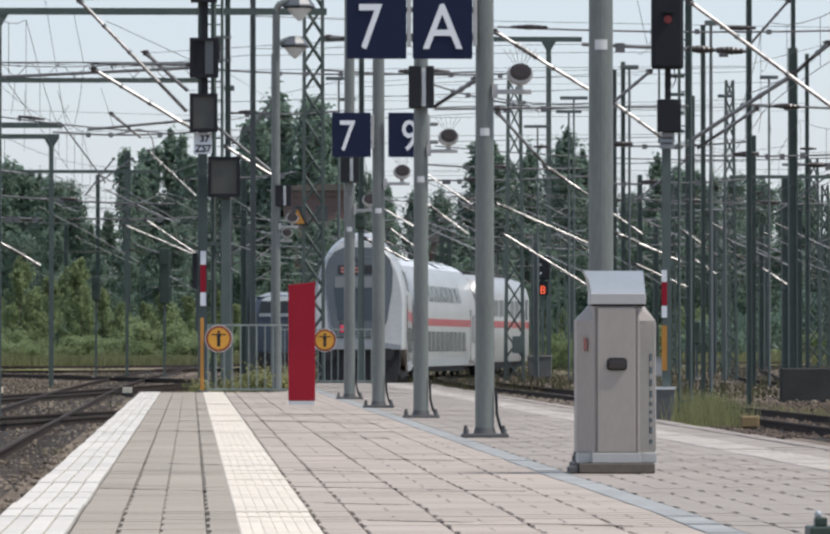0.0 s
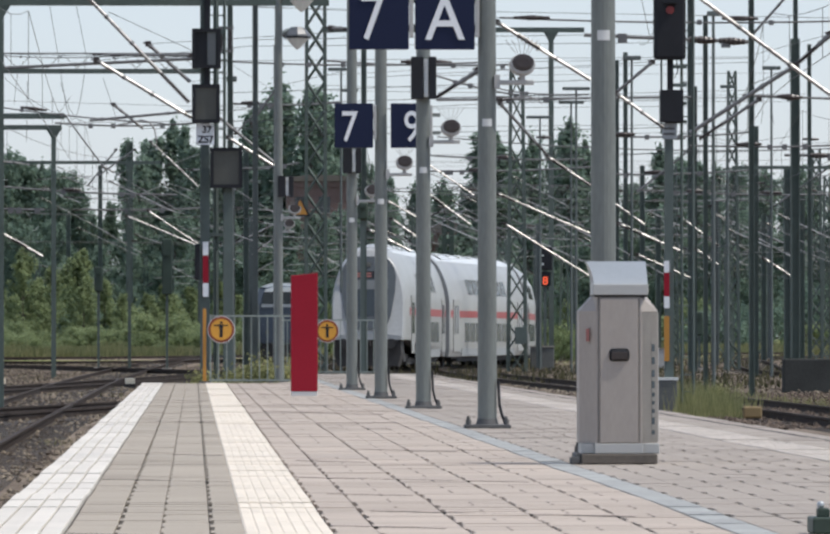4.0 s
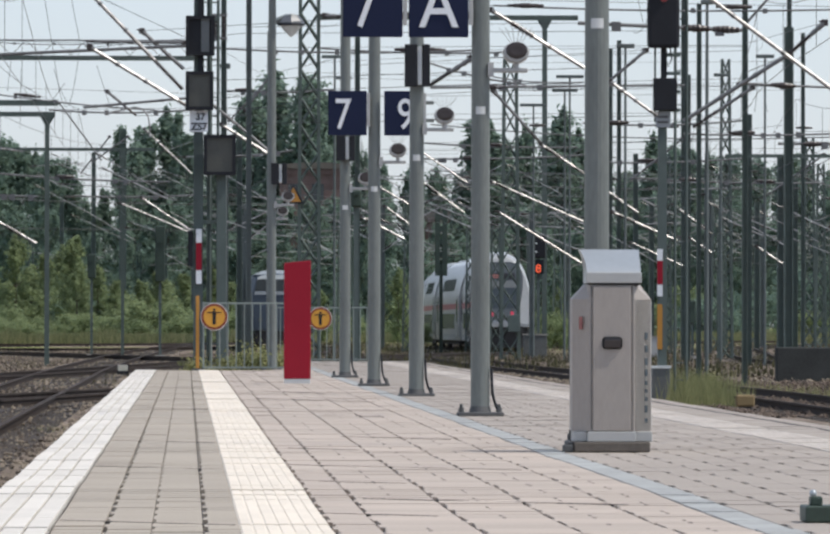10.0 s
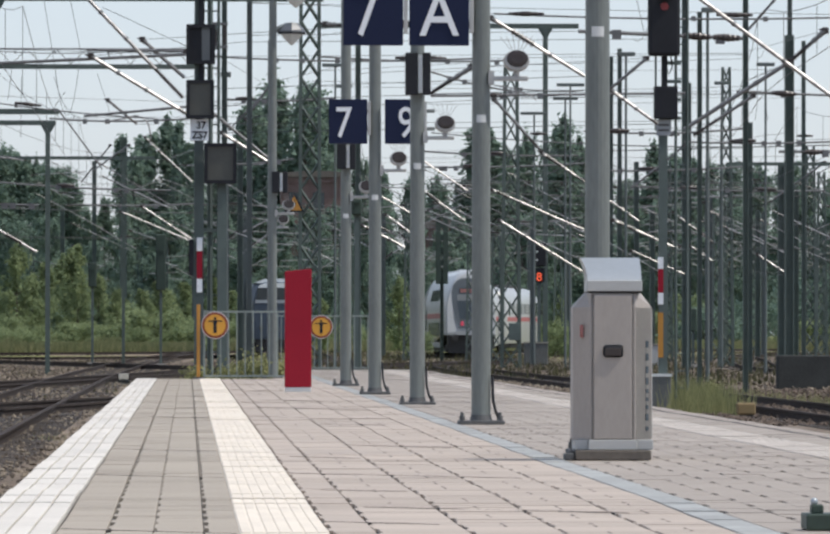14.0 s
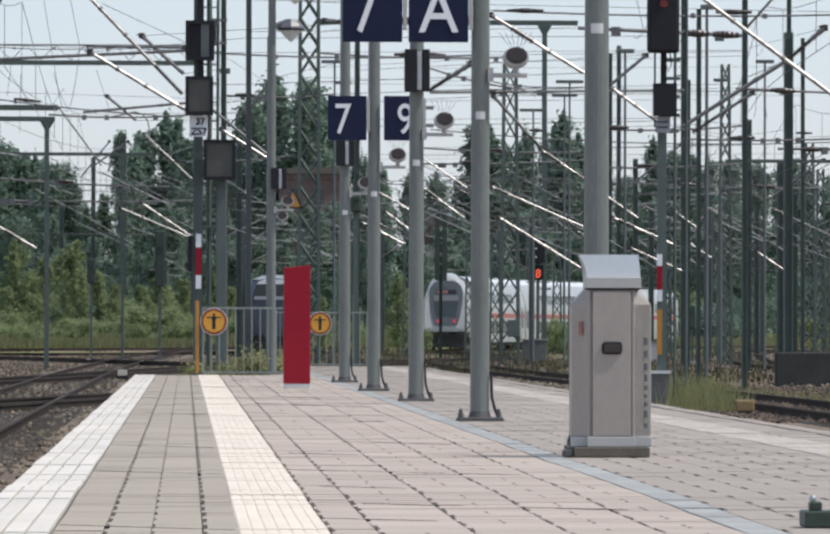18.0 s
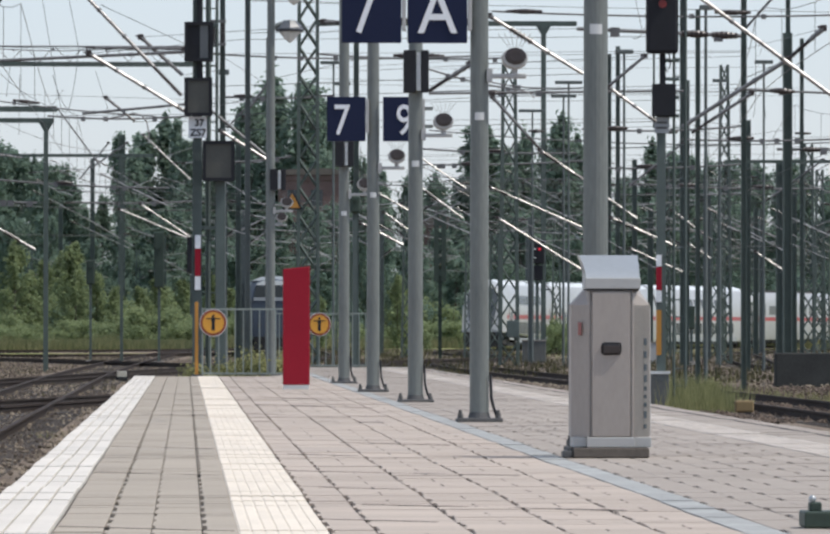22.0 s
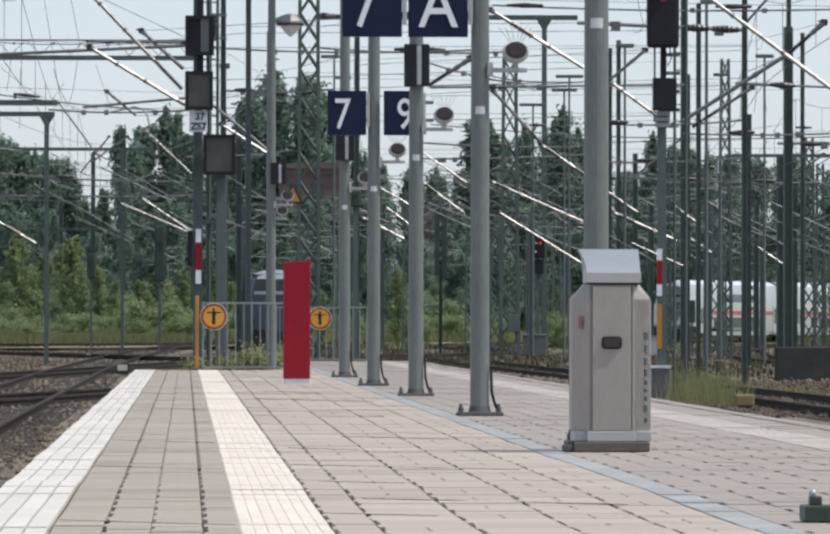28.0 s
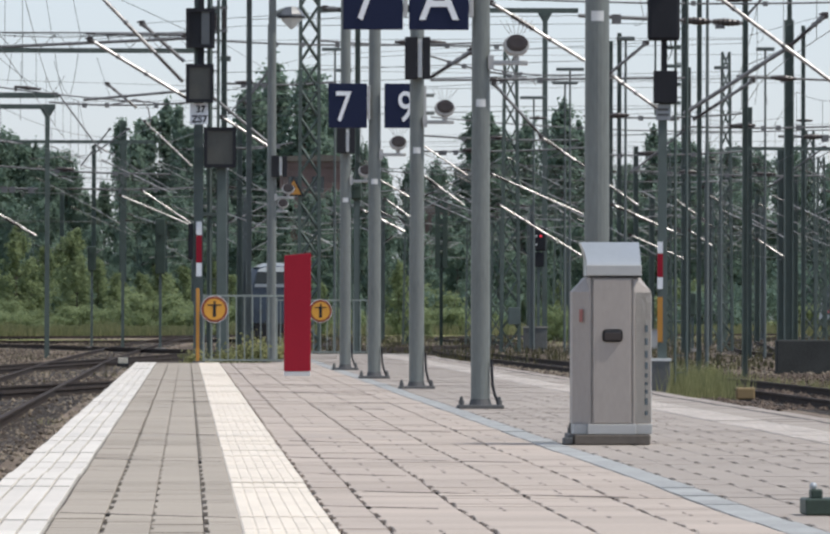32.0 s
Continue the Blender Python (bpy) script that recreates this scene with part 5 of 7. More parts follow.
arm((0.42, 128.00, 5.18), (1.72, 128.00, 4.11), 0.032, False, 0.0)
arm((6.83, 141.00, 5.87), (7.91, 141.00, 4.69), 0.035, False, 0.25)
arm((13.24, 140.00, 8.32), (12.39, 140.00, 7.36), 0.029, False, 0)
arm((12.19, 128.00, 6.16), (10.05, 128.00, 4.79), 0.043, False, 0)
arm((12.92, 128.00, 6.80), (12.17, 128.00, 6.14), 0.043, False, 0.6)
arm((11.64, 130.00, 5.55), (10.40, 130.00, 4.73), 0.033, False, 0.4)
arm((8.86, 122.00, 5.97), (8.05, 122.00, 5.29), 0.031, False, 0)
arm((6.40, 142.00, 6.65), (5.43, 142.00, 6.03), 0.047, False, 0.5)
arm((3.49, 161.00, 8.52), (4.56, 161.00, 8.47), 0.047, False, 0.7)
arm((-1.89, 150.00, 6.17), (-1.20, 150.00, 5.60), 0.031, False, 0.3)
arm((0.24, 150.00, 6.04), (-2.46, 150.00, 5.79), 0.031, False, 0)
arm((0.09, 125.00, 6.16), (-3.77, 125.00, 5.97), 0.031, False, 0)
arm((-0.06, 125.00, 6.22), (-2.00, 125.00, 6.24), 0.026, False, 0.1)
arm((-4.33, 215.00, 8.16), (-2.89, 215.00, 6.22), 0.026, False, 0)
arm((-2.93, 240.00, 7.77), (-4.03, 240.00, 6.37), 0.030, False, 0)
arm((1.28, 140.00, 5.39), (1.86, 140.00, 6.21), 0.023, False, 0)
arm((0.94, 142.00, 5.22), (1.83, 142.00, 6.17), 0.018, False, 0)
arm((14.13, 180.00, 5.99), (12.63, 180.00, 4.79), 0.030, False, 0)
arm((20.18, 200.00, 6.08), (18.54, 200.00, 4.91), 0.033, False, 0)
arm((-2.09, 225.00, 7.33), (-3.40, 225.00, 6.39), 0.030, False, 0)
# cross-span wires: x from, x to, y, z at both ends, radius, insulators, sag
cross_wire(0.57, 6.37, 140.00, 6.77, 6.74, 0.023, (0.75, ), 0.08)
cross_wire(1.02, 4.43, 190.00, 7.69, 7.72, 0.032, (0.2, ), 0.08)
cross_wire(5.71, 13.21, 118.00, 6.62, 6.60, 0.020, (0.08, 0.6, ), 0.08)
cross_wire(6.92, 9.84, 112.00, 6.01, 5.89, 0.037, (0.72, 0.9, ), 0.00)
cross_wire(7.52, 15.47, 196.00, 8.01, 8.11, 0.041, (0.25, ), 0.00)
cross_wire(9.39, 13.28, 150.00, 5.45, 5.53, 0.025, (0.2, ), 0.08)
cross_wire(12.95, 18.47, 165.00, 5.66, 5.77, 0.028, (0.28, ), 0.08)
cross_wire(12.16, 15.67, 140.00, 6.02, 5.88, 0.029, (0.3, ), 0.00)
cross_wire(-6.17, -0.82, 160.00, 6.67, 6.07, 0.020, (0.4, ), 0.08)
cross_wire(-3.71, 0.13, 170.00, 6.41, 6.42, 0.028, (), 0.08)
cross_wire(-4.30, -1.06, 125.00, 6.26, 6.24, 0.010, (), 0.08)
cross_wire(7.67, 10.68, 200.00, 8.93, 8.26, 0.033, (), 0.08)
cross_wire(8.23, 10.64, 170.00, 7.33, 7.19, 0.021, (), 0.08)
cross_wire(3.33, 8.55, 160.00, 7.65, 7.58, 0.027, (0.55, ), 0.08)
cross_wire(9.54, 16.06, 260.00, 8.15, 7.98, 0.043, (0.5, ), 0.08)
cross_wire(10.28, 17.77, 280.00, 8.02, 8.21, 0.047, (0.3, ), 0.08)
cross_wire(-7.55, -0.65, 250.00, 6.61, 6.29, 0.042, (0.4, ), 0.08)
cross_wire(-4.59, 0.41, 260.00, 5.93, 5.98, 0.043, (), 0.08)
cross_wire(-7.70, -5.99, 255.00, 5.83, 5.79, 0.053, (), 0.00)
cross_wire(13.15, 18.59, 210.00, 6.09, 6.22, 0.035, (0.4, ), 0.08)
cross_wire(16.13, 23.21, 230.00, 6.03, 5.86, 0.038, (0.3, 0.7, ), 0.08)
cross_wire(1.18, 3.99, 240.00, 7.07, 7.27, 0.040, (), 0.08)
cross_wire(18.71, 22.39, 200.00, 6.42, 6.39, 0.050, (0.3, ), 0.00)
# feeder cables that hang from the portal
hanging_cable((-2.88, 125.00, 7.49), (-2.60, 125.00, 5.77), 0)
hanging_cable((-2.31, 125.00, 7.20), (-2.10, 125.00, 6.14), 0)
hanging_cable((-2.60, 125.00, 5.77), (-2.12, 125.00, 6.14), 1.0)
hanging_cable((-2.69, 128.00, 5.82), (-2.26, 128.00, 5.04), 0.2)
hanging_cable((-2.14, 150.00, 6.79), (-1.83, 150.00, 5.85), 0)
hanging_cable((-1.48, 110.00, 6.31), (0.08, 110.00, 5.59), 0)
hanging_cable((-4.53, 150.00, 6.86), (-3.15, 150.00, 5.92), 0.1)
hanging_cable((-4.15, 150.00, 6.98), (-4.25, 150.00, 6.17), 0)
hanging_cable((-3.93, 150.00, 6.71), (-3.95, 150.00, 5.29), 0)
hanging_cable((8.33, 118.00, 7.11), (8.52, 118.00, 6.27), 0)
hanging_cable((8.33, 118.00, 6.13), (8.59, 118.00, 6.37), 0.1)
hanging_cable((18.29, 200.00, 9.85), (18.04, 200.00, 9.43), 0.2)
hanging_cable((12.63, 140.00, 5.92), (12.57, 140.00, 5.39), 0.1)
hanging_cable((12.80, 140.00, 5.92), (12.86, 140.00, 5.39), 0.1)
hanging_cable((-2.90, 150.00, 6.36), (-3.21, 150.00, 5.92), 0)
truss_top(-7.66, 0.39, 150.00, 7.02, 0.36, 0.7)
surge_arrester(0.66, 129.90, 6.55)
bent_tube([(-1.96, 150.00, 5.65), (-1.52, 150.00, 5.73), (-1.24, 150.00, 5.80), (-1.04, 150.00, 5.75), (-0.92, 150.00, 5.58), (-0.88, 150.00, 5.35), (-0.88, 150.00, 5.10)], 0.02)
bent_tube([(8.30, 170.00, 7.05), (8.94, 170.00, 7.13), (9.22, 170.00, 7.07), (9.37, 170.00, 6.92)], 0.016)


part("switch_box", boxm(-0.1, 0.36, -0.6, -0.36, 1.15, 1.8, bevel=0.02), M_SIGGREEN, next(m[0] for m in MASTS if m[1] == 12.26), "dark switch box")
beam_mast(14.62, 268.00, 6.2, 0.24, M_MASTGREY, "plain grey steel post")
wt = thing("warning_triangle", 2.85, 169.6, 0, "orange warning triangle with a dark border on a lattice mast", "sign")
zc_ = 0.65 + 3.5
part("border", prism(bmesh.new(), [(-0.28, zc_ - 0.25), (0.28, zc_ - 0.25), (0.0, zc_ + 0.29)], -0.012, 0.012), M_BLACK, wt)
part("plate", prism(bmesh.new(), [(-0.2, zc_ - 0.205), (0.2, zc_ - 0.205), (0.0, zc_ + 0.19)], -0.02, -0.013), M_OCHRE, wt)
part("symbol", prism(bmesh.new(), [(-0.05, zc_ - 0.18), (0.04, zc_ - 0.05), (-0.03, zc_ - 0.03), (0.03, zc_ + 0.11), (0.0, zc_ + 0.01), (0.06, zc_)], -0.026, -0.021), M_BLACK, wt)
part("strap", boxm(0.0, 0.33, 0.012, 0.03, zc_ - 0.05, zc_ + 0.0), M_FOOT, wt)


# ---- wires along the tracks ----
def track_wire(pts2, z_contact, z_carrier, every=55.0):
    """Contact wire and carrier cable with droppers above a track."""
    line = spline(pts2, 5.0)
    t = thing("catenary_wire", line[0].x, line[0].y, 0, "contact wire and carrier cable above a track", "wire", "catenary wires")
    o = Vector((line[0].x, line[0].y, 0))
    s, acc = 0.0, []
    for i, p in enumerate(line):
        if i:
            s += (p - line[i - 1]).length
        acc.append(s)
    con = [p - o + Vector((0, 0, z_contact)) for p in line]
    car = [p - o + Vector((0, 0, z_carrier - 1.0 * 4 * ((a / every) % 1) * (1 - (a / every) % 1))) for p, a in zip(line, acc)]
    part("contact_wire", sweep(bmesh.new(), con, 0.0065, 5), M_WIRE, t)
    part("carrier_cable", sweep(bmesh.new(), car, 0.0065, 5), M_WIRE, t)
    for c, d in list(zip(con, car))[1::2]:
        if (d - c).length > 0.1:
            part("dropper", tubem(c, d, 0.005, 4), M_WIRE, t)
    return t


track_wire(ROUTE[4:28], 4.95, 6.6)
track_wire([(-2.97, 60), (-2.97, 120), (-2.8, 200), (-1.5, 320), (1.0, 420), (3.0, 520)], 4.95, 6.6)
track_wire([(-6.0, 138), (-2.4, 175), (2.0, 230), (6.0, 300), (8.0, 420)], 4.95, 6.5)
track_wire([(8.6, 60), (10.0, 106), (11.4, 130), (15.0, 190), (19.5, 260), (25.0, 330), (38.0, 430), (62.0, 520)], 4.95, 6.6)
track_wire([(14.3, 110), (17.0, 190), (24.0, 280), (38.0, 400), (70.0, 500)], 4.95, 6.6)
track_wire([(-9.2, 120), (-9.0, 250), (-8.0, 420)], 4.95, 6.6)


# ---- far catenary field: masts with cantilevers ----
def cantilever_mast(x, y, h, side, reach, lattice):
    # plain distant masts take the lighter grey in place of haze
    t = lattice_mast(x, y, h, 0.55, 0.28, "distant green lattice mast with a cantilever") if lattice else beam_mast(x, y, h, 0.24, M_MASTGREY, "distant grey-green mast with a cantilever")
    g = GROUND_Z
    zc, zt = 5.3 - g, 6.6 - g
    part("stay_tube", tubem((0, 0, zt + 0.3), (side * reach, 0, zt), 0.028, 6), M_TUBE, t)
    part("strut_tube", tubem((0, 0, zc - 0.2), (side * reach * 0.9, 0, zt), 0.035, 6), M_TUBE, t)
    part("steady_tube", tubem((side * reach * 0.25, 0, zc + 0.25), (side * reach * 1.15, 0, zc + 0.1), 0.026, 6), M_TUBE, t)
    part("insulator", insulator(bmesh.new(), (side * 0.14, 0, zc - 0.05), (side * 0.55, 0, zc + 0.28), 0.06), M_INSUL, t)
    part("insulator", insulator(bmesh.new(), (side * 0.14, 0, zt + 0.29), (side * 0.55, 0, zt + 0.23), 0.06), M_INSUL, t)
    return t


def far_field():
    rnd = random.Random(21)
    route = spline(ROUTE, 4.0)
    for y, xs in ((300, (2.4, 10.8, 24, 31)), (340, (3.4, 11, 21.5, 27, 34, 38)), (375, (11.5, 22, 29, 33, 40)),
                  (415, (9.5, 15, 31.5, 36, 42)), (455, (4.5, 12, 24, 41, 46, 50)), (510, (1, 9, 18, 30, 43, 48)), (556, (-18, -13, -9.5, -4.5))):
        for x in xs:
            x += rnd.uniform(-0.8, 0.8)
            yy = y + rnd.uniform(-8, 8)
            if min((p - Vector((x, yy, 0))).length for p in route) < 2.6:
                continue
            cantilever_mast(x, yy, rnd.uniform(7.6, 9.8), rnd.choice((-1, 1)), rnd.uniform(2.2, 3.6), rnd.random() < 0.45)
    for y, x0, x1, z in ((320, 8, 38, 8.2), (395, -14, 20, 8.6), (440, 14, 50, 8.3), (260, 10, 32, 8.9)):
        cross_wire(x0, x1, y, z, z + rnd.uniform(-0.3, 0.3), 0.028, (0.2, 0.45, 0.7), 0.5)
        cross_wire(x0, x1, y + 0.3, z - 1.9, z - 1.9, 0.022, (0.3, 0.6), 0.15)


far_field()


def far_cantilevers():
    """Many more tubes scattered by bearing to fill the camera's view; stay wires only near a mast."""
    rnd = random.Random(77)
    for b0, b1, n in ((-0.026, 0.002, 26), (0.02, 0.054, 34), (0.06, 0.1, 34)):
        for _ in range(n):
            y = rnd.uniform(235, 420)
            x, z = y * rnd.uniform(b0, b1), 0.65 + y * rnd.uniform(0.0155, 0.0275)
            L = rnd.uniform(1.4, 3.8)
            u = rnd.random()
            sl = rnd.gauss(-0.48, 0.08) if u < 0.5 else rnd.gauss(0, 0.05) if u < 0.85 else rnd.gauss(0.5, 0.1)
            p, q = Vector((x, y, z)), Vector((x + L, y, z + sl * L))
            t, o, h = nearest_mast(p, q)
            p, q = p - o, q - o
            tb = part("cantilever_tube", tubem(p, q, rnd.uniform(0.016, 0.026), 7), M_TUBE if rnd.random() < 0.75 else M_TUBEDARK, t)
            part("insulator", insulator(bmesh.new(), p, p.lerp(q, 0.16), 0.035), M_INSUL, tb)
            stays(t, p, q, h)


far_cantilevers()


# ---- plants ----
def leaf_cloud(bm_v, bm_f, centres, count, size, rnd):
    """Leaves scattered in sprays: (centre, half sizes) pairs."""
    for i in range(count):
        c, r = centres[rnd.randrange(len(centres))]
        d = Vector((rnd.gauss(0, 0.5), rnd.gauss(0, 0.5), rnd.gauss(0, 0.5)))
        p = c + Vector((d.x * r.x, d.y * r.y, d.z * r.z))
        n = (d + Vector((rnd.gauss(0, 0.6), rnd.gauss(-0.3, 0.6), rnd.gauss(0.4, 0.5)))).normalized()
        q = n.to_track_quat("Z", "Y")
        a = rnd.uniform(0, 6.28)
        s = size * rnd.uniform(0.6, 1.4)
        k = len(bm_v)
        for u, v, w in ((-1, -0.5, 0), (0.9, -0.35, 0.1), (0.1, 0.85, -0.1)):
            o = Vector((u * math.cos(a) - v * math.sin(a), u * math.sin(a) + v * math.cos(a), w)) * s
            bm_v.append(p + q @ o)
        bm_f.append((k, k + 1, k + 2))


TREE_LABELS = {"broad": "tall leafy green tree with a ragged crown behind the yard", "ovate": "slim upright green tree behind the railway yard",
               "poplar": "slender dark green poplar behind the railway yard", "sapling": "young light green tree at the edge of the yard"}


def tree_kind(seed, shape):
    """A tree 20 m tall: trunk, rising limbs that carry leaf sprays, several leaders at the top."""
    rnd = random.Random(seed)
    H = 20.0
    wide, limbs, leaves = {"broad": (3.9, 36, 8500), "ovate": (2.5, 32, 6500), "poplar": (1.15, 30, 4000), "sapling": (3.4, 26, 4200)}[shape]
    b = bmesh.new()
    sweep(b, [(0, 0, 0), (0.15, 0, H * 0.2), (0.0, 0.1, H * 0.45), (0.1, 0, H * 0.72), (0.05, 0, H * 0.93)], 0.26, 7)
    for v in b.verts:
        f = 1.08 - v.co.z / H
        v.co.x *= f
        v.co.y *= f
    cents = []
    for i in range(limbs):
        u = 0.1 + 0.84 * (i + rnd.random()) / limbs
        # the crown is widest at a third of its height and comes to a point
        wid = wide * min(1.0, (u / 0.3) ** 0.7) * max(0.05, 1 - max(0, u - 0.3) / 0.72) ** 0.62 * rnd.uniform(0.55, 1.15)
        a = rnd.uniform(0, 6.28)
        root = Vector((0, 0, H * max(0.05, u - 0.06 - 0.05 * wide / 3)))
        tip = Vector((wid * math.cos(a), wid * math.sin(a), H * u + rnd.uniform(0.2, 1.0)))
        tube(b, root, tip, 0.075, 5, 0.015)
        for k in range(3):
            f = (0.4, 0.72, 1.0)[k] + rnd.uniform(-0.08, 0.08)
            r = (0.68 if shape == "poplar" else 1.02) * rnd.uniform(0.7, 1.3) * (1.15 - 0.45 * u)
            cents.append((root.lerp(tip, f), Vector((r, r, r * rnd.uniform(0.75, 1.35)))))
    # leaders that give the top its uneven outline
    for i in range(2 if shape == "poplar" else 5):
        a, rr = rnd.uniform(0, 6.28), wide * rnd.uniform(0.0, 0.42)
        zt = H * (1.0 - 0.16 * rr / wide) - rnd.uniform(0.2, 1.6)
        for k in range(4):
            cents.append((Vector((rr * math.cos(a), rr * math.sin(a), zt - k * 0.75)), Vector((0.22 + 0.14 * k, 0.22 + 0.14 * k, 0.6))))
    vs, fs = [], []
    leaf_cloud(vs, fs, cents, leaves, 0.3 if shape == "sapling" else 0.21, rnd)
    me = bpy.data.meshes.new("crown")
    me.from_pydata([tuple(v) for v in vs], [], fs)
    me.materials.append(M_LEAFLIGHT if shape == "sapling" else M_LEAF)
    t = thing("tree", 0, -300, GROUND_Z, TREE_LABELS[shape], "tree", "trees behind the yard")
    part("trunk", b, M_BARK, t)
    cr = new("crown", me)
    cr.parent = t
    return t


def bush_kind(seed, material, label):
    rnd = random.Random(seed)
    vs, fs = [], []
    cents = [(Vector((rnd.uniform(-1.5, 1.5), rnd.uniform(-0.8, 0.8), rnd.uniform(0.4, 2.4))), Vector((rnd.uniform(0.5, 1.0),) * 2 + (rnd.uniform(0.4, 0.9),))) for _ in range(12)]
    leaf_cloud(vs, fs, cents, 2600, 0.11, rnd)
    me = bpy.data.meshes.new("foliage")
    me.from_pydata([(v.x, v.y, max(v.z, 0.0)) for v in vs], [], fs)
    me.materials.append(material)
    b = bmesh.new()
    for i in range(7):
        tube(b, (rnd.uniform(-0.3, 0.3), rnd.uniform(-0.2, 0.2), 0), (rnd.uniform(-1.2, 1.2), rnd.uniform(-0.6, 0.6), rnd.uniform(1.2, 2.4)), 0.04, 5, 0.012)
    t = thing("bush", 0, -300, GROUND_Z, label, "bush", "bushes along the yard")
    part("trunk", b, M_BARK, t)
    f = new("foliage", me)
    f.parent = t
    return t


def plant(proto, used, x, y, sx, sz, rz, z=GROUND_Z):
    m = pose(x, y, z, 0, 0, rz) @ Matrix.Diagonal((sx, sx, sz, 1))
    if not used:
        used.append(1)
        proto.matrix_world = m
        return proto
    return copy_thing_scaled(proto, m)


def copy_thing_scaled(ob, m):
    loc, q, s = m.decompose()
    keep = ob.scale.copy()
    ob.scale = (1, 1, 1)
    c = copy_thing(ob, Matrix.LocRotScale(loc, q, None))
    ob.scale = keep
    c.scale = s
    return c


def plants():
    rnd = random.Random(5)
    kinds = {"broad": [(tree_kind(31 + i, "broad"), []) for i in range(3)], "ovate": [(tree_kind(41 + i, "ovate"), []) for i in range(3)],
             "poplar": [(tree_kind(51 + i, "poplar"), []) for i in range(2)], "sapling": [(tree_kind(61 + i, "sapling"), []) for i in range(2)]}
    turn = []

    def tree(shape, x, y, h, w=1.0):
        turn.append(1)
        proto, used = kinds[shape][len(turn) % len(kinds[shape])]
        plant(proto, used, x, y, h / 20 * w, h / 20, rnd.uniform(0, 360))

    # the wood behind the yard: bearing, height of the top, shape, width
    wood = [(-17.8, 19.6, "broad", 0.9), (-15.9, 18.9, "broad", 1.0), (-14.4, 18.0, "broad", 0.9), (-12.9, 17.6, "broad", 0.9), (-11.4, 17.6, "broad", 0.7), (-10.5, 15.5, "ovate", 0.7), (-9.2, 13.4, "broad", 0.8), (-7.9, 14.6, "ovate", 0.8),
            (-6.3, 20.6, "poplar", 1.0), (-5.0, 19.2, "ovate", 0.9), (-3.6, 20.8, "ovate", 1.1), (-1.9, 22.0, "poplar", 1.1), (-0.8, 22.0, "poplar", 0.9), (0.4, 20.0, "ovate", 1.0),
            (2.6, 18.6, "ovate", 0.9), (4.2, 19.0, "ovate", 0.8), (6.1, 23.6, "ovate", 1.1), (8.4, 25.6, "ovate", 1.2), (11.1, 25.7, "ovate", 1.2), (12.7, 24.2, "ovate", 1.0), (14.2, 22.0, "ovate", 0.9), (16.4, 18.6, "ovate", 0.8),
            (18.6, 17.0, "ovate", 0.8), (21.0, 16.2, "broad", 0.7), (23.8, 16.0, "broad", 0.7), (26.0, 16.4, "ovate", 0.8), (27.4, 21.4, "poplar", 1.6), (28.7, 20.6, "poplar", 1.5),
            (30.3, 19.3, "ovate", 0.9), (32.0, 20.6, "ovate", 0.8), (34.6, 21.0, "ovate", 0.9), (35.6, 22.0, "poplar", 1.5), (37.2, 20.2, "ovate", 1.0), (39.4, 18.6, "ovate", 0.8),
            (41.5, 16.0, "broad", 0.7), (44.2, 19.6, "poplar", 1.3), (46.0, 19.0, "ovate", 0.9), (47.6, 18.6, "ovate", 0.9), (49.4, 18.0, "broad", 0.8), (51.8, 18.0, "broad", 0.8), (54.4, 17.8, "broad", 0.8), (57.0, 18.2, "ovate", 1.0), (58.9, 17.2, "broad", 0.8),
            (61.5, 15.8, "broad", 0.8), (65.0, 16.5, "broad", 1.0)]
    for x, h, shape, w in wood:
        y = 612 + rnd.uniform(-8, 8)
        tree(shape, x * y / 600, y, h * y / 600, w)
    # a second and a third row, lower, close the wood from below
    for i in range(34):
        x = -21 + i * 2.5 + rnd.uniform(-0.7, 0.7)
        if -10.8 < x < -7.4:
            continue
        y = 640 + rnd.uniform(-6, 6)
        tree(rnd.choice(("broad", "ovate", "ovate")), x * y / 600, y, rnd.uniform(15.0, 17.6) * (1.06 if x > 42 else 1.0), 1.0)
    for i in range(34):
        x = -21 + i * 2.5 + rnd.uniform(-0.8, 0.8)
        y = 582 + rnd.uniform(-8, 6)
        tree(rnd.choice(("broad", "ovate")), x * y / 600, y, rnd.uniform(10.0, 13.8) * (0.85 if -11 < x < -7 else 1.0), 1.1)
    # unseen trees added left of the view, to shade the train's left side
    for i in range(13):
        y = 470 - i * 21 + rnd.uniform(-4, 4)
        tree("broad", -0.0315 * y - 6.5 - rnd.uniform(0, 2.5), y, rnd.uniform(16, 19), 1.15)
    # trees that half hide the brick building
    for x, h in ((8.8, 13.0), (11.8, 12.4), (15.6, 13.2), (17.4, 13.8)):
        tree("ovate", x, 566 + rnd.uniform(-4, 4), h, 1.0)
    # scrub in front of the wood
    for i in range(22):
        x = -21 + i * 3.8 + rnd.uniform(-1, 1)
        y = 555 + rnd.uniform(-8, 12) + (18 if x > 30 else 0)
        tree("broad", x, y, rnd.uniform(5.5, 9.5), 1.45)
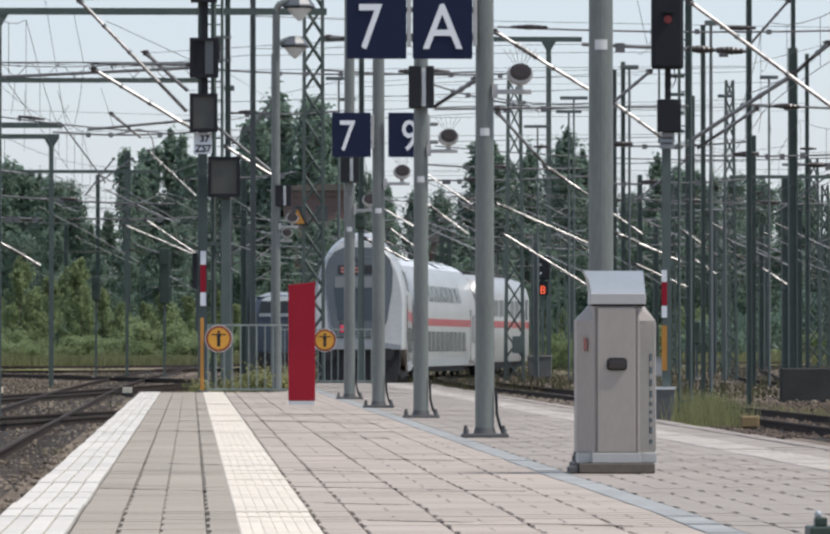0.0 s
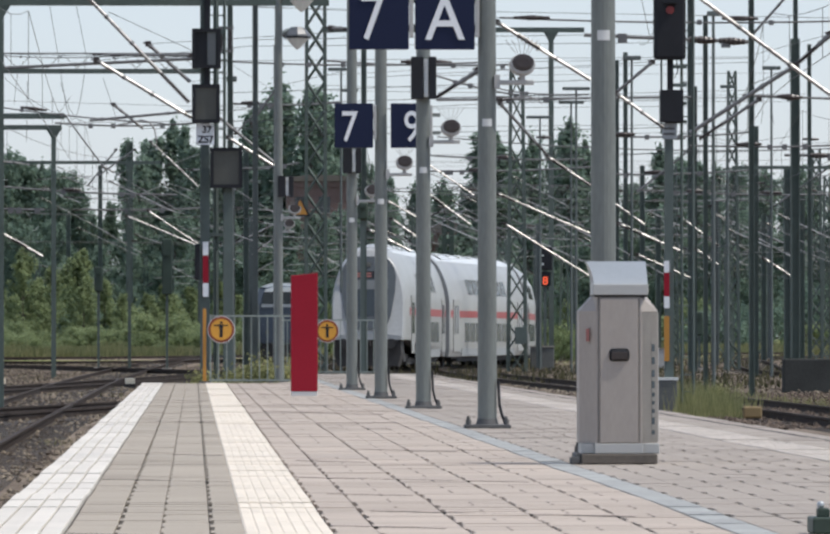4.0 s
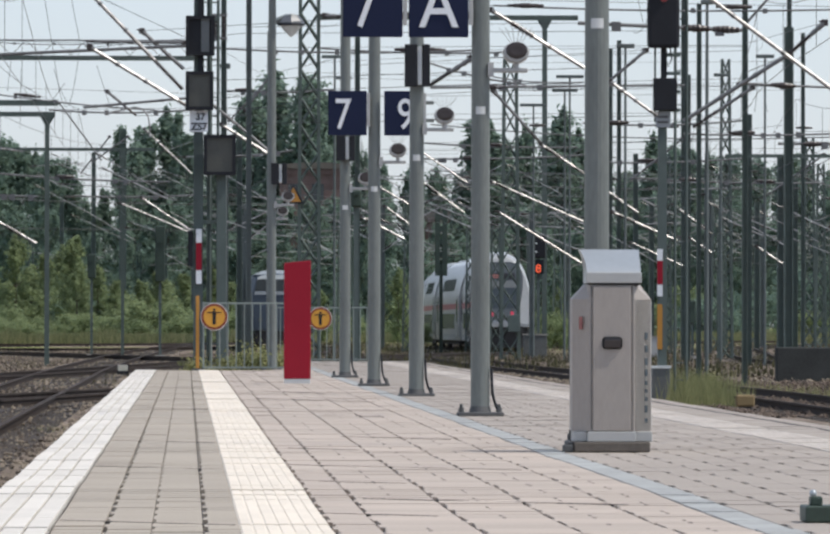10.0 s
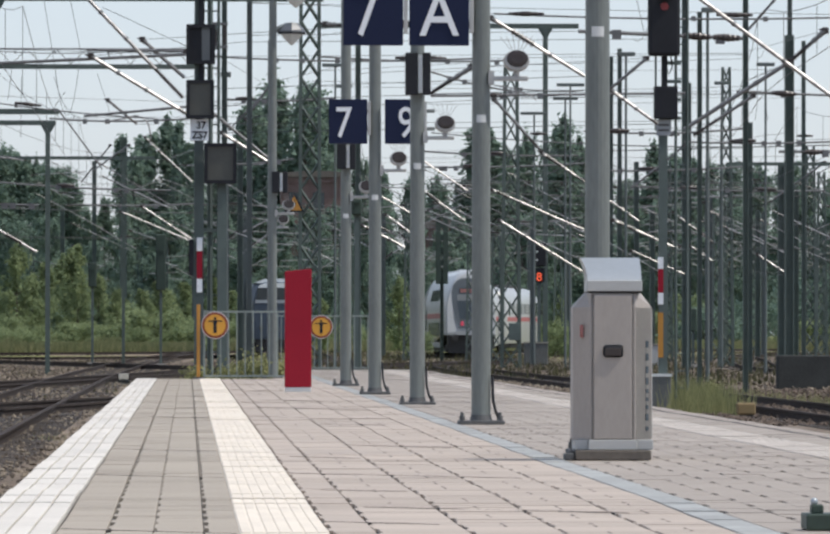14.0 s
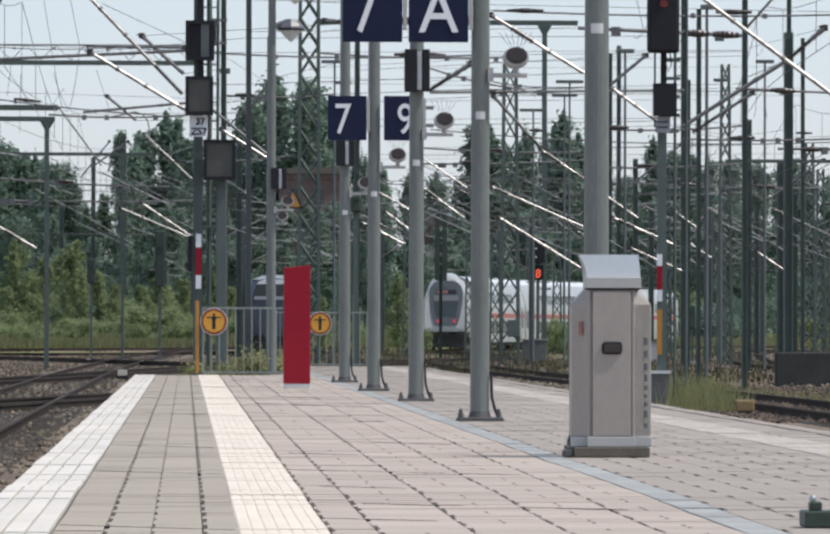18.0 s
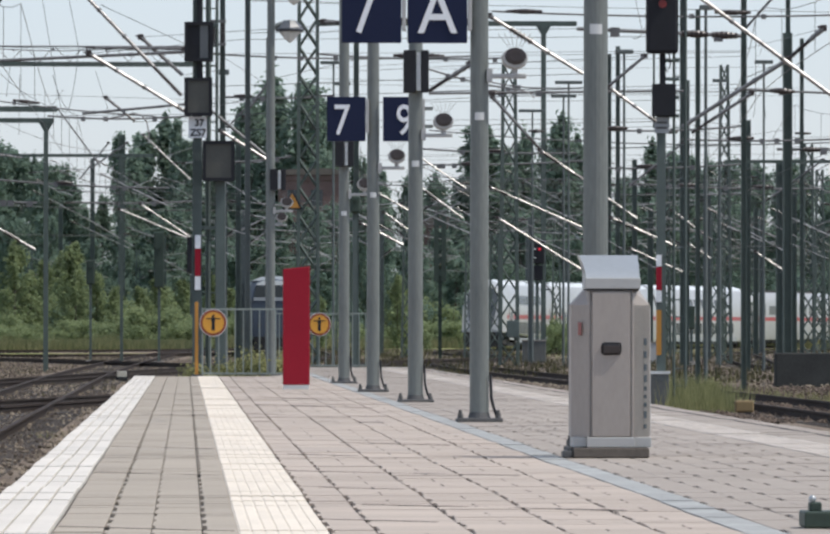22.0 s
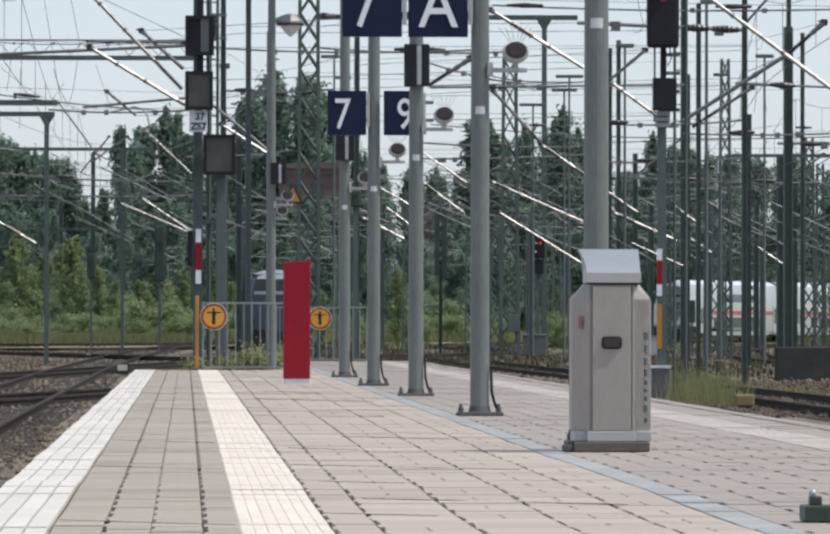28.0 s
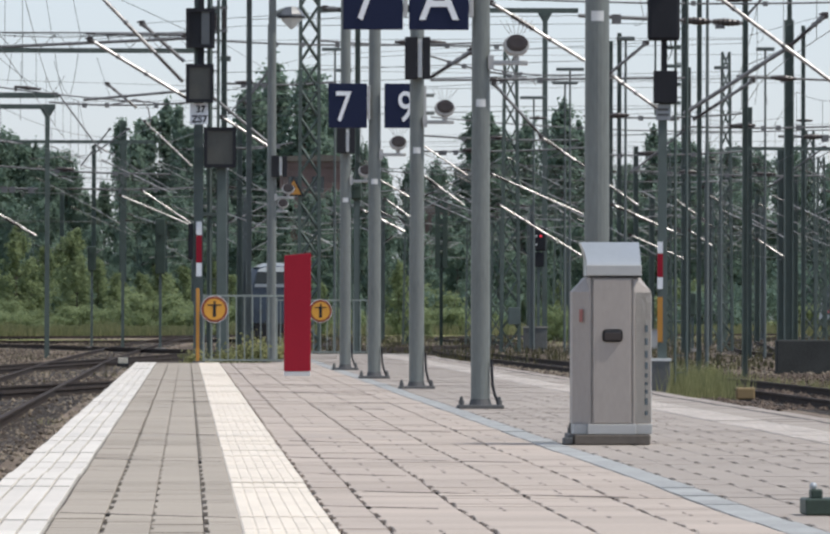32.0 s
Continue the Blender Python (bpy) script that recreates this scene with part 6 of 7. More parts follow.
    # young light green trees and saplings along the left side of the yard
    for i in range(34):
        x = -18.5 + 22 * ((i * 0.618) % 1) + rnd.uniform(-0.6, 0.6)
        y = rnd.uniform(500, 560)
        tree("sapling", x, y, rnd.uniform(4.0, 9.0) * (0.75 if x > -6 else 1.0), 1.15)
    for x, y, h in ((15.7, 470, 5.6), (16.3, 474, 4.6), (10.2, 480, 4.0), (8.2, 470, 3.4), (30.5, 520, 4.5), (24.0, 520, 4.0)):
        tree("sapling", x, y, h, 1.1)
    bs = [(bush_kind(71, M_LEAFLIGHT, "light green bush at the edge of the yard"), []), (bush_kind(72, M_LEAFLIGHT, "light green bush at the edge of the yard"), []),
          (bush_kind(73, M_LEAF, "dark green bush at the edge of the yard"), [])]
    for i in range(64):
        proto, used = bs[i % 3]
        x = -21 + 23 * rnd.random()
        y = rnd.uniform(476, 560)
        s = rnd.uniform(0.5, 1.15) * (0.6 + (y - 476) / 90)
        plant(proto, used, x, y, s, s * rnd.uniform(0.8, 1.25), rnd.uniform(0, 360))
    # low light scrub that melts into the grass
    for i in range(110):
        proto, used = bs[i % 2]
        x = rnd.uniform(-19, 3.5) if i < 75 else rnd.uniform(11, 26)
        y = rnd.uniform(452, 505) if i < 75 else rnd.uniform(508, 545)
        s = rnd.uniform(0.3, 0.75) + (0.35 if -6 < x < 3 and rnd.random() < 0.4 else 0)
        plant(proto, used, x, y, s * 1.3, s, rnd.uniform(0, 360))
    for i in range(22):
        proto, used = bs[i % 3]
        plant(proto, used, rnd.uniform(2, 62), rnd.uniform(535, 560), rnd.uniform(0.8, 1.8), rnd.uniform(0.8, 1.7), rnd.uniform(0, 360))
    for x, s in ((54.5, 2.3), (57.5, 2.5), (60.5, 2.2)):
        plant(bs[2][0], bs[2][1], x, 552, s, s, rnd.uniform(0, 360))
    wd = bush_kind(74, M_WEED, "scruffy yellow-green weed clump beside the signal base")
    wu = []
    for x, y, s in ((8.95, 110, 0.14), (9.2, 111.5, 0.17), (8.75, 111, 0.12)):
        plant(wd, wu, x, y, s, s * 1.1, rnd.uniform(0, 360))
    for x, y, s in ((0.75, 93.5, 0.3), (1.05, 92.6, 0.33), (1.3, 94.5, 0.32), (0.55, 96.5, 0.28), (1.55, 115.0, 0.33), (0.3, 101.5, 0.27)):
        plant(wd, wu, x, y, s, s * 1.1, rnd.uniform(0, 360))
    for x, y, s in ((21.6, 368, 0.5), (22.1, 372, 0.62), (22.6, 378, 0.5), (12.1, 330, 0.42)):
        proto, used = bs[1]
        plant(proto, used, x, y, s, s * 1.2, rnd.uniform(0, 360))
    # grass: blades in tufts
    vs, fs = [], []

    def tufts(n, x0, x1, y0, y1, hgt, wid):
        for _ in range(n):
            x, y = rnd.uniform(x0, x1), rnd.uniform(y0, y1)
            for _ in range(7):
                h = hgt * rnd.uniform(0.4, 1.2)
                bx, by = x + rnd.gauss(0, 0.22), y + rnd.gauss(0, 0.22)
                lx = rnd.gauss(0, 0.25) * h
                k = len(vs)
                vs.extend([(bx - wid, by, GROUND_Z - 0.05), (bx + wid, by, GROUND_Z - 0.05), (bx + lx + wid * 0.3, by + rnd.gauss(0, 0.1), GROUND_Z + h)])
                fs.append((k, k + 1, k + 2))
    tufts(2600, -20, 4, 455, 540, 1.1, 0.07)
    tufts(2600, 8, 66, 500, 560, 0.9, 0.07)
    tufts(1300, -17.5, 0.5, 424, 440, 0.8, 0.05)
    me = bpy.data.meshes.new("grass")
    me.from_pydata(vs, [], fs)
    me.materials.append(M_GRASS)
    tagged(new("grass", me), "dry tall grass along the far side of the yard", "grass", kind="stuff")
    vs, fs = [], []
    tufts(230, 8.45, 9.1, 104, 117, 0.62, 0.009)
    tufts(60, 9.1, 9.35, 108, 118, 0.35, 0.008)
    tufts(70, 11.1, 12.2, 116, 140, 0.25, 0.01)
    tufts(420, 0.3, 1.5, 91.5, 98, 0.75, 0.008)
    tufts(120, 2.6, 3.8, 115, 124, 0.4, 0.012)
    tufts(8, -1.75, -1.6, 79, 81, 0.14, 0.006)
    me = bpy.data.meshes.new("weeds")
    me.from_pydata(vs, [], fs)
    me.materials.append(M_WEED)
    tagged(new("weeds", me), "yellow-green weeds growing in the ballast", "weeds", kind="stuff")
    # dull low growth between the far tracks, in strips clear of the rails
    vs, fs = [], []
    for _ in range(520):
        y = rnd.uniform(170, 480)
        x = y * rnd.uniform(0.008, 0.103)
        tufts(3, x - 0.9, x + 0.9, y - 1, y + 1, rnd.uniform(0.16, 0.42), 0.03)
    for _ in range(70):
        y = rnd.uniform(120, 330)
        x = y * rnd.uniform(-0.031, -0.004)
        tufts(4, x - 0.8, x + 0.8, y - 1, y + 1, rnd.uniform(0.08, 0.2), 0.02)
    me = bpy.data.meshes.new("yard_weeds")
    me.from_pydata(vs, [], fs)
    me.materials.append(M_YARDWEED)
    tagged(new("yard_weeds", me), "dull brown-green weeds between the yard tracks", "weeds", kind="stuff")


plants()


# ---- far buildings and lineside things ----
def brick_building(x0, x1, y, h, label):
    t = thing("brick_building", x0, y, GROUND_Z, label, "building")
    L = x1 - x0
    part("wall", boxm(0, L, 0, 9, 0, h), M_BRICK, t)
    part("roof", prism(bmesh.new(), [(-0.3, h), (L + 0.3, h), (L + 0.3, h + 0.35), (L * 0.7, h + 0.6), (L * 0.3, h + 0.6), (-0.3, h + 0.35)], -0.3, 9.3), M_FOUND, t)
    part("cornice", boxm(-0.12, L + 0.12, -0.12, -0.004, h - 0.5, h - 0.1), M_BRICK, t)
    for i in range(int(L / 2.2)):
        for k in range(int(h / 3)):
            part("window", boxm(0.7 + 2.2 * i, 1.8 + 2.2 * i, -0.06, -0.004, 1.0 + 3 * k, 2.5 + 3 * k), M_TWIN, t)
            part("window_sill", boxm(0.6 + 2.2 * i, 1.9 + 2.2 * i, -0.12, -0.004, 0.9 + 3 * k, 0.995 + 3 * k), M_CONC, t)
    return t


brick_building(8.7, 14.9, 588.0, 15.9, "reddish brick railway building among the trees")
brick_building(22.5, 25.2, 590.0, 11.5, "weathered brick signal tower among the trees")

trough = thing("lineside_wall", 14.75, 158.0, GROUND_Z, "low dark concrete retaining wall between the tracks", "wall")
for i in range(9):
    part("block", boxm(1.6 * i, 1.6 * i + 1.57, 0, 0.5, 0, 0.86, bevel=0.03), M_WALL, trough)

for x, y, s in ((19.9, 268.0, 1.0), (21.5, 300.0, 0.9)):
    cb = thing("relay_box", x, y, GROUND_Z, "small pale relay box beside the tracks", "relay box", "relay boxes")
    part("casing", boxm(-0.35 * s, 0.35 * s, -0.25 * s, 0.25 * s, 0.06, 0.9 * s, bevel=0.03), M_BOXTRIM, cb)
    part("lid", boxm(-0.38 * s, 0.38 * s, -0.28 * s, 0.28 * s, 0.9 * s, 0.96 * s), M_CONC, cb)
    part("foot", boxm(-0.3 * s, 0.3 * s, -0.2 * s, 0.2 * s, -0.05, 0.06), M_CONC, cb)


for x, y in ((-1.72, 171.0), (-5.2, 171.0)):
    pl = thing("point_lantern", x, y, GROUND_Z, "small cream point lantern beside the switch", "lantern", "point lanterns")
    part("casing", boxm(-0.13, 0.13, -0.1, 0.1, 0.15, 0.31, bevel=0.02), M_CREAM, pl)
    part("stand", boxm(-0.16, 0.16, -0.12, 0.12, -0.05, 0.15, bevel=0.01), M_UNDER, pl)

jb = thing("junction_box", 8.97, 101.5, GROUND_Z, "small tan junction box beside a rail", "junction box")
part("casing", boxm(-0.15, 0.15, -0.1, 0.1, 0.1, 0.29, bevel=0.03), M_TAN, jb)
part("stand", boxm(-0.1, 0.1, -0.08, 0.08, -0.05, 0.1), M_UNDER, jb)


# ---- trains ----
def hull(sections):
    """A skin through cross sections: (y, outline of (x, z) pairs)."""
    b = bmesh.new()
    rings = [[b.verts.new((x, y, z)) for x, z in o] for y, o in sections]
    n = len(rings[0])
    for a, c in zip(rings, rings[1:]):
        for i in range(n):
            b.faces.new((a[i], a[(i + 1) % n], c[(i + 1) % n], c[i]))
    b.faces.new(rings[0][::-1])
    b.faces.new(rings[-1])
    bmesh.ops.recalc_face_normals(b, faces=b.faces[:])
    return b


def deck_outline(w=1.39, top=4.63, floor=0.42, k=0.0):
    """Double-deck section: upright sides, upper walls leaning in, arched roof; k shrinks it towards the nose."""
    right = [(w - 0.06, floor), (w - 0.01, 0.62), (w, 0.78), (w, 2.5), (w - 0.015, 2.75), (w - 0.055, 3.0), (w - 0.12, 3.28), (w - 0.21, 3.56), (w - 0.32, 3.83), (w - 0.46, 4.08),
             (w - 0.63, 4.29), (w - 0.84, 4.45), (w - 1.08, 4.56), (0.0, top)]
    right = [(x, max(z, floor)) for x, z in right]
    pts = right + [(-x, z) for x, z in right[-2::-1]]
    return [(x * (1 - 0.09 * k), floor + (z - floor) * (1 - 0.08 * k * max(0, (z - 2.2) / 2.4))) for x, z in pts]


def lean_back(bm):
    """The cab front slopes back from the chin to the roof."""
    for v in bm.verts:
        if v.co.y < 2.6:
            v.co.y += 0.34 * max(0.0, v.co.z - 1.3) * (1 - max(0.0, v.co.y) / 2.6)
    return bm


def bogie(parent, y):
    bg = part("bogie", boxm(-1.05, 1.05, y - 1.55, y + 1.55, 0.38, 0.72, bevel=0.05), M_UNDER, parent, "dirty black bogie")
    for dy in (-1.25, 1.25):
        for sx in (-0.78, 0.78):
            m = Matrix.Translation((sx, y + dy, 0.46)) @ Matrix.Rotation(radians(90), 4, "Y")
            part("wheel", lathe(bmesh.new(), [(0.46, -0.06), (0.46, 0.06)], 16, m), M_UNDER, bg)
    for sx in (-1.1, 1.1):
        part("damper", boxm(sx - 0.08, sx + 0.08, y - 1.5, y + 1.5, 0.32, 0.6), M_UNDER, bg)


def coach(cab, name="railway_coach"):
    """Double-deck coach, 26.6 m, its rear end at y = 0, running towards +y; a cab end has a rounded nose at y = 0."""
    label = "white double-deck driving coach with red stripe and dark windscreen" if cab else "white double-deck coach with a red stripe"
    t = thing(name, 0, 0, 0, label, "train", "cars of the departing train")
    L = 26.25
    secs = []
    if cab:
        for y, k in ((0.0, 1.0), (0.03, 0.86), (0.10, 0.72), (0.22, 0.59), (0.4, 0.46), (0.65, 0.34), (0.95, 0.23), (1.35, 0.13), (1.85, 0.05), (2.6, 0.0)):
            secs.append((y, deck_outline(k=k, floor=1.12)))
    else:
        secs += [(0.0, deck_outline(k=0.05)), (0.06, deck_outline())]
    secs += [(L - 0.06, deck_outline()), (L, deck_outline(k=0.05))]
    body = part("body", lean_back(hull(secs)) if cab else hull(secs), M_TRAIN, t, smooth=True)
    body.data.set_sharp_from_angle(angle=radians(38))
    y0 = 2.6 if cab else 0.3
    w = 1.39
    for s in (-1, 1):
        part("stripe", boxm(*sorted((s * (w - 0.004), s * (w + 0.008))), y0 - 0.0, L - 0.2, 2.02, 2.30), M_STRIPE, body, "red stripe")
        part("skirt", boxm(*sorted((s * (w - 0.01), s * (w + 0.006))), y0 + 3.5, L - 4.2, 0.44, 0.74), M_TGREY, body)
        # lower windows, upper windows lean with the wall
        n = 9
        for i in range(n):
            ya = y0 + 4.6 + i * (L - y0 - 9.6) / n
            part("lower_window", boxm(*sorted((s * (w - 0.004), s * (w + 0.01))), ya, ya + 1.55, 1.02, 1.80), M_TLOW, body)
        for i in range(7):
            ya = y0 + 6.0 + i * (L - y0 - 12.4) / 7
            b = bmesh.new()
            v = [b.verts.new((s * x, yy, z)) for x, yy, z in ((w - 0.03, ya, 2.98), (w - 0.03, ya + 1.6, 2.98), (w - 0.19, ya + 1.6, 3.60), (w - 0.19, ya, 3.60))]
            b.faces.new(v)
            bmesh.ops.solidify(b, geom=b.faces[:], thickness=0.02)
            part("upper_window", b, M_TUP, body)
        for yd in (y0 + 0.9, L - 2.9):
            dr = part("door", boxm(*sorted((s * (w - 0.004), s * (w + 0.014))), yd, yd + 1.9, 0.62, 2.72), M_TRAIN, body)
            for dd in (0.25, 1.05):
                part("door_window", boxm(*sorted((s * (w + 0.01), s * (w + 0.022))), yd + dd, yd + dd + 0.6, 1.35, 2.5), M_TWIN, dr)
            part("door_gap", boxm(*sorted((s * (w - 0.003), s * (w + 0.011))), yd - 0.06, yd - 0.005, 0.62, 2.75), M_UNDER, body)
    # roof skin, proud of the body, with ribs
    for i in range(6):
        ya = y0 + 3 + i * (L - y0 - 5) / 6
        part("roof_vent", boxm(-0.4, 0.4, ya, ya + 1.1, 4.56, 4.65, bevel=0.03), M_ROOF, body)
    skin = [(x, z) for x, z in deck_outline() if z > 4.2]
    part("roof", hull([(y0 + 0.4, [(x * 1.0, z + 0.012) for x, z in skin]), (L - 0.3, [(x * 1.0, z + 0.012) for x, z in skin])]), M_ROOF, body)
    part("underframe", boxm(-1.2, 1.2, 3.8, L - 3.6, 0.22, 0.44), M_UNDER, t)
    part("gangway", hull([(L - 0.02, [(x * 0.985, z * 0.985 + 0.02) for x, z in deck_outline()]), (L + 0.54, [(x * 0.985, z * 0.985 + 0.02) for x, z in deck_outline()])]), M_UNDER, t, "black gangway bellows")
    bogie(t, 3.6)
    bogie(t, L - 3.4)
    if cab:
        # windscreen: grey mask on the sloping nose
        b = prism(bmesh.new(), [(-0.66, 1.5), (0.66, 1.5), (0.84, 2.0), (0.98, 2.9), (1.0, 3.45), (0.92, 3.78), (0.74, 4.02), (0.46, 4.15), (-0.46, 4.15), (-0.74, 4.02), (-0.92, 3.78), (-1.0, 3.45), (-0.98, 2.9), (-0.84, 2.0)], -0.035, 0.35)
        ws = part("windscreen_mask", lean_back(b), M_MASK, body, "grey tinted windscreen surround")
        part("windscreen", lean_back(prism(bmesh.new(), [(-0.60, 2.0), (0.60, 2.0), (0.74, 2.95), (-0.74, 2.95)], -0.05, -0.036)), M_TWIN, ws)
        part("sun_blind", lean_back(boxm(-0.72, 0.72, -0.052, -0.036, 2.955, 3.28)), M_STRIPGLASS, ws, "pale sun blind")
        part("destination_panel", lean_back(boxm(-0.62, 0.62, -0.052, -0.036, 3.36, 3.62)), M_BLACK, ws)
        for z in (3.4, 3.5):
            part("panel_bar", lean_back(boxm(-0.55, 0.1, -0.056, -0.0525, z, z + 0.06)), M_REDTAG, ws)
        part("chin_lip", prism(bmesh.new(), [(-1.22, 1.12), (1.22, 1.12), (1.24, 1.26), (0.7, 1.33), (-0.7, 1.33), (-1.24, 1.26)], -0.03, 0.3), M_TRAIN, body)
        for s in (-1, 1):
            part("tail_lamp", lean_back(boxm(*sorted((s * 0.40, s * 0.56)), -0.06, 0.1, 1.62, 1.84, bevel=0.02)), M_TAIL, body, "lit red tail lamp")
            part("headlamp", lean_back(lathe(bmesh.new(), [(0.05, -0.02), (0.05, 0.06)], 14, Matrix.Translation((s * 0.5, -0.02, 1.95)) @ Matrix.Rotation(radians(90), 4, "X"))), M_GLASSDARK, body)
            part("buffer", lathe(bmesh.new(), [(0.09, -0.05), (0.09, 0.3), (0.18, 0.3), (0.18, 0.36)], 14, Matrix.Translation((s * 0.875, 0.2, 0.98)) @ Matrix.Rotation(radians(90), 4, "X")), M_UNDER, body)
        part("pilot", prism(bmesh.new(), [(-1.1, 0.16), (1.1, 0.16), (1.22, 0.62), (1.2, 1.12), (-1.2, 1.12), (-1.22, 0.62)], 0.12, 1.9), M_UNDER, t)
        part("coupler", boxm(-0.14, 0.14, -0.4, 0.2, 0.9, 1.12), M_UNDER, t)
        part("headlamp_glass", lean_back(lathe(bmesh.new(), [(0.09, 0), (0.09, 0.06)], 12, Matrix.Translation((0, -0.02, 3.86)) @ Matrix.Rotation(radians(90), 4, "X"))), M_GLASSDARK, body)
    return t


def locomotive():
    t = thing("locomotive", 0, 0, 0, "white electric locomotive with red stripe and dark roof gear", "locomotive", "cars of the departing train")
    L = 19.2
    o = [(1.40, 0.55), (1.48, 0.9), (1.48, 3.35), (1.36, 3.75), (1.08, 4.08), (0.6, 4.26)]
    full = o + [(-x, z) for x, z in o[::-1]]
    tip = [(x * 0.82, 0.55 + (z - 0.55) * 0.86) for x, z in full]
    mid = [(x * 0.95, 0.55 + (z - 0.55) * 0.965) for x, z in full]
    body = part("body", hull([(0, tip), (0.35, mid), (1.0, full), (L - 1.0, full), (L - 0.35, mid), (L, tip)]), M_TRAIN, t, smooth=True)
    body.data.set_sharp_from_angle(angle=radians(32))
    for s in (-1, 1):
        part("stripe", boxm(*sorted((s * 1.476, s * 1.492)), 1.1, L - 1.1, 2.02, 2.30), M_STRIPE, body, "red stripe")
        for ya in (1.6, L - 2.5):
            part("cab_window", boxm(*sorted((s * 1.476, s * 1.495)), ya, ya + 0.95, 2.4, 3.3), M_TWIN, body)
        for i in range(6):
            part("grille", boxm(*sorted((s * 1.476, s * 1.49)), 3.4 + 2.2 * i, 5.1 + 2.2 * i, 2.5, 3.2), M_STRIPGLASS, body, "dark air grille")
    part("windscreen", prism(bmesh.new(), [(-0.95, 2.3), (0.95, 2.3), (0.85, 3.1), (-0.85, 3.1)], -0.02, 0.5), M_TWIN, body)
    part("roof_gear", boxm(-0.55, 0.55, 2.6, L - 2.6, 4.2, 4.42, bevel=0.05), M_UNDER, body)
    b = bmesh.new()
    for x in (-0.4, 0.4):
        tube(b, (x, L - 4.1, 4.4), (x * 0.6, L - 2.6, 4.9), 0.04, 6)
        tube(b, (x * 0.6, L - 2.6, 4.9), (x, L - 4.0, 5.45), 0.03, 6)
    tube(b, (-0.8, L - 4.0, 5.48), (0.8, L - 4.0, 5.48), 0.04, 6)
    part("pantograph", b, M_UNDER, body)
    part("underframe", boxm(-1.2, 1.2, 4.6, L - 4.6, 0.25, 0.6), M_UNDER, t)
    bogie(t, 3.0)
    bogie(t, L - 3.0)
    return t


TRAIN = [(coach(True), 3.6, 22.85, 0.0)] + [(coach(False), 3.6, 22.85, 26.8 * i) for i in (1, 2)] + [(locomotive(), 3.0, 16.2, 80.4)]


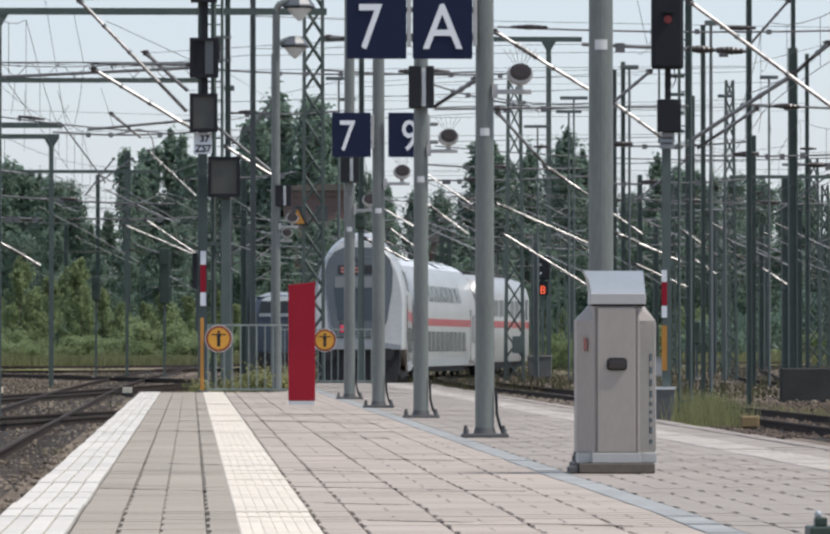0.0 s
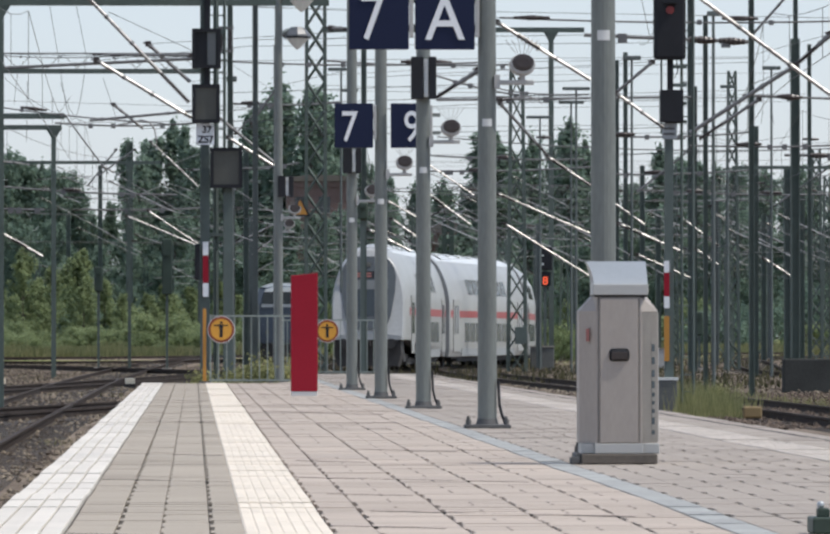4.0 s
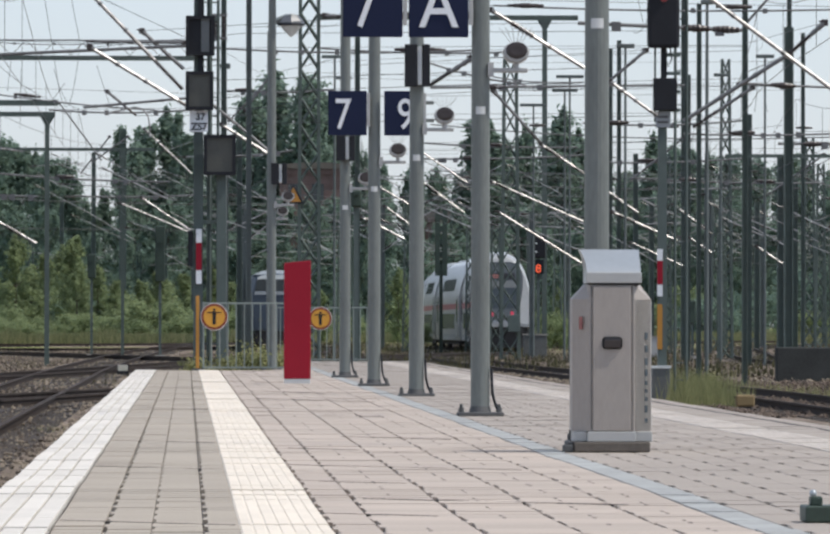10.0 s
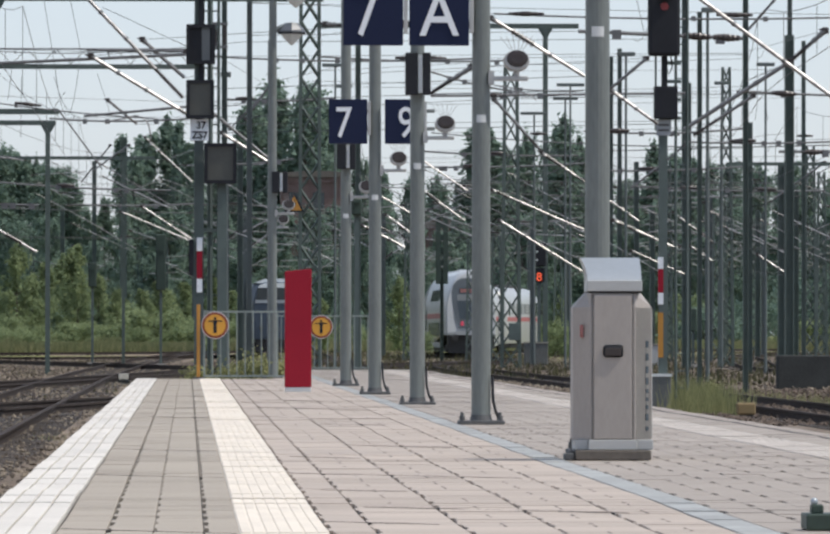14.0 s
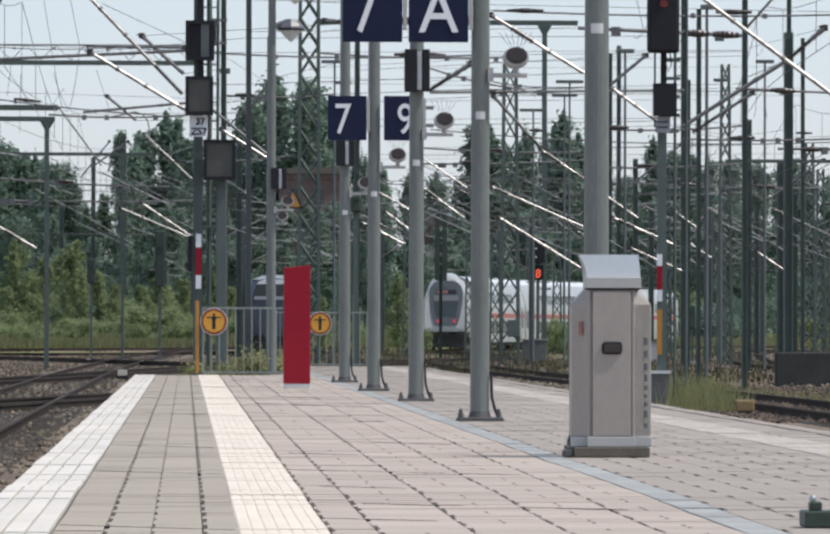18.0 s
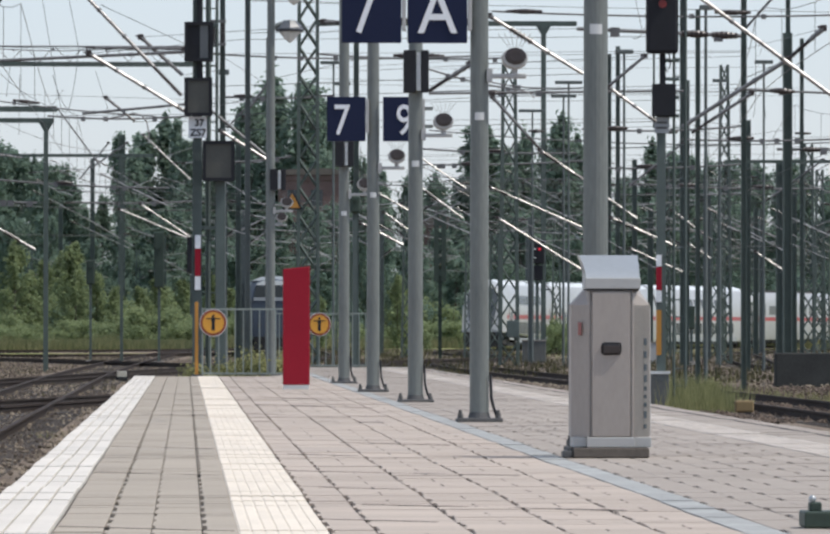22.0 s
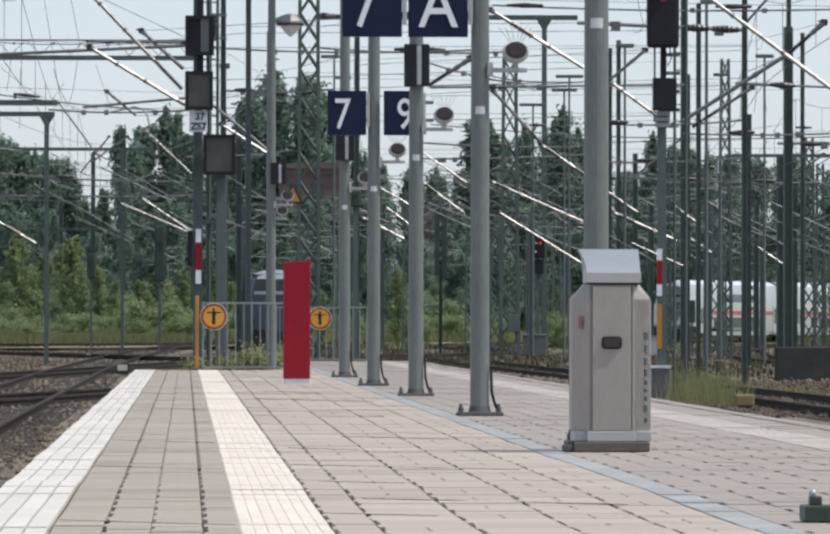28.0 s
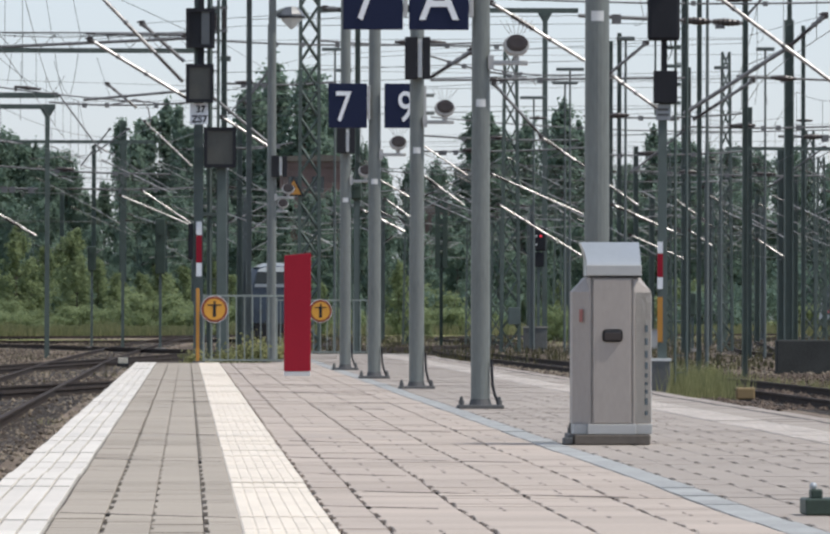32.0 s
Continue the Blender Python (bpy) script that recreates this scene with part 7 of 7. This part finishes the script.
def parked_railcar(x, y):
    t = thing("parked_railcar", x, y, RAIL_Z, "parked railcar with pale roof and slate blue front, beyond the fence", "train")
    o = [(1.35, 0.9), (1.42, 1.2), (1.42, 3.1), (1.2, 3.85), (0.7, 4.05), (0.0, 4.1)]
    full = o + [(-a, b) for a, b in o[-2::-1]]
    tip = [(a * 0.86, 0.9 + (b - 0.9) * 0.9) for a, b in full]
    body = part("body", hull([(0, tip), (0.6, full), (22, full), (22.6, tip)]), M_BLUE, t)
    sk = [(a, b + 0.01) for a, b in full if b > 3.7]
    part("roof", hull([(0.3, sk), (22.0, sk)]), M_ROOF, body, "pale roof")
    # whiter than the roof: the colour offsets the shade on this end
    part("roof_front", prism(bmesh.new(), [(-0.98, 3.62), (0.98, 3.62), (0.9, 3.74), (0.6, 3.86), (-0.6, 3.86), (-0.9, 3.74)], -0.03, 0.3), M_LAMPGLASS, body, "white roof front")
    part("windscreen", prism(bmesh.new(), [(-1.08, 3.0), (1.08, 3.0), (0.98, 3.6), (-0.98, 3.6)], -0.03, 0.2), M_TWIN, body)
    part("waist_band", prism(bmesh.new(), [(-1.12, 2.8), (1.12, 2.8), (1.1, 2.97), (-1.1, 2.97)], -0.028, 0.2), M_BOXLIGHT, body, "pale band under the windscreen")
    part("lower_panel", prism(bmesh.new(), [(-1.05, 1.0), (1.05, 1.0), (1.05, 1.9), (-1.05, 1.9)], -0.025, 0.2), M_BLUE, body)
    for s in (-1, 1):
        part("lamp", lathe(bmesh.new(), [(0.1, -0.02), (0.1, 0.08)], 12, Matrix.Translation((s * 0.8, -0.02, 1.5)) @ Matrix.Rotation(radians(90), 4, "X")), M_GLASSDARK, body)
    part("pilot", boxm(-1.1, 1.1, 0.1, 0.5, 0.2, 0.88), M_UNDER, t)
    bogie(t, 3.0)
    bogie(t, 19.0)


parked_railcar(4.7, 335.0)


# ---- paving slabs that lie nearest ----
def near_slabs():
    shared = {}
    for a, b, y0, y1, z in NEAR_SLABS:
        key = (round(b - a, 3), round(y1 - y0, 3), int(a > 0.3) + int(a > 1.8))
        if key not in shared:
            v, f = slab_verts(0, key[0], 0, key[1], 0, 0.05)
            me = bpy.data.meshes.new("slab")
            me.from_pydata(v, [], f)
            me.materials.append(M_SLABGREY if a < 0.3 else M_SLAB if a < 1.8 else M_SLABRIGHT)
            shared[key] = me
        ob = new("slab", shared[key])
        ob.parent = PLATFORM
        ob.location = (a, y0, z)


near_slabs()


# ---- what moves: the train leaves along its route ----
def motions():
    line = spline(ROUTE, 1.0)
    dist = [0.0]
    for p, q in zip(line, line[1:]):
        dist.append(dist[-1] + (q - p).length)
    xs, ys = [p.x for p in line], [p.y for p in line]

    def spot(s):
        return Vector((np.interp(s, dist, xs), np.interp(s, dist, ys), RAIL_Z))

    s0 = float(np.interp(187.0, ys, dist))
    # metres gone at given seconds
    clock, gone = (0, 3, 6, 9, 11, 13, 14.5, 17, 20, 23.6, 25.5, 29, 30, 31, 32), (0, 32.0, 63.1, 96.0, 118.5, 140.0, 155.2, 180.3, 210.6, 247.2, 266.6, 302.8, 313.2, 323.6, 334.0)
    for car, b0, b1, lead in TRAIN:
        rows = []
        for i in range(65):
            t = i * 0.5
            s = s0 + lead + float(np.interp(t, clock, gone))
            p, q = spot(s + b0), spot(s + b1)
            d = (q - p).normalized()
            o = p - d * b0
            rows.append((t, pose(o.x, o.y, RAIL_Z, 0, 0, math.degrees(math.atan2(-d.x, d.y)))))
        walk(car, rows)
    # the signal falls back to stop behind the train: sliding parts stand in for switched lamps
    out, back = pose(0, -0.104, 0), pose(0, -0.03, 0)
    walk(FIGURE, [(0, out), (18.7, out), (18.85, back), (32, back)])
    out, back = pose(0, -0.17, 0), pose(0, -0.07, 0)
    walk(RED_LENS, [(0, back), (18.8, back), (18.95, out), (32, out)])


motions()
